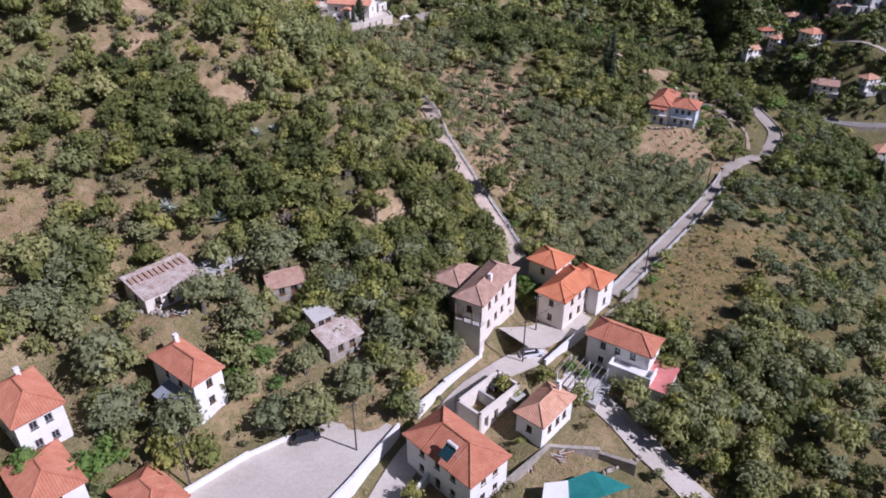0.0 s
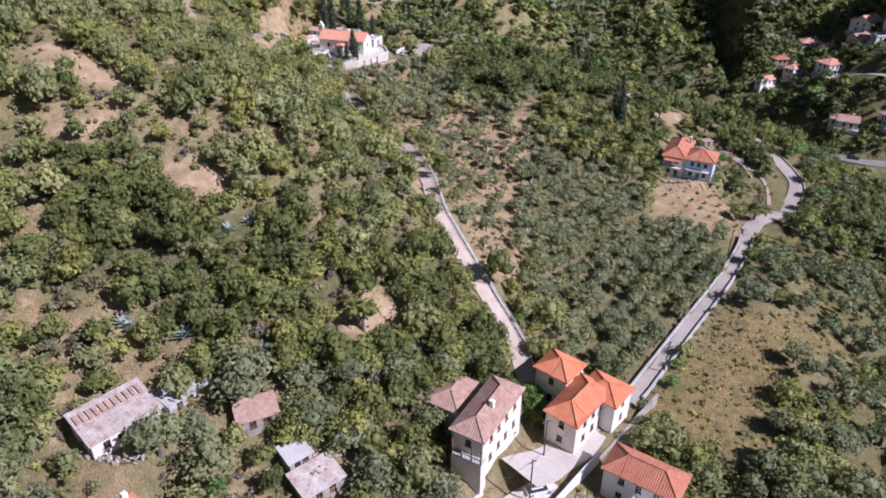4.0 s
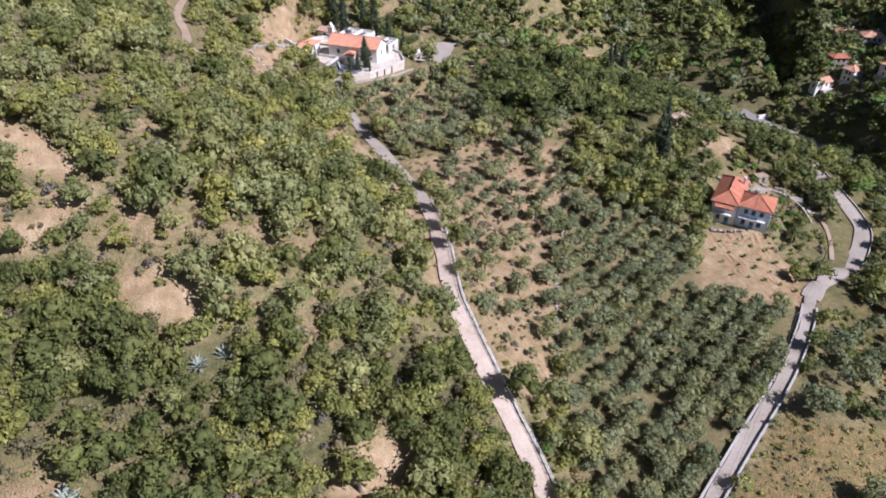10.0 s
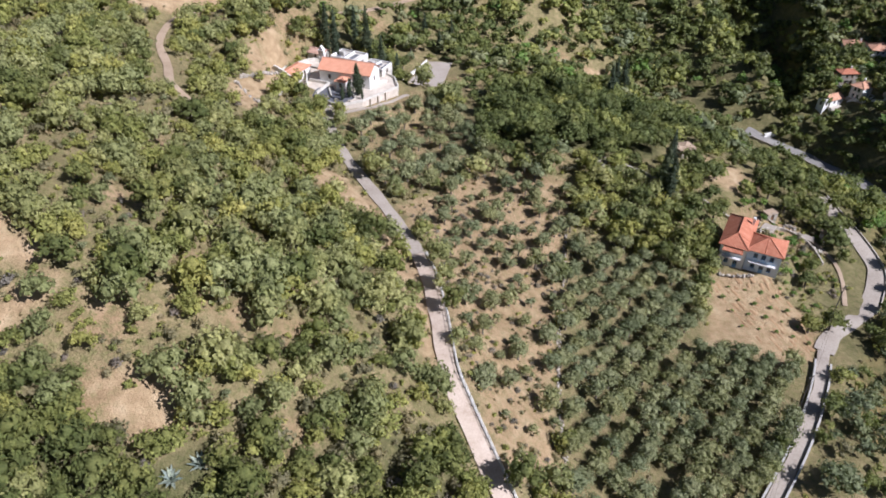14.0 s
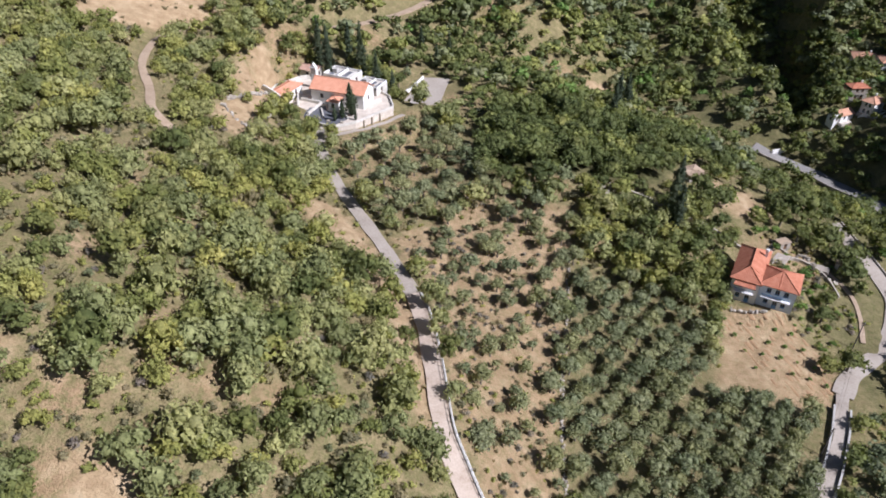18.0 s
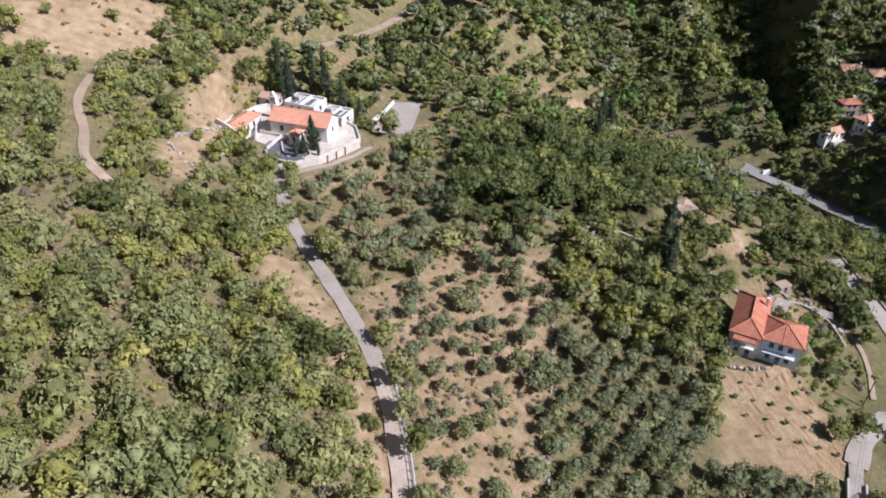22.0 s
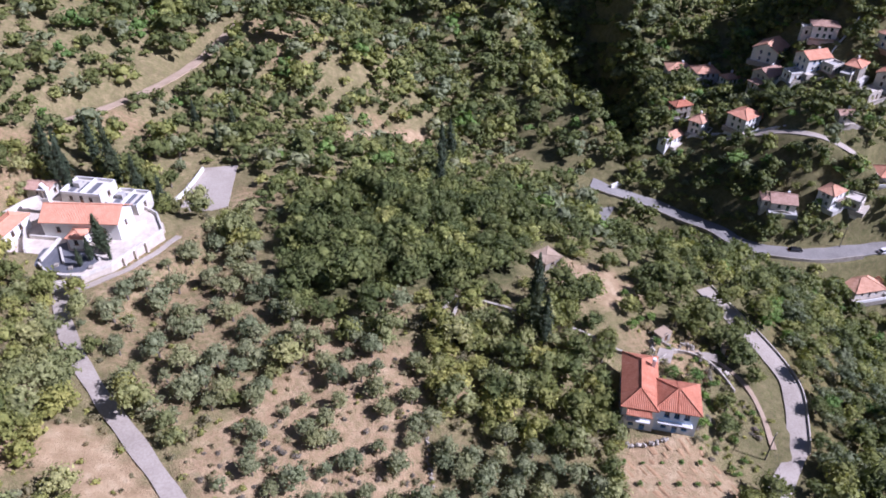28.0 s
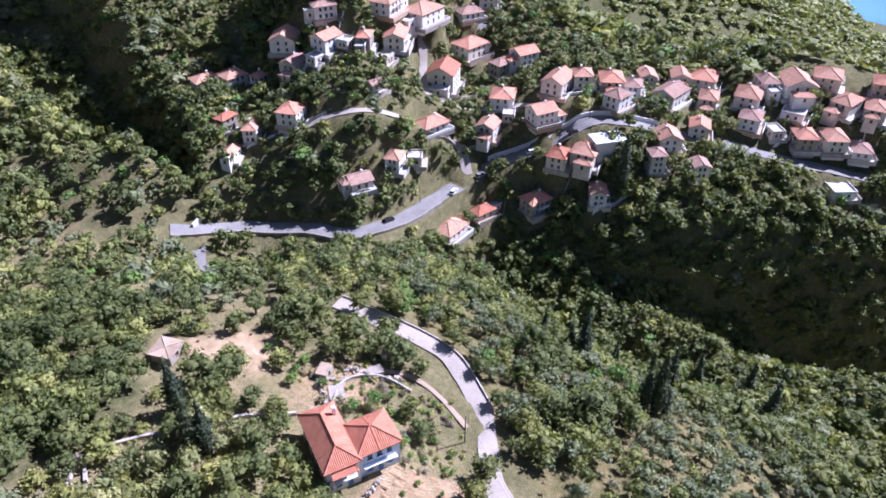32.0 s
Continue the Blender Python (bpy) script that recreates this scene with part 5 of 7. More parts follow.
        part("railing", Shape().box(-w * 0.3, w * 0.3, -d / 2 - 1.18, -d / 2 - 1.14, 3.7, 3.78).box(-w * 0.3, w * 0.3, -d / 2 - 1.18, -d / 2 - 1.14, 2.95, 3.4), rv.choice(["white", "metal", "wood"]), bal)


# ---- monastery ----
house(-34.0, 273.2, -17, 16.6, 7.2, 4.3, "white monastery church with an orange tiled gable roof", roof="tile_salmon", windows=(4, 1, 4, 1), storeys=1, z=45.8,
      gable=True, rise=2.4, category="church", name="church")
house(-35.4, 267.8, -17, 3.0, 3.0, 2.8, "small white porch with an orange tiled hipped roof", roof="tile_salmon", windows=(1, 0, 0, 0), storeys=1, z=45.8, rise=0.9, category="porch", name="porch")
house(-51.4, 273.6, -24, 4.6, 11.5, 3.0, "low white monastery building with a pale orange roof", roof="tile_salmon", windows=(1, 3, 0, 0), storeys=1, z=46.0, rise=0.8, category="building", name="building")
terrace = thing("terrace", pose(0, 0, 0), "whitewashed retaining terrace with slate-paved courtyard", "terrace")
T = [(-42.8, 262.5), (-40.6, 258.8), (-37.5, 256.9), (-33.6, 255.6), (-28.4, 258.4), (-18.8, 268.9), (-20.5, 276), (-30, 287), (-46, 296), (-56, 284), (-53.5, 266)]
part("retaining_wall", Shape().prism(T, 38.0, 45.7), "lime_wall", terrace, "pale sunlit rubble retaining wall")
part("paving", Shape().prism([(-44.5, 263.0), (-43.0, 268.2), (-38.6, 269.6), (-37.6, 266.0), (-33.0, 264.8), (-30.4, 261.8), (-33.8, 257.6), (-37.4, 258.2), (-40.2, 259.8)], 45.5, 45.74), "paving", terrace, "dark slate paving")
for a, b in zip(T[:7], T[1:8]):
    d = Vector((b[0] - a[0], b[1] - a[1], 0))
    m = Matrix.Translation((a[0], a[1], 45.7)) @ Matrix.Rotation(math.atan2(d.y, d.x), 4, "Z")
    part("parapet", Shape().box(0.0, d.length, -0.16, 0.16, 0.0, 0.7, m), "aged_white", terrace)
    for k in range(1, int(d.length / 3)):
        part("buttress", Shape().box(k * 3 - 0.22, k * 3 + 0.22, -0.55, 0.0, -5.0, 0.2, m), "lime_wall", terrace)
for x0, y0, x1, y1, h in ((-42.6, 263.4, -40.0, 270.6, 0.9), (-40.0, 270.6, -46.4, 273.2, 0.9), (-39.4, 267.2, -37.8, 261.4, 0.6), (-33.2, 266.2, -30.8, 261.0, 0.6), (-46.0, 266.8, -48.4, 279.0, 1.6), (-27.6, 269.4, -22.6, 273.4, 1.0)):
    d = Vector((x1 - x0, y1 - y0, 0))
    m = Matrix.Translation((x0, y0, 45.7)) @ Matrix.Rotation(math.atan2(d.y, d.x), 4, "Z")
    part("court_wall", Shape().box(0.0, d.length, -0.2, 0.2, 0.0, h, m), "aged_white", terrace)
for k in range(7):
    part("step", Shape().box(-1.3, 1.3, k * 0.34, k * 0.34 + 0.36, -1.2, 0.17 * (k + 1), pose(-37.9, 253.6, 44.55, 0, 0, 6)), "pale_concrete", terrace)
for x, y in ((-39.2, 261.2), (-36.2, 259.4), (-32.2, 258.6)):
    part("planter", Shape().box(x - 0.4, x + 0.4, y - 0.4, y + 0.4, 45.72, 46.2), "stone", terrace)
tower = thing("bell_tower", pose(-43.8, 282.6, 45.7, 0, 0, -21), "slender white bell tower with arched openings", "bell tower")
part("shaft", Shape().box(-0.9, 0.9, -0.6, 0.6, -2, 4.2), "white", tower)
for k in (-0.75, 0.0, 0.75):
    part("pier", Shape().box(k - 0.16, k + 0.16, -0.5, 0.5, 4.2, 6.3), "white", tower)
part("cornice", Shape().box(-1.05, 1.05, -0.7, 0.7, 6.3, 6.6), "white", tower)
part("bell", Shape().tube((0.37, 0, 5.2), (0.37, 0, 5.9), 0.24, 0.08, 8), "metal", tower, "bronze bell")
part("gable_top", Shape().slab([(-0.9, -0.5, 6.6), (0, -0.5, 7.9), (0, 0.5, 7.9), (-0.9, 0.5, 6.6)], 0.12).slab([(0, -0.5, 7.9), (0.9, -0.5, 6.6), (0.9, 0.5, 6.6), (0, 0.5, 7.9)], 0.12), "white", tower)
for cx, cy, w, d, h, yaw in ((-36.2, 288.4, 10.0, 7.0, 2.2, -24), (-26.6, 281.2, 7.6, 6.5, 2.0, -24)):
    cell = thing("building", pose(cx, cy, 45.7, 0, 0, yaw), "flat-roofed white monastery building with roof parapets", "building")
    block(cell, w, d, h, 0, "aged_white", (3, 1, 2, 1), "wood", 1, deep=6)
    # thin dark strips across the white roof
    for q in range(3):
        part("skylight", Shape().box(-w / 2 + 1.2 + q * 2.4, -w / 2 + 2.6 + q * 2.4, -d / 2 + 0.9, d / 2 - 1.2, h, h + 0.12), "paving", cell, "dark strip across the flat roof")
    for x0, x1, y0, y1 in ((-w / 2, w / 2, -d / 2, -d / 2 + 0.25), (-w / 2, w / 2, d / 2 - 0.25, d / 2), (-w / 2, -w / 2 + 0.25, -d / 2, d / 2), (w / 2 - 0.25, w / 2, -d / 2, d / 2), (-0.1, 0.15, -d / 2, d / 2)):
        part("parapet", Shape().box(x0, x1, y0, y1, h, h + 0.7), "white", cell)
    part("roof_box", Shape().box(-w / 4 - 0.8, -w / 4 + 0.8, -0.6, 0.9, h, h + 1.3), "concrete", cell, "dark roof stairhead")
pl = dense([(-49.0, 262.0), (-54.4, 264.6), (-57.6, 272.0), (-55.0, 281.0), (-49.6, 288.0), (-45.6, 289.0)])
pl[:, 2] = np.maximum(44.2, land(pl[:, 0], pl[:, 1]))
wall_along(pl, 1.9, 0.5, "aged_white", "weathered white boundary wall round the monastery", name="boundary_wall", foot=3.0)
house(-46.6, 291.5, -24, 6.0, 4.4, 2.7, "small monastery outbuilding with a weathered brown roof", wall="aged_white", roof="tile_old", windows=(1, 1, 0, 1), storeys=1, z=45.8, rise=0.8, gable=True, category="building", name="building")
pl = dense([(-19.6, 290.5), (-15.6, 298), (-12.2, 307.0)])
pl[:, 2] = 38.6
wall_along(pl, 1.2, 0.35, "white", "white wall beside the monastery car park", name="boundary_wall")
yard = part("car_park", Shape().prism([(-18.0, 287.6), (-16.0, 284.5), (-6.0, 287.0), (-3.2, 307.6), (-12.0, 308.2)], 38.2, 38.72), "concrete_road")
tagged(yard, "pale concrete car park beside the monastery", "car park", kind="structure")
pl = dense([(-34.5, 253.6), (-27.0, 257.8), (-20.5, 264.0), (-16, 270)])
pl[:, 2] = land(pl[:, 0], pl[:, 1]) + 0.1
ribbon("path_below_wall", pl, 1.5, "concrete_road", "pale concrete path below the monastery wall", "path")

# ---- walled car park and yards ----
Y = [(-34.0, 63.5), (-27, 70.2), (-20.5, 74.2), (-13.5, 79.4), (-6.8, 75.6), (-11.4, 68.0), (-16.5, 60), (-22, 53), (-30, 56)]
yard = part("car_park", Shape().prism(Y, 30.0, 31.4), "pale_concrete")
tagged(yard, "open pale concrete car park above the lane", "car park", kind="structure")


def straight_wall(a, b, z0, z1, thick, mat, label, name="wall"):
    d = Vector((b[0] - a[0], b[1] - a[1], 0))
    m = Matrix.Translation((a[0], a[1], 0)) @ Matrix.Rotation(math.atan2(d.y, d.x), 4, "Z")
    return tagged(part(name, Shape().box(0, d.length, -thick / 2, thick / 2, z0, z1, m).box(-0.03, d.length + 0.03, -thick / 2 - 0.05, thick / 2 + 0.05, z1 + 0.003, z1 + 0.08, m), mat), label, "wall", kind="structure")


straight_wall((-6.5, 75.8), (-12.2, 66.0), 26, 31.9, 0.35, "white", "white retaining wall of the car park", "retaining_wall")
straight_wall((-12.2, 66.0), (-19, 55.5), 26, 31.9, 0.35, "white", "white retaining wall of the car park", "retaining_wall")
straight_wall((-34.4, 63.2), (-27.3, 70.0), 29, 32.3, 0.3, "white", "low white wall along the car park", "low_wall")
straight_wall((-27.3, 70.0), (-20.6, 74.4), 29, 32.0, 0.3, "white", "low white wall along the car park", "low_wall")
straight_wall((6.3, 90.0), (0.2, 83.8), 29, 33.2, 0.4, "white", "white roadside wall bordering the lane", "roadside_wall")
straight_wall((0.2, 83.8), (-3.9, 78.6), 29, 32.8, 0.4, "white", "white roadside wall bordering the lane", "roadside_wall")
straight_wall((2.2, 74.6), (-3.6, 64.8), 27, 31.0, 0.3, "white", "white yard wall beside the lane", "yard_wall")
straight_wall((-3.6, 64.8), (-8.5, 57.0), 26, 30.2, 0.3, "white", "white yard wall beside the lane", "yard_wall")
straight_wall((16.6, 88.6), (24.5, 97.6), 29, 33.2, 0.35, "white", "white garden wall beside the lane", "garden_wall")
straight_wall((24.8, 98.0), (37.6, 112.6), 27.5, 31.2, 0.35, "stone", "pale stone wall between lane and meadow", "lane_wall")
straight_wall((8.4, 66.2), (15.4, 73.0), 26, 30.4, 0.5, "stone", "rough stone retaining wall below the small house", "retaining_wall")
straight_wall((15.4, 73.0), (22.7, 72.4), 26, 30.3, 0.5, "stone", "rough stone retaining wall below the small house", "retaining_wall")
straight_wall((22.7, 72.4), (27.6, 70.2), 25, 29.6, 0.5, "stone", "rough stone retaining wall below the small house", "retaining_wall")
ln = LANES["village_lane"][0]
for off, a, b, hh in ((-1.5, 19, 68, 0.55), (1.5, 7, 68, 0.6)):
    wall_along(offset_line(ln, off, a, b), hh, 0.35, "concrete", "low grey wall along the concrete lane", name="lane_wall")
ul = LANES["upper_lane"][0]
wall_along(offset_line(ul, -2.2, 14, 60), 0.4, 0.22, "pale_concrete", "pale kerb wall along the concrete lane", name="lane_kerb")

# roofless ruin
ruin = thing("ruined_house", pose(6.9, 79.9, 30.8, 0, 0, -44), "roofless whitewashed house shell with door openings", "ruin")
rw, rd, rh, th = 4.6, 9.4, 3.6, 0.45
for w_, m_, hs in ((rw, Matrix.Translation((-rw / 2, -rd / 2, 0)), []), (rd, Matrix.Translation((rw / 2, -rd / 2, 0)) @ pose(0, 0, 0, 0, 0, 90), [(1.2, 2.1, 0.0, 2.2), (3.4, 4.3, 0.0, 2.2), (6.2, 7.1, 0.9, 2.1)]),
                   (rw, Matrix.Translation((rw / 2, rd / 2, 0)) @ pose(0, 0, 0, 0, 0, 180), []), (rd, Matrix.Translation((-rw / 2, rd / 2, 0)) @ pose(0, 0, 0, 0, 0, -90), [])):
    s = Shape()
    xs = sorted({0.0, w_, *[v for q in hs for v in q[:2]]})
    for x0, x1 in zip(xs, xs[1:]):
        gap_ = [q for q in hs if q[0] <= (x0 + x1) / 2 <= q[1]]
        if gap_:
            s.box(x0, x1, 0, th, gap_[0][3], rh, m_).box(x0, x1, 0, th, -2.5, gap_[0][2], m_)
        else:
            s.box(x0, x1, 0, th, -2.5, rh, m_)
    part("wall", s, "cream", ruin)
part("partition", Shape().box(-rw / 2 + th, rw / 2 - th, -0.2, 0.15, -0.5, 2.9), "concrete", ruin)
part("floor", Shape().box(-rw / 2 + th, rw / 2 - th, -rd / 2 + th, rd / 2 - th, -0.3, 0.02), "concrete", ruin)
part("canopy", Shape().box(rw / 2, rw / 2 + 1.4, 2.2, 4.4, 2.4, 2.55), "concrete", ruin, "pale concrete canopy slab")

# long tin-roofed shed on the slope
shed = thing("shed", pose(-43.2, 91.0, 44.9, 0, 0, 47), "long pale shed with rusty corrugated roof", "shed")
block(shed, 9.6, 6.6, 2.6, 0, "cream", (4, 1, 0, 1), "wood", 1, deep=4)
s = Shape()
for k in range(30):
    x0 = -5.1 + k * 0.34
    for a, b, dz in ((x0, x0 + 0.17, 0.06), (x0 + 0.17, x0 + 0.34, -0.06)):
        s.poly([(a, -3.7, 2.72 if dz > 0 else 2.78), (b, -3.7, 2.78 if dz > 0 else 2.72), (b, 3.7, 3.62 if dz > 0 else 3.56), (a, 3.7, 3.56 if dz > 0 else 3.62)])
part("roof_sheet", s, "tin", shed)
rs = random.Random(4)
for k in range(11):
    for y in (-1.2, 1.4):
        part("roof_patch", Shape().box(-4.6 + k * 0.85, -4.15 + k * 0.85, y - 0.9, y + 0.9, 0, 0.04), "tile_old", shed, at=pose(0, 0, 3.16 + y * 0.122 + 0.09, 7, 0, 0))
annex = thing("shed", pose(-36.0, 96.4, 44.9, 0, 0, 50), "flat grey concrete annex beside the shed", "shed")
block(annex, 6.4, 3.4, 2.2, 0, "concrete", (3, 0, 0, 0), "wood", 1, deep=4)
part("roof_slab", Shape().box(-3.5, 3.5, -2.0, 2.0, 2.2, 2.38), "concrete", annex)
for x, y, w, d, yaw, mt, lb in ((-25.5, 94.5, 5.5, 3.6, 25, "tile_old", "tumbledown low shed with broken brown tiles"), (-16.3, 87.0, 6.0, 4.4, 40, "tin", "low shed with patched rusty tin roof"), (-19.5, 89.8, 3.4, 3.0, 40, "concrete", "small grey flat-roofed outbuilding")):
    z = float(land(x, y)[0])
    ob = thing("shed", pose(x, y, z, 0, 0, yaw), lb, "shed")
    block(ob, w, d, 2.0, 0, "stone", (2, 0, 0, 0), "wood", 1, deep=3)
    part("roof_sheet", Shape().slab([(-w / 2 - 0.3, -d / 2 - 0.3, 2.05), (w / 2 + 0.3, -d / 2 - 0.3, 2.05), (w / 2 + 0.3, d / 2 + 0.3, 2.75), (-w / 2 - 0.3, d / 2 + 0.3, 2.75)], 0.08), mt, ob)

# extra wings and fittings of the near houses
def wing(x, y, z, yaw, w, d, h, label, wall, roof, rise, wins=(1, 1, 1, 1)):
    return house(x, y, yaw, w, d, h, label, wall, roof, rise, wins, 2 if h > 4.5 else 1, z=z, name="house_wing", category="house wing")


wing(2.3, 102.6, 35.3, -31, 5.4, 7.0, 5.6, "lower back wing with weathered brown tiles", "cream", "tile_old", 1.2)
wing(20.0, 111.4, 31.6, -40, 5.8, 5.4, 7.0, "taller back wing with a bright orange roof", "cream", "tile_bright", 1.5)
wing(27.0, 107.6, 31.4, -40, 6.4, 5.6, 5.6, "side wing with arched porch and orange roof", "white", "tile_bright", 1.5)
wing(-49.8, 60.5, 33.0, -45, 9.0, 6.5, 5.5, "white house below the trees with red roof", "white", "tile", 1.8)
wing(-37.0, 60.0, 32.5, -38, 8.0, 5.4, 3.2, "low house at the car park with brown-red roof", "white", "tile", 1.6)
ver = thing("veranda", pose(4.6, 92.0, 35.3, 0, 0, -31), "shaded wooden upper veranda of the old house", "veranda")
part("deck", Shape().box(-2.4, 2.4, -1.4, 0.2, 3.6, 3.8), "concrete", ver)
part("base_wall", Shape().box(-2.4, 2.4, -1.4, 0.2, -2.5, 3.6), "cream", ver)
for k in (-2.3, -0.8, 0.8, 2.3):
    part("post", Shape().box(k - 0.07, k + 0.07, -1.35, -1.2, 3.8, 6.6), "wood", ver)
part("rail", Shape().box(-2.4, 2.4, -1.38, -1.28, 4.65, 4.75), "wood", ver)
for k in range(12):
    part("baluster", Shape().box(-2.25 + k * 0.4, -2.2 + k * 0.4, -1.35, -1.3, 3.8, 4.65), "wood", ver)
aw = thing("awning", pose(-36.9, 73.6, 37.3, 0, 0, -38), "blue-grey canvas awning over a terrace", "awning")
part("canvas", Shape().slab([(-2.6, -2.4, 2.7), (2.4, -2.4, 2.6), (2.4, 1.0, 3.5), (-2.6, 1.0, 3.6)], 0.05), "awning", aw)
for x in (-2.4, 2.2):
    part("post", Shape().tube((x, -2.3, -1), (x, -2.3, 2.65), 0.05), "metal", aw)
rt = thing("roof_terrace", pose(30.4, 87.2, 29.5, 0, 0, -34), "white upper terrace with low parapet wall", "terrace")
part("slab", Shape().box(-3.4, 3.6, -1.8, 1.6, -2.0, 3.0), "white", rt)
for q in ((-3.4, 3.6, -1.8, -1.6), (-3.4, -3.2, -1.6, 1.6), (3.4, 3.6, -1.6, 1.6)):
    part("parapet", Shape().box(*q, 3.0, 3.9), "white", rt)
ps = thing("lean_to", pose(34.9, 86.2, 29.3, 0, 0, -34), "lean-to shed with a faded pink-red sheet roof", "shed")
part("roof_sheet", Shape().slab([(-2.2, -3.6, 2.5), (2.0, -3.4, 2.4), (2.0, 3.4, 2.7), (-2.2, 3.4, 2.9)], 0.08), "pink", ps)
part("wall", Shape().box(-2.0, 1.8, -3.3, 3.2, -2.0, 2.35), "white", ps)
pg = thing("pergola", pose(22.4, 86.8, 30.0, 0, 0, -34), "white pergola with thin beams over a paved yard", "pergola")
for x in (-3.2, 0, 3.2):
    for y in (-2.6, 2.6):
        part("post", Shape().box(x - 0.12, x + 0.12, y - 0.12, y + 0.12, -0.6, 2.5), "white", pg)
for k in range(7):
    part("beam", Shape().box(-3.3 + k * 1.1, -3.2 + k * 1.1, -2.9, 2.9, 2.5, 2.62), "metal", pg)
part("yard_slab", Shape().box(-4.2, 4.2, -3.6, 3.4, -1.4, 0.06), "concrete", pg)
sc = thing("solar_heater", pose(0.6, 65.6, 36.4, 0, 0, -46), "roof solar heater with dark collector and white tank", "solar heater")
part("collector", Shape().slab([(-0.9, -0.9, 0.1), (0.9, -0.9, 0.1), (0.9, 0.8, 1.2), (-0.9, 0.8, 1.2)], 0.09), "panel", sc)
part("tank", Shape().tube((-0.85, 0.9, 1.35), (0.85, 0.9, 1.35), 0.27, n=10), "white_metal", sc)
part("stand", Shape().box(-0.9, -0.82, 0.7, 0.8, -0.6, 1.2).box(0.82, 0.9, 0.7, 0.8, -0.6, 1.2), "metal", sc)
tp = thing("tarpaulin", pose(20.5, 65.5, 28.0), "large teal shade tarpaulin stretched on poles", "tarpaulin")
part("sheet", Shape().slab([(-4.4, 0.6, 2.6), (-3.2, -3.0, 2.3), (1.2, -2.2, 3.3)], 0.03).slab([(-4.4, 0.6, 2.6), (1.2, -2.2, 3.3), (0.4, 2.6, 2.7)], 0.03).slab([(1.2, -2.2, 3.3), (5.2, 0.0, 2.4), (0.4, 2.6, 2.7)], 0.03), "teal", tp)
for x, y, h in ((-4.3, 0.6, 2.6), (-3.2, -2.9, 2.3), (5.1, 0, 2.4), (0.4, 2.5, 2.7), (1.2, -2.2, 3.3)):
    part("pole", Shape().tube((x, y, -1.5), (x, y, h), 0.05), "metal", tp)
tp = thing("tarpaulin", pose(15.2, 64.6, 28.6), "pale blue plastic sheet over a small shelter", "tarpaulin")
part("sheet", Shape().slab([(-2.0, -1.4, 1.8), (1.6, -1.6, 1.9), (1.9, 1.6, 2.3), (-1.4, 1.2, 2.2)], 0.04), "white_metal", tp)
for x, y in ((-1.9, -1.3), (1.5, -1.5), (1.8, 1.5), (-1.3, 1.1)):
    part("pole", Shape().tube((x, y, -1), (x, y, 1.85), 0.05), "metal", tp)
# blue house: balconies, porch roof, veranda glazing, yard
for cx, w in ((-3.4, 4.6), (3.4, 6.2)):
    bal = thing("balcony", bh.matrix_basis @ Matrix.Translation((cx, -5.6 if cx < 0 else -5.0, 3.0)), "white concrete balcony with blue railing", "balcony")
    part("slab", Shape().box(-w / 2, w / 2, -1.3, 0.0, -0.12, 0.06), "white", bal)
    part("rail", Shape().box(-w / 2, w / 2, -1.28, -1.22, 0.95, 1.02), "blue_paint", bal)
    for k in range(int(w / 0.35)):
        part("baluster", Shape().box(-w / 2 + 0.1 + k * 0.35, -w / 2 + 0.14 + k * 0.35, -1.27, -1.23, 0.06, 0.95), "blue_paint", bal)
pr = thing("porch_roof", bh.matrix_basis @ Matrix.Translation((-3.4, -6.5, 0)), "small tiled porch roof over the balcony", "porch roof")
part("roof_slope", roof_slope([(-2.4, -0.9, 5.2), (2.4, -0.9, 5.2), (2.1, 0.7, 5.75), (-2.1, 0.7, 5.75)]), "tile", pr)
for x in (-2.2, 2.2):
    part("post", Shape().box(x - 0.08, x + 0.08, -0.8, -0.64, 2.95, 5.1), "white", pr)
chimney(bh, -1.0, 4.6, 7.0, 1.3)
pl = dense([(77.5, 219.5), (84, 222.5), (90, 219), (92, 212)])
pl[:, 2] = land(pl[:, 0], pl[:, 1])
wall_along(pl, 0.9, 0.35, "stone", "low rubble wall round the blue house yard", name="yard_wall")
for poly, lab in (([(77.5, 220.2), (80.0, 218.6), (82.6, 221.6), (80.2, 223.4)], "broken pale concrete yard behind the blue house"), ([(87.6, 221.0), (91.4, 218.4), (92.6, 220.4), (88.8, 223.0)], "small pale concrete terrace with rubble")):
    h = max(float(v) for v in land(np.array([p[0] for p in poly]), np.array([p[1] for p in poly]))) + 0.08
    tagged(part("yard", Shape().prism(poly, h - 1.6, h), "concrete_road"), lab, "yard", kind="structure")
for x, y, w_, d_, h_, yw, mt, lb in ((82.2, 226.2, 3.0, 2.2, 1.9, 20, "stone", "small rubble-stone shed behind the blue house"), (95.6, 221.2, 2.6, 2.0, 2.0, -30, "stone", "small rubble shed by the lane"), (73.8, 220.4, 1.6, 1.4, 1.6, -27, "concrete", "square concrete water tank beside the house")):
    ob = thing("shed", pose(x, y, float(land(x, y)[0]), 0, 0, yw), lb, "shed")
    block(ob, w_, d_, h_, 0, mt, (1, 0, 0, 0), "wood", 1, deep=1.5, door=0)
    part("roof_slab", Shape().box(-w_ / 2 - 0.15, w_ / 2 + 0.15, -d_ / 2 - 0.15, d_ / 2 + 0.15, h_, h_ + 0.12), "path", ob)
vp = thing("pergola", pose(83.2, 213.6, 28.0, 0, 0, -27), "vine-covered garden pergola beside the blue house", "pergola")
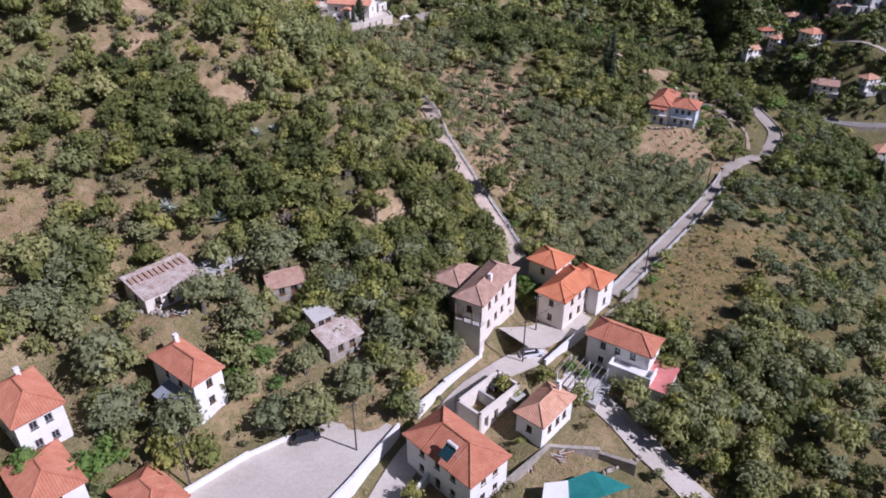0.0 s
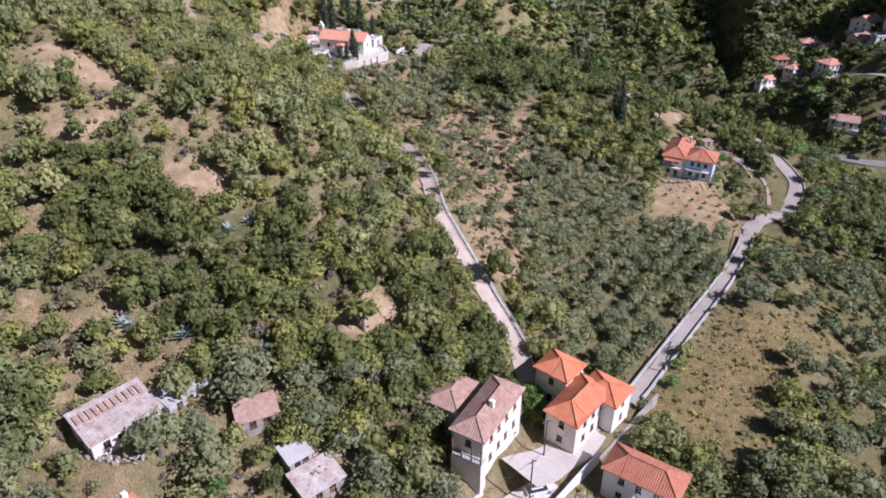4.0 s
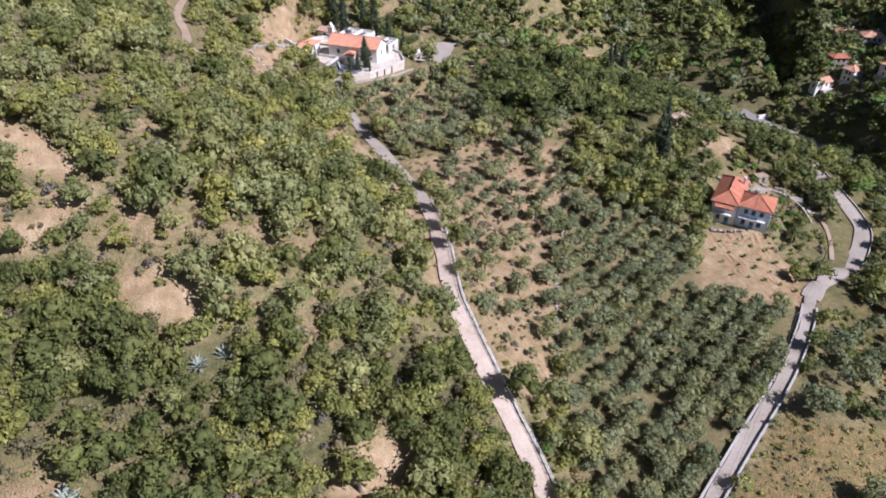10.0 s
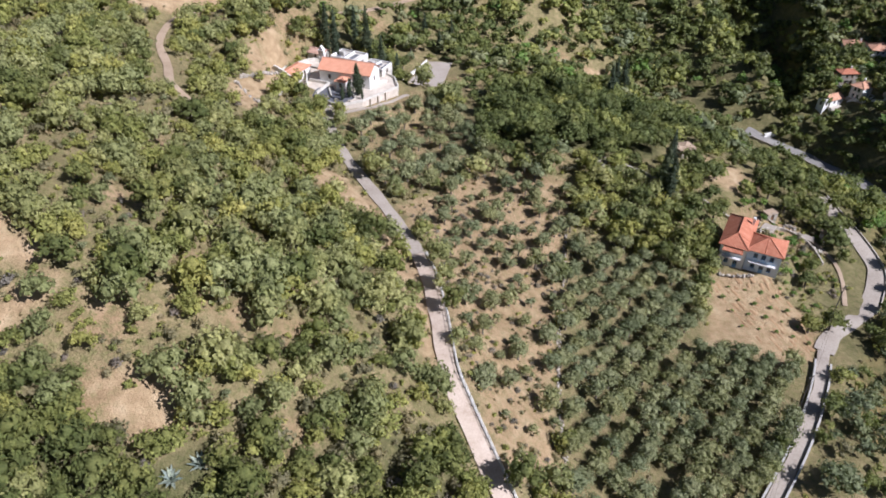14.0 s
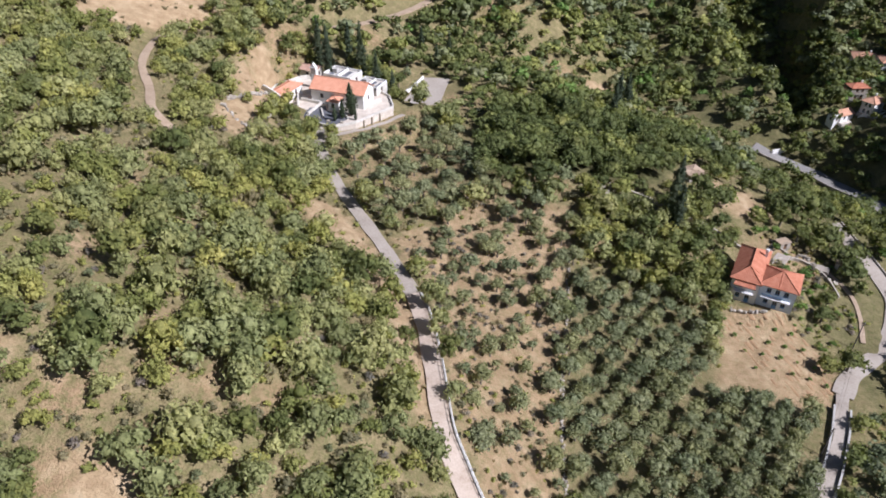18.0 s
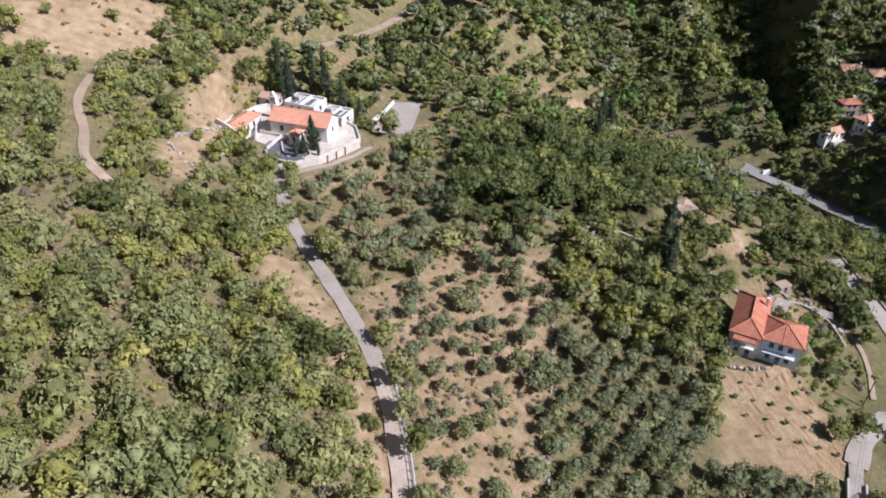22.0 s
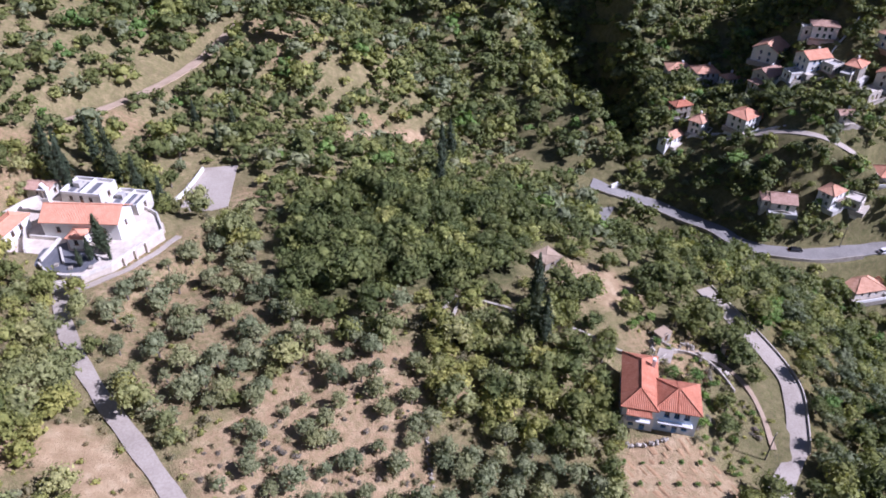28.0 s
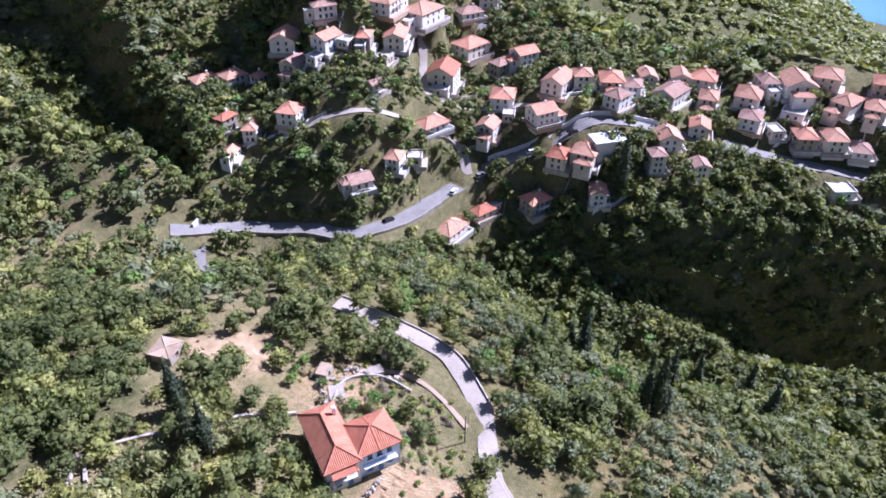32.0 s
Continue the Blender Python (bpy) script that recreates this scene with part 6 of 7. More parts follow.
for x in (-1.8, 1.8):
    for y in (-1.4, 1.4):
        part("post", Shape().box(x - 0.06, x + 0.06, y - 0.06, y + 0.06, -1.2, 2.2), "wood", vp)
for k in range(7):
    part("beam", Shape().box(-2.1, 2.1, -1.5 + k * 0.5 - 0.04, -1.5 + k * 0.5 + 0.04, 2.2, 2.3), "wood", vp)
vv, vf = crown(55, 8, 420, 0.2, 2.0, 0.7, 0.55)
vm = mesh_from(vv * np.array([1.0, 0.8, 0.9]) + np.array([0, 0, 2.15]), vf, "vine")
vm.attributes.new("tone", "FLOAT", "POINT").data.foreach_set("value", np.full(len(vv), 0.5, np.float32))
vm.materials.append(MAT["fresh"])
part("vine", vm, "fresh", vp, "bright green vine leaves")
pl = dense([(38.0, 234.5), (41.2, 238.4), (47.6, 236.3), (55.7, 230.9), (63.1, 228), (71.0, 222.6)])
pl[:, 2] = land(pl[:, 0], pl[:, 1])
wall_along(pl, 0.8, 0.5, "stone", "old dry-stone wall along the grove", name="dry_stone_wall")


def stone_row(line, count, size, label, seed):
    """A tumbled dry-stone wall: every stone a piece of its own."""
    r = random.Random(seed)
    ob = thing("dry_stone_wall", Matrix.Identity(4), label, "stone wall")
    shapes = []
    for k in range(6):
        rng = np.random.default_rng(seed * 10 + k)
        v, fc = ball(np.zeros(3), 1.0, rng, 0.75)
        me = mesh_from(v, fc, "stone")
        me.materials.append(MAT["stone"])
        shapes.append(me)
    pts = dense(line, 0.5)
    z = land(pts[:, 0], pts[:, 1])
    for k in range(count):
        q = r.randrange(len(pts))
        s_ = size * r.uniform(0.5, 1.2)
        part("stone", r.choice(shapes), "stone", ob, at=Matrix.Translation((pts[q, 0] + r.uniform(-0.35, 0.35), pts[q, 1] + r.uniform(-0.35, 0.35), z[q] + s_ * r.uniform(0.2, 1.0))) @ Euler((r.uniform(0, 6), r.uniform(0, 6), r.uniform(0, 6))).to_matrix().to_4x4() @ Matrix.Diagonal((s_, s_, s_, 1)))


stone_row([(26.4, 211), (24.5, 195), (21.5, 176), (19.6, 158), (19.2, 142)], 230, 0.34, "crumbling low stone wall between orchard and grove", 3)
stone_row([(37.0, 233.0), (36.0, 236.0), (39.0, 238.6), (43.0, 238.0)], 60, 0.5, "heap of pale field stones at the grove edge", 4)
stone_row([(62.5, 203.0), (66.5, 201.8), (70.5, 201.8)], 45, 0.4, "pale rubble heaped below the blue house", 5)
stone_row([(73, 218.5), (77, 221), (80, 226), (84, 223), (87, 225), (89, 220), (93, 216)], 190, 0.42, "rubble and stones behind the blue house", 6)
stone_row([(-60, 250), (-54, 262), (-50, 268), (-54, 276)], 90, 0.6, "pale rock outcrops on the bare slope", 7)
stone_row([(-60, 246), (-52, 240), (-50, 252)], 70, 0.55, "scattered pale rocks on the bare slope", 8)

stone_row([(-30, 82.5), (-25, 85.5), (-21, 90), (-14, 91.5)], 70, 0.4, "tumbled terrace wall between the sheds", 9)
stone_row([(-50, 84), (-46, 86), (-41, 85)], 40, 0.4, "tumbled terrace wall below the long shed", 10)
stone_row([(-12, 84.5), (-6, 88), (-2, 92)], 40, 0.4, "rubble beside the patched tin shed", 11)
stone_row([(20, 66.5), (25, 71), (30, 74)], 40, 0.4, "rubble along the garden below the small house", 12)
rb = random.Random(31)
for x, y in ((-22.5, 91.5), (-21.0, 92.8), (-23.8, 90.6), (-13.6, 84.6), (-12.8, 85.4), (-39.8, 85.2), (-38.6, 86.4), (16.6, 71.4), (17.8, 72.2), (12.6, 70.2)):
    z = float(land(x, y)[0])
    pile = thing("plank_pile", pose(x, y, z, 0, 0, rb.uniform(0, 180)), "pile of grey weathered planks on the ground", "planks", "plank piles")
    for k in range(5):
        part("plank", Shape().box(-1.1, 1.1, -0.1, 0.1, 0, 0.05), rb.choice(["wood", "concrete", "tin"]), pile, at=pose(rb.uniform(-0.3, 0.3), rb.uniform(-0.5, 0.5), 0.03 + 0.05 * k, 0, 0, rb.uniform(-25, 25)))

# railing along the gravel track
tl = LANES["gravel_track"][0]
rail_line = offset_line(tl, -1.75, 4, 52)
fence = thing("railing", Matrix.Identity(4), "pale wooden post-and-rail fence along the gravel track", "railing")
for k in range(0, len(rail_line) - 1, 1):
    p = rail_line[k]
    part("post", Shape().box(-0.06, 0.06, -0.06, 0.06, -0.4, 1.05), "white", fence, at=Matrix.Translation(tuple(p)))
for h in (0.45, 0.95):
    for k in range(len(rail_line) - 1):
        a, b = Vector(rail_line[k]), Vector(rail_line[k + 1])
        part("rail", Shape().tube(a + Vector((0, 0, h)), b + Vector((0, 0, h)), 0.05, n=5), "white", fence)
wall_along(offset_line(tl, -1.75, 2, 53), 0.12, 0.3, "concrete", "low concrete kerb under the railing", name="kerb")


# village walls along the road and the bridge
vr = LANES["valley_road"][0]
wall_along(offset_line(vr, 3.6, 76, 118), 1.6, 0.5, "white", "long whitewashed retaining wall above the village road", name="retaining_wall")
wall_along(offset_line(vr, -3.5, 2, 60), 0.7, 0.4, "stone", "pale stone parapet along the valley road", name="road_parapet")
straight_wall((119.5, 322.5), (127.5, 325.5), 1.5, 5.2, 0.5, "white", "white bridge parapet at the road bend", "bridge_parapet")
hall = thing("hall", pose(229.5, 232.5, float(land(229.5, 232.5)[0]), 0, 0, -40), "flat white hall roof beside the village street", "building")
part("wall", Shape().box(-5.5, 5.5, -3.5, 3.5, -3, 4.6), "white", hall)
part("roof_slab", Shape().box(-5.8, 5.8, -3.8, 3.8, 4.6, 4.85), "white_metal", hall)

# terrace walls between the village plots
rw_ = random.Random(23)
for k, (x, y, w) in enumerate(VILLAGE):
    if k % 2 or x > 320:
        continue
    a_ = rw_.uniform(-0.9, 0.3)
    q0 = (x - w * 1.1 * math.cos(a_) + 2, y - w * 1.1 * math.sin(a_) - w * 0.75)
    q1 = (x + w * 0.9 * math.cos(a_) + 2, y + w * 0.9 * math.sin(a_) - w * 0.75)
    pl = dense([q0, ((q0[0] + q1[0]) / 2, (q0[1] + q1[1]) / 2 - 0.5), q1], 1.2)
    if np.hypot(street[:, None, 0] - pl[None, :, 0], street[:, None, 1] - pl[None, :, 1]).min() < 4.0:
        continue
    pl[:, 2] = land(pl[:, 0], pl[:, 1])
    mt = rw_.choice(["white", "white", "stone"])
    wall_along(pl, rw_.uniform(0.7, 1.5), 0.3, mt, "whitewashed terrace wall between village plots" if mt == "white" else "rubble terrace wall between village plots", name="terrace_wall")

# ---- cars ----
def car(x, y, yaw, paint, label, z=None):
    z = float(land(x, y)[0]) + 0.1 if z is None else z
    ob = thing("car", pose(x, y, z, 0, 0, yaw), label, "car")
    prof = [(-2.05, 0.35), (-2.08, 0.75), (-1.95, 0.9), (-1.0, 0.98), (2.0, 0.92), (2.1, 0.6), (2.08, 0.35)]
    s = Shape()
    for sgn in (-1, 1):
        s.poly([(a, sgn * 0.84, b) for a, b in (prof if sgn < 0 else prof[::-1])])
    for (a0, b0), (a1, b1) in zip(prof, prof[1:] + prof[:1]):
        s.poly([(a0, -0.84, b0), (a0, 0.84, b0), (a1, 0.84, b1), (a1, -0.84, b1)])
    body = part("body", s, paint, ob)
    g = Shape()
    lo, hi = [(-1.9, 0.92), (1.15, 0.95)], [(-1.35, 1.42), (0.45, 1.44)]
    for sgn in (-1, 1):
        q = [(lo[0][0], sgn * 0.8, lo[0][1]), (lo[1][0], sgn * 0.8, lo[1][1]), (hi[1][0], sgn * 0.62, hi[1][1]), (hi[0][0], sgn * 0.62, hi[0][1])]
        g.poly(q if sgn < 0 else q[::-1])
    for a, b in ((lo[0], hi[0]), (lo[1], hi[1])):
        g.poly([(a[0], -0.8, a[1]), (a[0], 0.8, a[1]), (b[0], 0.62, b[1]), (b[0], -0.62, b[1])])
    part("cabin_glass", g, "glass", ob, "dark tinted glass")
    part("roof", Shape().box(-1.36, 0.46, -0.63, 0.63, 1.41, 1.47), paint, ob)
    for a in (-1.3, 1.32):
        for b in (-0.78, 0.78):
            wh = part("wheel", Shape().tube((a, b - 0.1, 0.31), (a, b + 0.1, 0.31), 0.31, n=10), "tyre", ob)
            part("rim", Shape().tube((a, b + math.copysign(0.09, b), 0.31), (a, b + math.copysign(0.12, b), 0.31), 0.18, n=8), "metal", wh)
    for b in (-0.6, 0.6):
        part("headlight", Shape().box(2.02, 2.1, b - 0.16, b + 0.16, 0.62, 0.76), "white_metal", ob)
        part("tail_light", Shape().box(-2.1, -2.03, b - 0.12, b + 0.12, 0.68, 0.84), "pink", ob)
    return ob


car(14.6, 91.2, 15, "car_white", "white hatchback parked on the lane")
car(9.0, 83.4, 38, "car_dark", "black car parked beside the white wall")
car(-19.8, 73.2, 20, "car_dark", "dark car parked under the trees", 31.42)
car(187.5, 268.6, 10, "car_white", "white car parked beside the valley road")
car(160.0, 275.3, -15, "car_dark", "dark car on the asphalt valley road")
car(205.0, 262.0, -28, "car_silver", "silver car parked along the village road")

car(216.0, 254.5, -45, "car_white", "white car parked on the village road")
car(226.5, 244.6, -40, "car_dark", "dark car parked on the village road")
car(199.5, 265.6, -12, "car_silver", "silver car beside the village road")


# ---- poles and wires ----
def pole(x, y, h, label="dark wooden utility pole with crossarm", z=None):
    z = float(land(x, y)[0]) if z is None else z
    ob = thing("utility_pole", pose(x, y, z, 0, 0, 30), label, "pole", "utility poles")
    part("shaft", Shape().tube((0, 0, -0.8), (0, 0, h), 0.14, 0.09, 8), "pole", ob)
    part("crossarm", Shape().box(-0.75, 0.75, -0.06, 0.06, h - 0.5, h - 0.38), "pole", ob)
    for k in (-0.65, 0, 0.65):
        part("insulator", Shape().tube((k, 0, h - 0.38), (k, 0, h - 0.2), 0.04), "white_metal", ob)
    return Vector((x, y, z + h - 0.2))


TOPS = [pole(-33.9, 64.6, 8.8, z=31.3), pole(-12.3, 71.2, 9.0, z=31.3), pole(13.0, 89.2, 8.6), pole(41.4, 121.4, 7.5), pole(68, 164, 7.5), pole(89.5, 197, 7.5)]
pole(16.2, 98.2, 7.5)
pole(176, 274.5, 8.0), pole(214, 264.0, 8.0), pole(236, 243, 8.0)


def wire(a, b, name="overhead_wire"):
    pts = [a.lerp(b, k / 8) - Vector((0, 0, 0.9 * 4 * (k / 8) * (1 - k / 8))) for k in range(9)]
    s = Shape()
    for p, q in zip(pts, pts[1:]):
        s.tube(p, q, 0.018, n=3)
    tagged(part(name, s, "pole"), "thin black overhead wire between poles", "wire", "overhead wires")


for a, b in zip(TOPS, TOPS[1:]):
    for off in (-0.6, 0.6):
        o = Vector((off * 0.87, off * 0.5, 0))
        wire(a + o, b + o)


# ---- agaves ----
def agave(x, y, size, seed):
    r = random.Random(seed)
    ob = thing("agave", pose(x, y, float(land(x, y)[0]), 0, 0, r.uniform(0, 360)), "large pale grey-green agave rosette on bare soil", "agave", "agaves")
    for k in range(18):
        a, e = k * 2.4, 0.35 + 0.9 * (k / 18)
        ln_, w = size * r.uniform(0.85, 1.15), 0.13 * size
        c, s_ = math.cos(a), math.sin(a)
        P = lambda q, side, h: (c * q - s_ * side, s_ * q + c * side, h)
        q1, h1, q2, h2 = ln_ * 0.5 * math.cos(e), ln_ * 0.5 * math.sin(e), ln_ * math.cos(e * 0.9), ln_ * math.sin(e * 0.9) * 0.92
        s = Shape()
        s.poly([P(0.05, -w * 0.5, 0.05), P(q1, -w, h1 + 0.05), P(q1, 0, h1 - 0.03), P(0.05, 0, 0.0)])
        s.poly([P(0.05, 0, 0.0), P(q1, 0, h1 - 0.03), P(q1, w, h1 + 0.05), P(0.05, w * 0.5, 0.05)])
        s.poly([P(q1, -w, h1 + 0.05), P(q2, 0, h2), P(q1, 0, h1 - 0.03)])
        s.poly([P(q1, 0, h1 - 0.03), P(q2, 0, h2), P(q1, w, h1 + 0.05)])
        part("blade", s, "agave", ob)


for k, (x, y, sz) in enumerate(AGAVES):
    agave(x, y, sz, k)

# ---- single trees ----
rt_ = random.Random(77)
CYP = "tall dark columnar cypress beside the monastery"
for x, y, s_, l_ in ((-30.2, 263.6, 1.6, 0.62), (-32.4, 261.4, 0.75, 0.85), (-34.3, 259.8, 0.6, 0.8), (-28.6, 260.6, 0.4, 0.9), (-44.6, 296.5, 1.5, 1.15), (-41.0, 291.5, 1.55, 1.1), (-31.0, 294.5, 1.65, 1.15), (-26.0, 291.0, 1.3, 0.95), (-20.5, 286.0, 1.2, 0.85), (-36, 302, 1.3, 1.05), (-14, 330, 0.9, 1), (-8, 318, 0.85, 1), (-4, 332, 0.9, 1)):
    tree("cypress", x, y, s_, CYP, "cypress", "monastery cypresses", "cypress", rt_, 45.7 if (y < 264) else None, l_)
for x, y, s_ in ((52.9, 227.2, 0.85), (54.6, 226.0, 0.75), (149.5, 175.1, 1.1), (147.2, 176.8, 0.7), (166, 152, 1.1), (135.7, 193.7, 0.95), (133.2, 196.2, 0.65), (138.4, 205.7, 0.6), (226, 224, 1.0), (222, 222, 1.1), (60, 330, 1), (66, 342, 1), (52, 300, 0.8), (127.2, 172.2, 1.05), (124.9, 174.4, 0.8), (129.0, 170.6, 0.55), (151, 158, 0.6), (176, 186, 0.9), (182, 174, 1.0), (170, 196, 0.9), (186, 160, 0.9), (163, 204, 0.8), (56.5, 236, 0.8)):
    tree("cypress", x, y, s_ * 1.75, "dark slender cypress rising above the scrub", "cypress", "ravine cypresses", "cypress", rt_)
for x, y, s_ in ((44.2, 122.6, 0.75), (16.2, 107.5, 0.85), (12.6, 110.5, 0.7), (-29, 84.5, 0.8), (-24.5, 78.8, 0.7), (79.6, 224, 0.6), (75.8, 228.4, 0.75), (78.8, 230.6, 0.55), (81.9, 231.2, 0.6), (78.8, 238.2, 0.5), (84, 211, 0.55), (87, 213.5, 0.5), (86, 206, 0.45), (85, 201, 0.4), (79, 203.5, 0.6), (76, 204.5, 0.5), (79.5, 216.5, 0.7), (82.5, 214.8, 0.5), (-36.2, 258.2, 0.45), (20.5, 118.5, 0.75), (-18, 285, 0.6), (14.5, 125.5, 0.55), (23.0, 87.8, 0.6), (-43, 66, 0.8), (-46.5, 63.5, 0.9), (-44.8, 67.5, 0.8)):
    tree("fresh", x, y, s_, "bright green leafy fruit tree near the houses", "tree", "garden trees", "fruit_tree", rt_)
NEAR_TREES = [(0.5, 87.2, 1.5), (-8.2, 83.8, 1.5), (-16.9, 94.5, 1.6), (-1.3, 98.5, 1.2), (30.6, 78.9, 1.3), (37.5, 78.2, 1.6), (36.5, 82.6, 1.3), (42.2, 87.4, 1.6), (-32.5, 81.8, 1.1), (9.6, 114, 1.1), (5, 112.5, 1.2), (1, 108, 1.2)]
HOUSE_TREES = [(-58.0, 82.6, 1.83), (-55.9, 88.3, 1.71), (-48.0, 77.2, 1.95), (-44.2, 70.0, 1.95), (-35.4, 69.0, 1.71), (-36.3, 86.8, 1.65), (-29.8, 86.4, 1.71), (-24.3, 74.5, 1.59), (-19.1, 75.0, 1.83), (-26.5, 96.6, 2.32), (-11.8, 92.7, 1.46), (-20.7, 81.4, 1.34), (-12.9, 79.5, 1.59), (-8.3, 87.8, 1.59), (-5.2, 78.8, 1.22), (-53.6, 81.2, 1.59), (-47.4, 97.8, 1.34), (-19.5, 99.9, 1.59), (-13.3, 101.4, 1.46), (-6.1, 104.0, 1.34), (-59.4, 91.9, 1.59), (-32.6, 90.4, 1.1)]
SLOPE_TREES = [(48.9, 82.5, 1.8), (63.6, 102.5, 1.7), (63.6, 92.8, 1.8), (56.3, 89.6, 1.6), (66.9, 124.7, 1.3), (87.1, 126.4, 1.6), (49.9, 96.2, 1.5), (68.4, 85.9, 1.7), (44.2, 69.0, 1.3), (41.9, 80.4, 1.5), (58.2, 78.3, 1.2), (56.6, 106.8, 1.2),
               (74.3, 106.5, 1.7), (79.4, 102.4, 1.8), (92, 110, 1.6), (84, 92, 1.5), (76, 78, 1.6), (90, 84, 1.5), (66, 70, 1.3), (52, 60, 1.2), (98, 98, 1.6), (72, 116, 1.4), (82, 116, 1.4)]
for x, y, s_ in NEAR_TREES + HOUSE_TREES + SLOPE_TREES:
    tree("olive", x, y, s_, "large grey-green tree with a broad rounded crown", "tree", "trees among houses", "tree", rt_, None, rt_.uniform(0.85, 1.1))
for x, y, s_ in ((-30.2, 79.2, 0.95), (-26.8, 82.3, 1.1), (-46.0, 62.6, 1.9), (15.6, 106.8, 1.1), (15.2, 109.6, 0.9), (41.9, 117.6, 0.75), (-52.4, 62.2, 1.1), (20.9, 88.8, 0.7)):
    tree("fresh", x, y, s_, "bright green leafy tree between the houses", "tree", "garden trees", "fruit_tree", rt_, None, 0.8)
for x, y, s_ in ((97, 214, 0.6), (99, 219, 0.6), (95.5, 229, 0.8), (92, 236, 0.8), (100, 244, 0.8), (96, 250, 0.9), (88, 243, 0.9), (108, 262, 0.9), (93.5, 188, 0.55), (101, 198, 0.6), (107, 205, 0.6), (109, 214, 0.7), (104, 236, 0.8), (86, 250, 0.8)):
    tree("oak", x, y, s_ * 1.4, "dark evergreen tree beside the lane", "tree", "trees by the lane", "tree", rt_)
for x, y, s_ in ((-22, 101, 1.3), (-16, 104.5, 1.2), (-10, 97.5, 1.1), (-5, 106, 1.2), (-30, 104, 1.2), (-12, 111, 1.2), (-20.5, 93, 1.0), (-3.5, 93, 1.1), (-25, 109, 1.2), (2, 105, 1.0), (-33, 99, 0.9), (-47, 96, 1.0), (-53, 90, 1.1), (-60, 88, 1.1)):
    tree("oak", x, y, s_, "dark evergreen tree above the sheds", "tree", "trees above the sheds", "tree", rt_, None, 1.1)
for x, y, s_ in ((-24, 296, 1.2), (-20, 300, 1.1), (-28, 300, 1.2), (-18, 312, 1.2), (-24, 310, 1.2), (-20.5, 290, 0.8)):
    tree("oak", x, y, s_, "dark evergreen tree behind the monastery", "tree", "trees behind the monastery", "tree", rt_)
for x, y, s_ in ((63.0, 216, 0.8), (61.5, 211, 0.85), (61, 206.5, 0.7), (65.5, 221, 0.75), (68, 224.5, 0.7), (66.5, 229, 0.7), (70, 238, 0.75), (90.5, 226, 0.75), (94, 224, 0.7), (97.5, 221, 0.65), (87, 229, 0.8), (84, 234, 0.8), (93, 230, 0.9), (110.5, 180.8, 1.5), (106, 186, 1.2), (116, 176, 1.2), (100, 190, 0.9), (104, 225, 0.9), (108, 230, 1.0), (88, 190.5, 0.9), (79.0, 187.5, 0.75), (84.0, 203.0, 0.7), (87, 208, 0.7), (60.5, 222, 0.9), (57.5, 217, 0.9), (55, 210, 0.95), (58, 206, 0.8), (50, 214, 0.95), (53, 219, 0.9), (62, 231, 0.85), (64, 236, 0.9), (46, 222, 0.95), (42, 215, 0.9), (40, 226, 0.8)):
    tree("oak", x, y, s_ * 1.4, "dark evergreen tree beside the blue house", "tree", "trees by the blue house", "tree", rt_)
for k in range(5):
    for j in range(4):
        x, y = 60.5 + k * 3.6 + j * 0.9, 199.5 - j * 4.6 - k * 0.6
        if inside(TILLED, np.array([x]), np.array([y]))[0]:
            tree("fresh", x, y, 0.2 + 0.12 * rt_.random(), "young sapling planted in tilled soil", "sapling", "planted saplings", "sapling", rt_)


# ---- plants ----
LANE_POINTS = np.concatenate([l[:, :2] for l, _, _ in LANES.values()])
LANE_WIDTHS = np.concatenate([np.full(len(l), w + (3.0 if n in ("hill_path", "upper_path") else 4.5 if n == "upper_lane" else 0.0)) for n, (l, w, _) in LANES.items()])
KEEP_OUT = [(x, y, r * (1.05 if x > 120 else 0.9)) for x, y, r, _ in PADS] + [(-24, 64, 9), (-12, 72, 6), (-33, 64, 3), (-9.5, 294, 12.5), (-7, 283, 4.5), (19, 68, 8.5), (24.5, 67, 5), (16, 75, 5), (27, 75, 4), (-1, 290, 5), (12, 103, 3), (-41, 86, 3.5), (-38, 89, 3), (-25, 92, 2.5), (-15.5, 84, 3.5), (-34, 72, 3.5), (-50, 65, 4), (12, 90, 5), (24, 97, 5), (28, 101, 4), (8, 88, 4), (14, 95, 5), (19, 100, 5), (33, 86, 4), (63, 246.5, 4.5), (60, 243, 3), (76, 238, 4), (-36, 263, 8), (-30, 262, 6), (-45, 272, 8.5), (-25, 268, 6.5), (-22, 275, 5), (-51, 273, 7), (-38, 288, 8), (-27, 282, 7)] + [(x, y, r * 0.6) for x, y, r in OPEN] + [(x, y - 0.8, 2.6) for x, y, _ in AGAVES]


def free(x, y, margin=1.5):
    ok = np.ones(len(x), bool)
    for k in range(0, len(x), 2000):
        s = slice(k, k + 2000)
        d = np.hypot(x[s, None] - LANE_POINTS[None, :, 0], y[s, None] - LANE_POINTS[None, :, 1]) - LANE_WIDTHS[None, :] / 2
        ok[s] &= d.min(1) > (margin[s] if np.ndim(margin) else margin)
    for px, py, r in KEEP_OUT:
        ok &= np.hypot(x - px, y - py) > r
    return ok


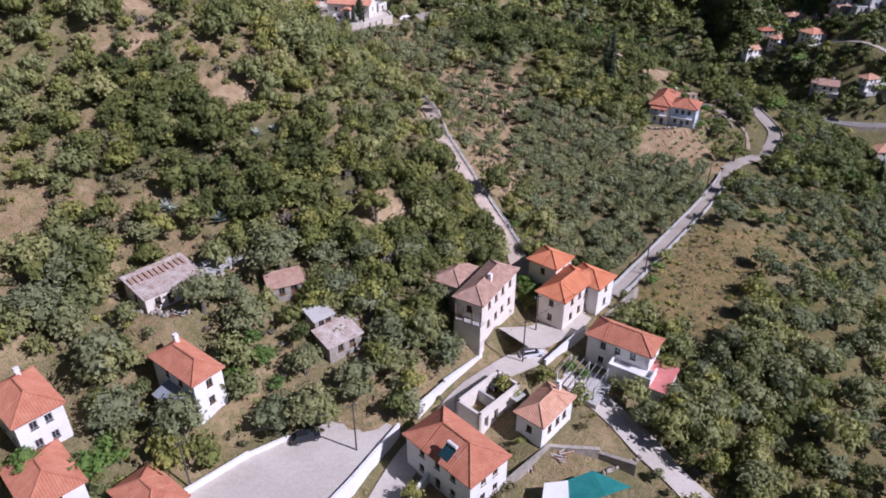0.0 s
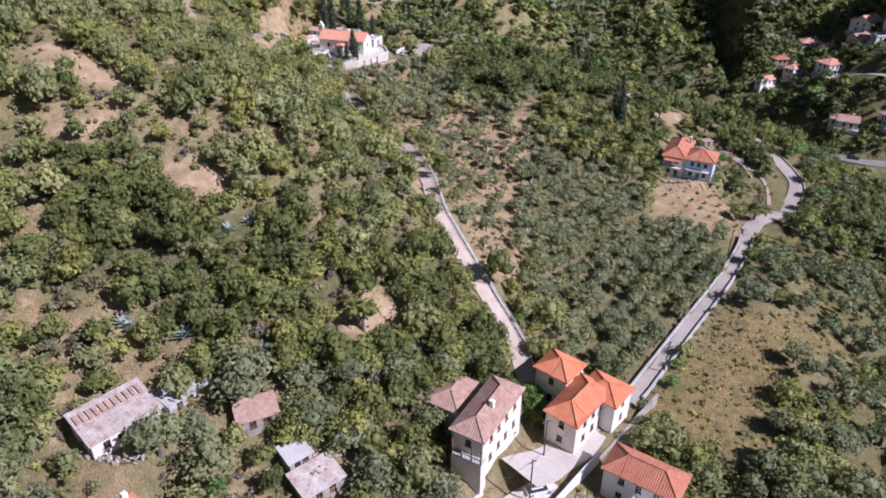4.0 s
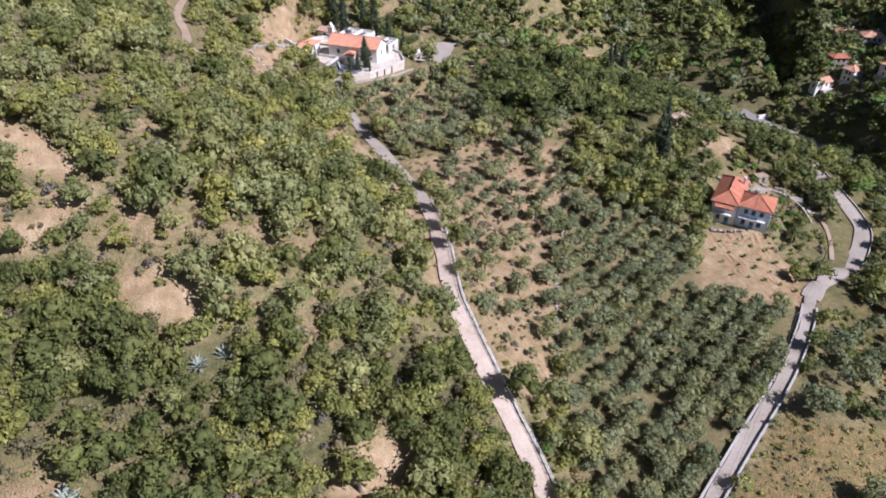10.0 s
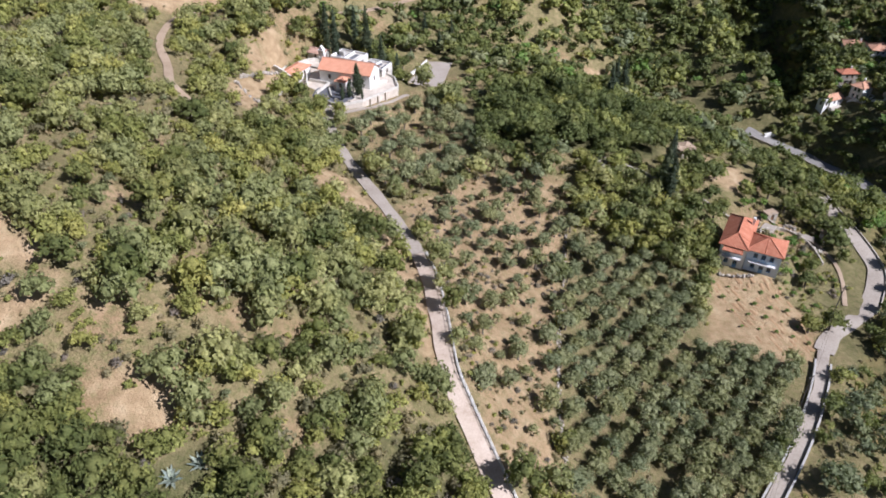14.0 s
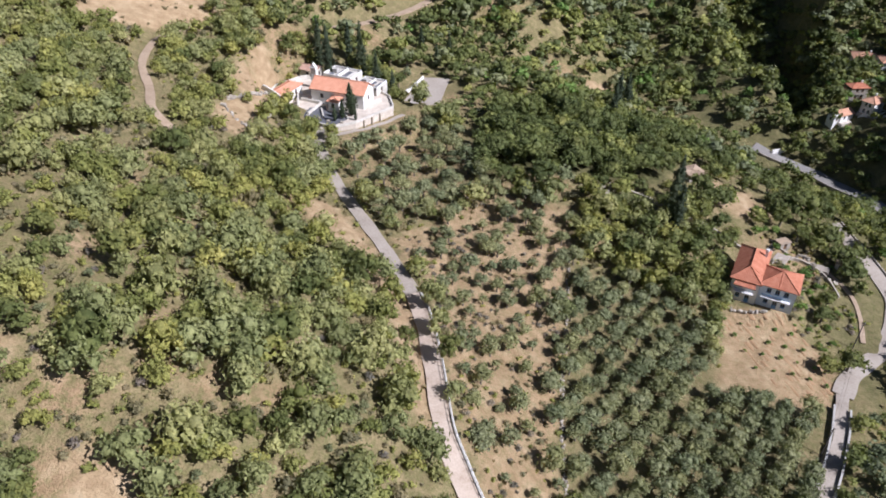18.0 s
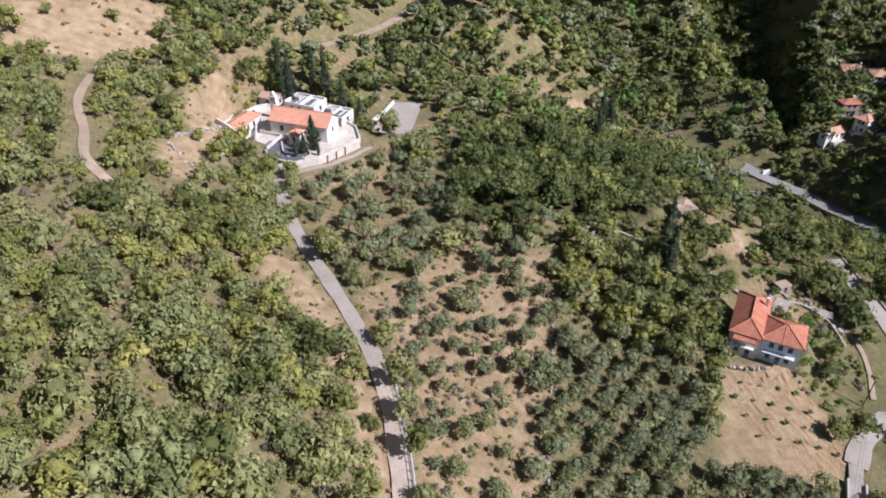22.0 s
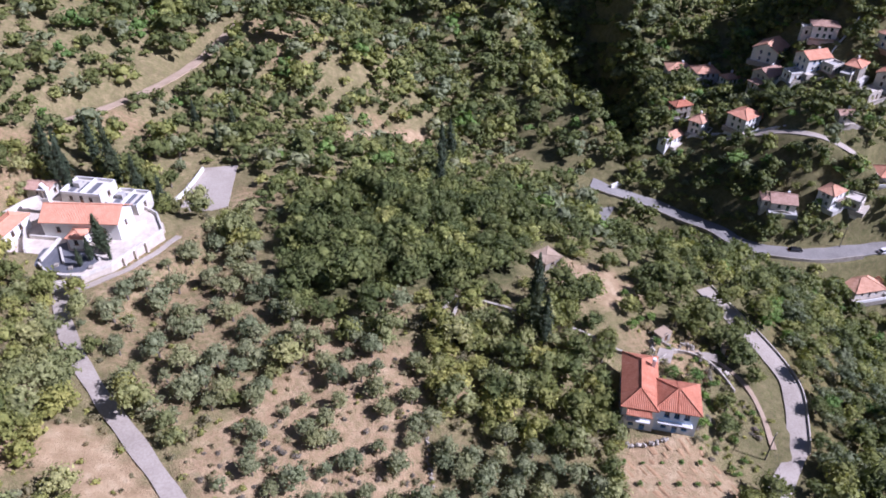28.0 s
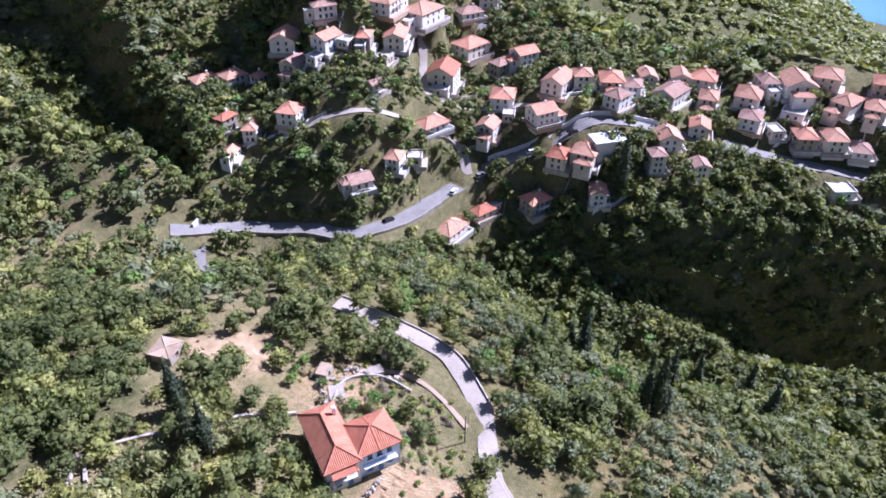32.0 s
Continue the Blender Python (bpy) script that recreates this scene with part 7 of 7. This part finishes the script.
def jittered(x0, x1, y0, y1, gap, seed, jitter=0.45, turn=0.0, wide=1.0):
    rng = np.random.default_rng(seed)
    a, b = np.meshgrid(np.arange(x0, x1, gap), np.arange(y0, y1, gap * wide))
    a, b = a.ravel() + rng.uniform(-jitter, jitter, a.size) * gap, b.ravel() + rng.uniform(-jitter, jitter, b.size) * gap
    if turn:
        cx, cy, q = (x0 + x1) / 2, (y0 + y1) / 2, radians(turn)
        a, b = cx + (a - cx) * math.cos(q) - (b - cy) * math.sin(q), cy + (a - cx) * math.sin(q) + (b - cy) * math.cos(q)
    return a, b, rng


def clearing(x, y):
    """Drifts of open ground in the scrub."""
    return (np.sin(x * 0.11 + 1.7 * np.sin(y * 0.061)) + np.sin(y * 0.093 + 1.3 * np.sin(x * 0.083 + 2.0)) + 0.6 * np.sin(x * 0.27 - y * 0.21))


def any_inside(polys, x, y):
    r = np.zeros(len(x), bool)
    for p in polys:
        r |= inside(p, x, y)
    return r


# olive groves: trees that can be counted
def grove(poly, gap, turn, seed, kinds, sizes, label, group, drop=0.06, wide=1.0):
    xs, ys = [p[0] for p in poly], [p[1] for p in poly]
    x, y, rng = jittered(min(xs) - 30, max(xs) + 30, min(ys) - 30, max(ys) + 30, gap, seed, 0.2 if gap < 4 else 0.34, turn, wide)
    keep = inside(poly, x, y) & free(x, y, 1.5) & (rng.uniform(size=len(x)) > drop)
    r = random.Random(seed)
    x, y = x[keep], y[keep]
    z = land(x, y)
    for a, b, c in zip(x, y, z):
        tree(r.choice(kinds), a, b, r.uniform(*sizes), label, "olive tree", group, "olive_tree", r, c, r.uniform(0.95, 1.25))


grove(GROVE, 3.3, 52, 3, ["olive"], (0.82, 1.12), "grey-green olive tree in a dense grove", "dense grove olives", 0.07, 1.3)
grove(ORCHARD, 4.9, 20, 4, ["small_olive", "olive", "olive"], (0.75, 1.2), "small olive tree on bare reddish soil", "orchard olives", 0.12)
grove(MONASTERY_GROVE, 5.0, 40, 5, ["olive", "olive", "small_olive"], (0.95, 1.35), "olive tree below the monastery wall", "monastery olives", 0.1)

ALL_POLYS = [GROVE, ORCHARD, MONASTERY_GROVE, TILLED, MEADOW]
# scrub of the western hillside and between the houses
spots = []
x, y, rng = jittered(-150, 62, 52, 330, 2.42, 21)
keep = ~any_inside(ALL_POLYS, x, y) & (~any_inside(BARE, x, y) | (rng.uniform(size=len(x)) < 0.06)) & free(x, y, 1.0) & (x > -66 - 0.36 * (y - 50)) & ~((x > 0) & (y > 232)) & ~((y > 300) & (x > -60))
c = clearing(x, y)
keep &= (c < 1.5) | (rng.uniform(size=len(x)) < 0.5)
x, y = x[keep], y[keep]
z = land(x, y)
u = rng.uniform(size=(len(x), 4))
dusky = inside(DENSE, x, y)
for a, b, h, q, dk in zip(x, y, z, u, dusky):
    lush = math.sin(a * 0.05 + 1.0) + math.sin(b * 0.045)
    if b < 97 and a > -62 and q[2] < 0.2:
        continue
    low = q[1] < (0.25 if dk else 0.42 if b > 205 else 0.58 if b < 97 and a > -62 else 0.52 - 0.03 * lush)
    f = (q[1] * 7.3) % 1.0
    if low:
        k = "bush" if q[0] < 0.45 else "heath" if q[0] < 0.8 else "small_olive" if q[0] < 0.9 else "drybush"
        s = 0.45 + 0.45 * f
    elif dk:
        k = "oak" if q[0] < 0.42 else "maquis" if q[0] < 0.72 else "heath" if q[0] < 0.86 else "hill_olive" if q[0] < 0.93 else "drybush"
        s = (0.85 + 0.9 * f * f) * (0.72 if k == "oak" else 1.0)
    else:
        lean = 0.5 if b < 205 else 0.34
        k = "hill_olive" if q[0] < lean else "maquis" if q[0] < 0.82 else "oak" if q[0] < 0.92 else "heath"
        s = (0.95 + 0.95 * f * f) * (0.72 if k == "oak" else 1.0)
    spots.append((k, a, b, h - 0.15, s, 1.0 + 0.5 * q[2], q[3] * 6.28))
dx, dy, rng = jittered(-64, 16, 98, 139, 3.0, 23)
keep = inside(DENSE, dx, dy) & free(dx, dy, 1.5) & ~any_inside(BARE, dx, dy)
dx, dy = dx[keep], dy[keep]
for a, b, h, q in zip(dx, dy, land(dx, dy), rng.uniform(size=(len(dx), 4))):
    k = "oak" if q[0] < 0.4 else "heath" if q[0] < 0.72 else "maquis"
    spots.append((k, a, b, h - 0.15, (0.8 + 0.7 * q[1]) * (0.7 if k == "oak" else 1.0), 0.9 + 0.4 * q[2], q[3] * 6.28))
x, y, rng = jittered(-140, 60, 52, 325, 2.9, 22)
keep = ~any_inside([GROVE, TILLED, MEADOW], x, y) & free(x, y, 0.5) & (x > -66 - 0.36 * (y - 50)) & ~((x > 0) & (y > 240)) & ~((y > 300) & (x > -60))
keep &= rng.uniform(size=len(x)) < np.where(any_inside(BARE + [ORCHARD, MONASTERY_GROVE], x, y), 0.3, 0.95)
x, y = x[keep], y[keep]
z = land(x, y)
u = rng.uniform(size=(len(x), 4))
for a, b, h, q in zip(x, y, z, u):
    spots.append(("herb" if q[0] < 0.45 else "green_herb" if q[0] < 0.8 else "tuft", a, b, h - 0.08, 0.6 + 0.9 * q[1], 0.7 + 0.5 * q[2], q[3] * 6.28))
thicket("maquis_scrub", spots, "dense evergreen maquis scrub covering the hillside", "scrub")

# olives and scrub east of the lane
spots = []
x, y, rng = jittered(20, 150, 45, 245, 3.9, 31, 0.4)
keep = ~any_inside(ALL_POLYS + BARE, x, y) & free(x, y, np.where(y > 125, 1.0, 2.4)) & (x > 34 + 0.0 * y) & ~((x < 92) & (y > 176)) & ~((y > 118) & (x < 25 + 0.62 * (y - 118) + 20))
keep &= ~((y < 118) & (rng.uniform(size=len(x)) < 0.38))
x, y = x[keep], y[keep]
z = land(x, y)
u = rng.uniform(size=(len(x), 4))
for a, b, h, q in zip(x, y, z, u):
    k = "small_olive" if q[0] < 0.5 else "maquis" if q[0] < 0.72 else "oak" if q[0] < 0.8 else "heath" if q[0] < 0.9 else "bush"
    spots.append((k, a, b, h - 0.15, (0.6 + 0.7 * q[1]) * (1.6 if k == "small_olive" else 1.25 if k == "maquis" else 0.8 if k == "oak" else 1.1), 0.85 + 0.3 * q[2], q[3] * 6.28))
thicket("olive_scrub", spots, "olive trees and scrub on the slope below the lane", "trees")

def steep(x, y):
    """Rise of the land over the run."""
    e = 1.5
    return np.hypot(smooth_land(x + e, y) - smooth_land(x - e, y), smooth_land(x, y + e) - smooth_land(x, y - e)) / (2 * e)


# woods in the ravine and behind the monastery
spots = []
x, y, rng = jittered(-130, 335, 95, 500, 4.9, 41)
keep = ~any_inside(ALL_POLYS + BARE + [WOOD], x, y) & free(x, y, 1.5)
keep &= ((y > 232) & (x > 0)) | ((y > 300) & (x <= 0)) | ((x > 150) & (y > 95)) | ((x > 92) & (y > 176))
keep &= ~((x < 92) & (y < 232)) & (y < 500)
c = clearing(x * 0.8, y * 0.8)
keep &= (c < 1.5) | (rng.uniform(size=len(x)) < 0.5)
hamlet = np.zeros(len(x), bool)
for px, py, w in VILLAGE:
    hamlet |= np.hypot(x - px, y - py) < w * 1.05
keep &= ~hamlet
keep &= ~((y > 360) | (x > 290)) | (rng.uniform(size=len(x)) < np.where(x < 200, 0.95, 0.6))
keep &= ~((x > 240) & (y > 345))
x, y = x[keep], y[keep]
z = land(x, y)
u = rng.uniform(size=(len(x), 4))
for a, b, h, q in zip(x, y, z, u):
    open_slope = 95 < a < 205 and b < 240
    k = "oak" if q[0] < (0.2 if open_slope else 0.5) else "maquis" if q[0] < (0.62 if open_slope else 0.8) else "small_olive" if q[0] < (0.76 if open_slope else 0.96) else "heath" if open_slope and q[0] < 0.86 else "fresh"
    s = (0.5 + 0.75 * q[1] + 0.35 * q[1] ** 4) * {"oak": 1.15, "maquis": 1.6, "small_olive": 1.9, "fresh": 1.3, "heath": 1.4}[k] * (1.35 if b > 360 or a > 290 else 1.0)
    if b > 262 or a > 150:
        k = {"oak": "far_oak", "maquis": "far_maquis", "small_olive": "far_olive", "fresh": "far_fresh"}.get(k, k)
    spots.append((k, a, b, h - 0.2, s, 0.8 + 0.35 * q[2], q[3] * 6.28))
thicket("ravine_wood", spots, "dark evergreen wood filling the ravine slopes", "woods")

# close evergreen wood between the monastery and the blue house
spots = []
x, y, rng = jittered(0, 80, 236, 318, 3.7, 74)
keep = inside(WOOD, x, y) & free(x, y, 1.5)
x, y = x[keep], y[keep]
z = land(x, y)
u = rng.uniform(size=(len(x), 4))
for a, b, h, q in zip(x, y, z, u):
    spots.append(("oak" if q[0] < 0.7 else "maquis", a, b, h - 0.2, (0.75 + 0.75 * q[1] * q[1]) * (1.1 if q[0] < 0.7 else 1.5), 0.85 + 0.45 * q[2], q[3] * 6.28))
thicket("evergreen_wood", spots, "close evergreen wood above the olive grove", "woods")

# steep shaded bank below the village
spots = []
x, y, rng = jittered(135, 300, 100, 262, 4.0, 71)
keep = free(x, y, 1.5) & (y < 262 - 0.35 * (x - 150)) & (x > 120 + 0.35 * (y - 105))
for px, py, w in VILLAGE:
    keep &= np.hypot(x - px, y - py) > w * 0.95
x, y = x[keep], y[keep]
z = land(x, y)
u = rng.uniform(size=(len(x), 4))
for a, b, h, q in zip(x, y, z, u):
    # mostly dark oaks, picked to deepen the shade on this bank
    spots.append(("far_oak" if q[0] < 0.7 else "far_maquis", a, b, h - 0.4, 1.0 + 0.7 * q[1], 0.8 + 0.4 * q[2], q[3] * 6.28))
x, y, rng = jittered(96, 300, 95, 470, 3.7, 73)
keep = free(x, y, 1.5) & (steep(x, y) > 0.85)
for px, py, w in VILLAGE:
    keep &= np.hypot(x - px, y - py) > w * 0.8
x, y = x[keep], y[keep]
z = land(x, y)
u = rng.uniform(size=(len(x), 4))
for a, b, h, q in zip(x, y, z, u):
    spots.append(("far_oak" if q[0] < 0.6 else "far_maquis", a, b, h - 0.6, 0.8 + 0.6 * q[1], 0.8 + 0.4 * q[2], q[3] * 6.28))
rd = offset_line(LANES["valley_road"][0], 6.0, 6, 90)[::3]
for k, (a, b, _) in enumerate(rd):
    if k % 4 != 3 and all(math.hypot(a - px, b - py) > w * 0.75 for px, py, w in VILLAGE):
        spots.append(("far_oak", a, b, float(land(a, b)[0]) - 0.3, 0.75 + 0.35 * math.sin(k * 1.7) ** 2, 1.0, k * 1.3))
thicket("bank_wood", spots, "dark evergreen trees on the steep shaded bank", "woods")

# gardens among the village houses
spots = []
x, y, rng = jittered(130, 320, 150, 385, 4.1, 72)
keep = free(x, y, np.where(x > 150, 3.2, 1.3)) & (rng.uniform(size=len(x)) < 0.9)
near = np.zeros(len(x), bool)
for px, py, w in VILLAGE:
    near |= np.hypot(x - px, y - py) < 22
    keep &= np.hypot(x - px, y - py) > w * 0.68
x, y = x[keep & near], y[keep & near]
z = land(x, y)
u = rng.uniform(size=(len(x), 4))
for a, b, h, q in zip(x, y, z, u):
    k = "oak" if q[0] < 0.35 else "maquis" if q[0] < 0.68 else "small_olive" if q[0] < 0.86 else "fresh"
    k = {"oak": "far_oak", "maquis": "far_maquis", "small_olive": "far_olive", "fresh": "far_fresh"}[k]
    spots.append((k, a, b, h - 0.2, 0.6 + 0.8 * q[1], 0.9 + 0.3 * q[2], q[3] * 6.28))
thicket("garden_greenery", spots, "garden trees and shrubs among village houses", "greenery")

# far hills
spots = []
x, y, rng = jittered(300, 1300, 60, 700, 16.5, 51)
keep = free(x, y, 2.0) & (rng.uniform(size=len(x)) < 0.85)
x, y = x[keep], y[keep]
z = land(x, y)
u = rng.uniform(size=(len(x), 4))
for a, b, h, q in zip(x, y, z, u):
    spots.append(("clump", a, b, h - 0.3, 3.2 + 4.2 * q[1] + 0.006 * max(0, a - 500), 0.55 + 0.3 * q[2], q[3] * 6.28))
x, y, rng = jittered(1250, 1780, 130, 540, 18.0, 52)
x, y = x[free(x, y, 2.0)], y[free(x, y, 2.0)]
for a, b, h, q in zip(x, y, land(x, y), rng.uniform(size=(len(x), 4))):
    if h > -325:
        spots.append(("clump", a, b, h - 0.3, 7.0 + 6.0 * q[1], 0.45 + 0.3 * q[2], q[3] * 6.28))
thicket("far_scrub", spots, "scrub covering the far coastal hills", "scrub")

# furrows of the tilled plot
rows = Shape()
for k in range(15):
    for a, b in zip(np.arange(0, 34, 1.7), np.arange(1.7, 35.7, 1.7)):
        P = [(58.0 + k * 1.5 + 0.34 * q, 205.0 - q) for q in (a, b)]
        if inside(TILLED, np.array([P[0][0]]), np.array([P[0][1]]))[0] and inside(TILLED, np.array([P[1][0]]), np.array([P[1][1]]))[0] and (k * 7 + int(a * 1.3)) % 5 > 1:
            h = land(np.array([p[0] for p in P]), np.array([p[1] for p in P]))
            w = 0.42 + 0.16 * math.sin(k * 2.1 + a)
            (x0, y0), (x1, y1) = P
            c = [(x0 - w, y0, h[0] - 0.05), (x0, y0, h[0] + 0.07), (x0 + w, y0, h[0] - 0.05), (x1 - w, y1, h[1] - 0.05), (x1, y1, h[1] + 0.07), (x1 + w, y1, h[1] - 0.05)]
            rows.poly([c[0], c[1], c[4], c[3]]).poly([c[1], c[2], c[5], c[4]])
tagged(part("furrows", rows, "tilled_soil"), "ploughed orange soil ridges in the plot below the blue house", "furrows", kind="stuff")

# tufts of dry grass on open ground
spots = []
x, y, rng = jittered(-100, 120, 55, 330, 2.6, 61)
open_ground = any_inside([MEADOW, ORCHARD, TILLED, MONASTERY_GROVE] + BARE, x, y)
keep = free(x, y, 0.4) & (rng.uniform(size=len(x)) < np.where(open_ground, 0.4, 0.15)) & ~inside(TILLED, x, y) & ~inside(MEADOW, x, y)
x, y = x[keep], y[keep]
z = land(x, y)
u = rng.uniform(size=(len(x), 4))
for a, b, h, q in zip(x, y, z, u):
    spots.append(("tuft", a, b, h - 0.05, 0.6 + 0.9 * q[1], 0.6 + 0.6 * q[2], q[3] * 6.28))
thicket("grass_tufts", spots, "tufts of dry straw-coloured grass on bare soil", "grass")

# low plants: meadow herbs, the blue house's garden, the verges
spots = []
rng = np.random.default_rng(62)
x, y = rng.uniform(30, 82, 1500), rng.uniform(96, 146, 1500)
keep = inside(MEADOW, x, y) & free(x, y, 0.8)
hedge = offset_line(LANES["gravel_track"][0], -4.6, 5, 40)[::2, :2]
hx, hy = hedge[:, 0] + rng.uniform(-0.8, 0.8, len(hedge)), hedge[:, 1] + rng.uniform(-0.8, 0.8, len(hedge))
gx, gy = rng.uniform(76, 96, 260), rng.uniform(194, 230, 260)
gk = free(gx, gy, 0.6) & ~inside(TILLED, gx, gy)
ox, oy = rng.uniform(-14, 30, 700), rng.uniform(133, 232, 700)
ok = inside(ORCHARD, ox, oy) & free(ox, oy, 0.8)
nx, ny = np.concatenate([rng.uniform(-66, 40, 260), rng.uniform(100, 205, 420)]), np.concatenate([rng.uniform(54, 100, 260), rng.uniform(118, 236, 420)])
nk = free(nx, ny, 0.7)
x, y = np.concatenate([x[keep], gx[gk], hx, ox[ok], nx[nk]]), np.concatenate([y[keep], gy[gk], hy, oy[ok], ny[nk]])
lush = np.concatenate([np.zeros(keep.sum()), np.ones(gk.sum()), np.full(len(hx), 2), np.full(ok.sum(), 3), np.full(nk.sum(), 4)])
z = land(x, y)
u = rng.uniform(size=(len(x), 4))
for a, b, h, q, g in zip(x, y, z, u, lush):
    k = ("green_herb" if q[0] < 0.2 else "herb" if q[0] < 0.35 else "tuft" if q[0] < 0.97 else "bush") if not g else "bush" if g == 2 else ("drybush" if q[0] < 0.45 else "heath" if q[0] < 0.85 else "bush") if g == 3 else ("heath" if q[0] < 0.4 else "bush" if q[0] < 0.8 else "drybush") if g == 4 else "fresh" if q[0] < 0.2 else "bush" if q[0] < 0.6 else "heath" if q[0] < 0.85 else "drybush"
    s = (0.5 + 0.9 * q[1] * q[1]) if not g else 0.5 + 0.4 * q[1] if g == 2 else 0.3 + 0.45 * q[1] if g == 3 else 0.45 + 0.6 * q[1] if g == 4 else (0.45 + 0.5 * q[1]) * (0.45 if k == "fresh" else 1)
    spots.append((k, a, b, h - 0.1, s, 0.5 + 0.3 * q[2] if not g else 0.8, q[3] * 6.28))
thicket("low_plants", spots, "low herbs and garden plants on open ground", "plants")
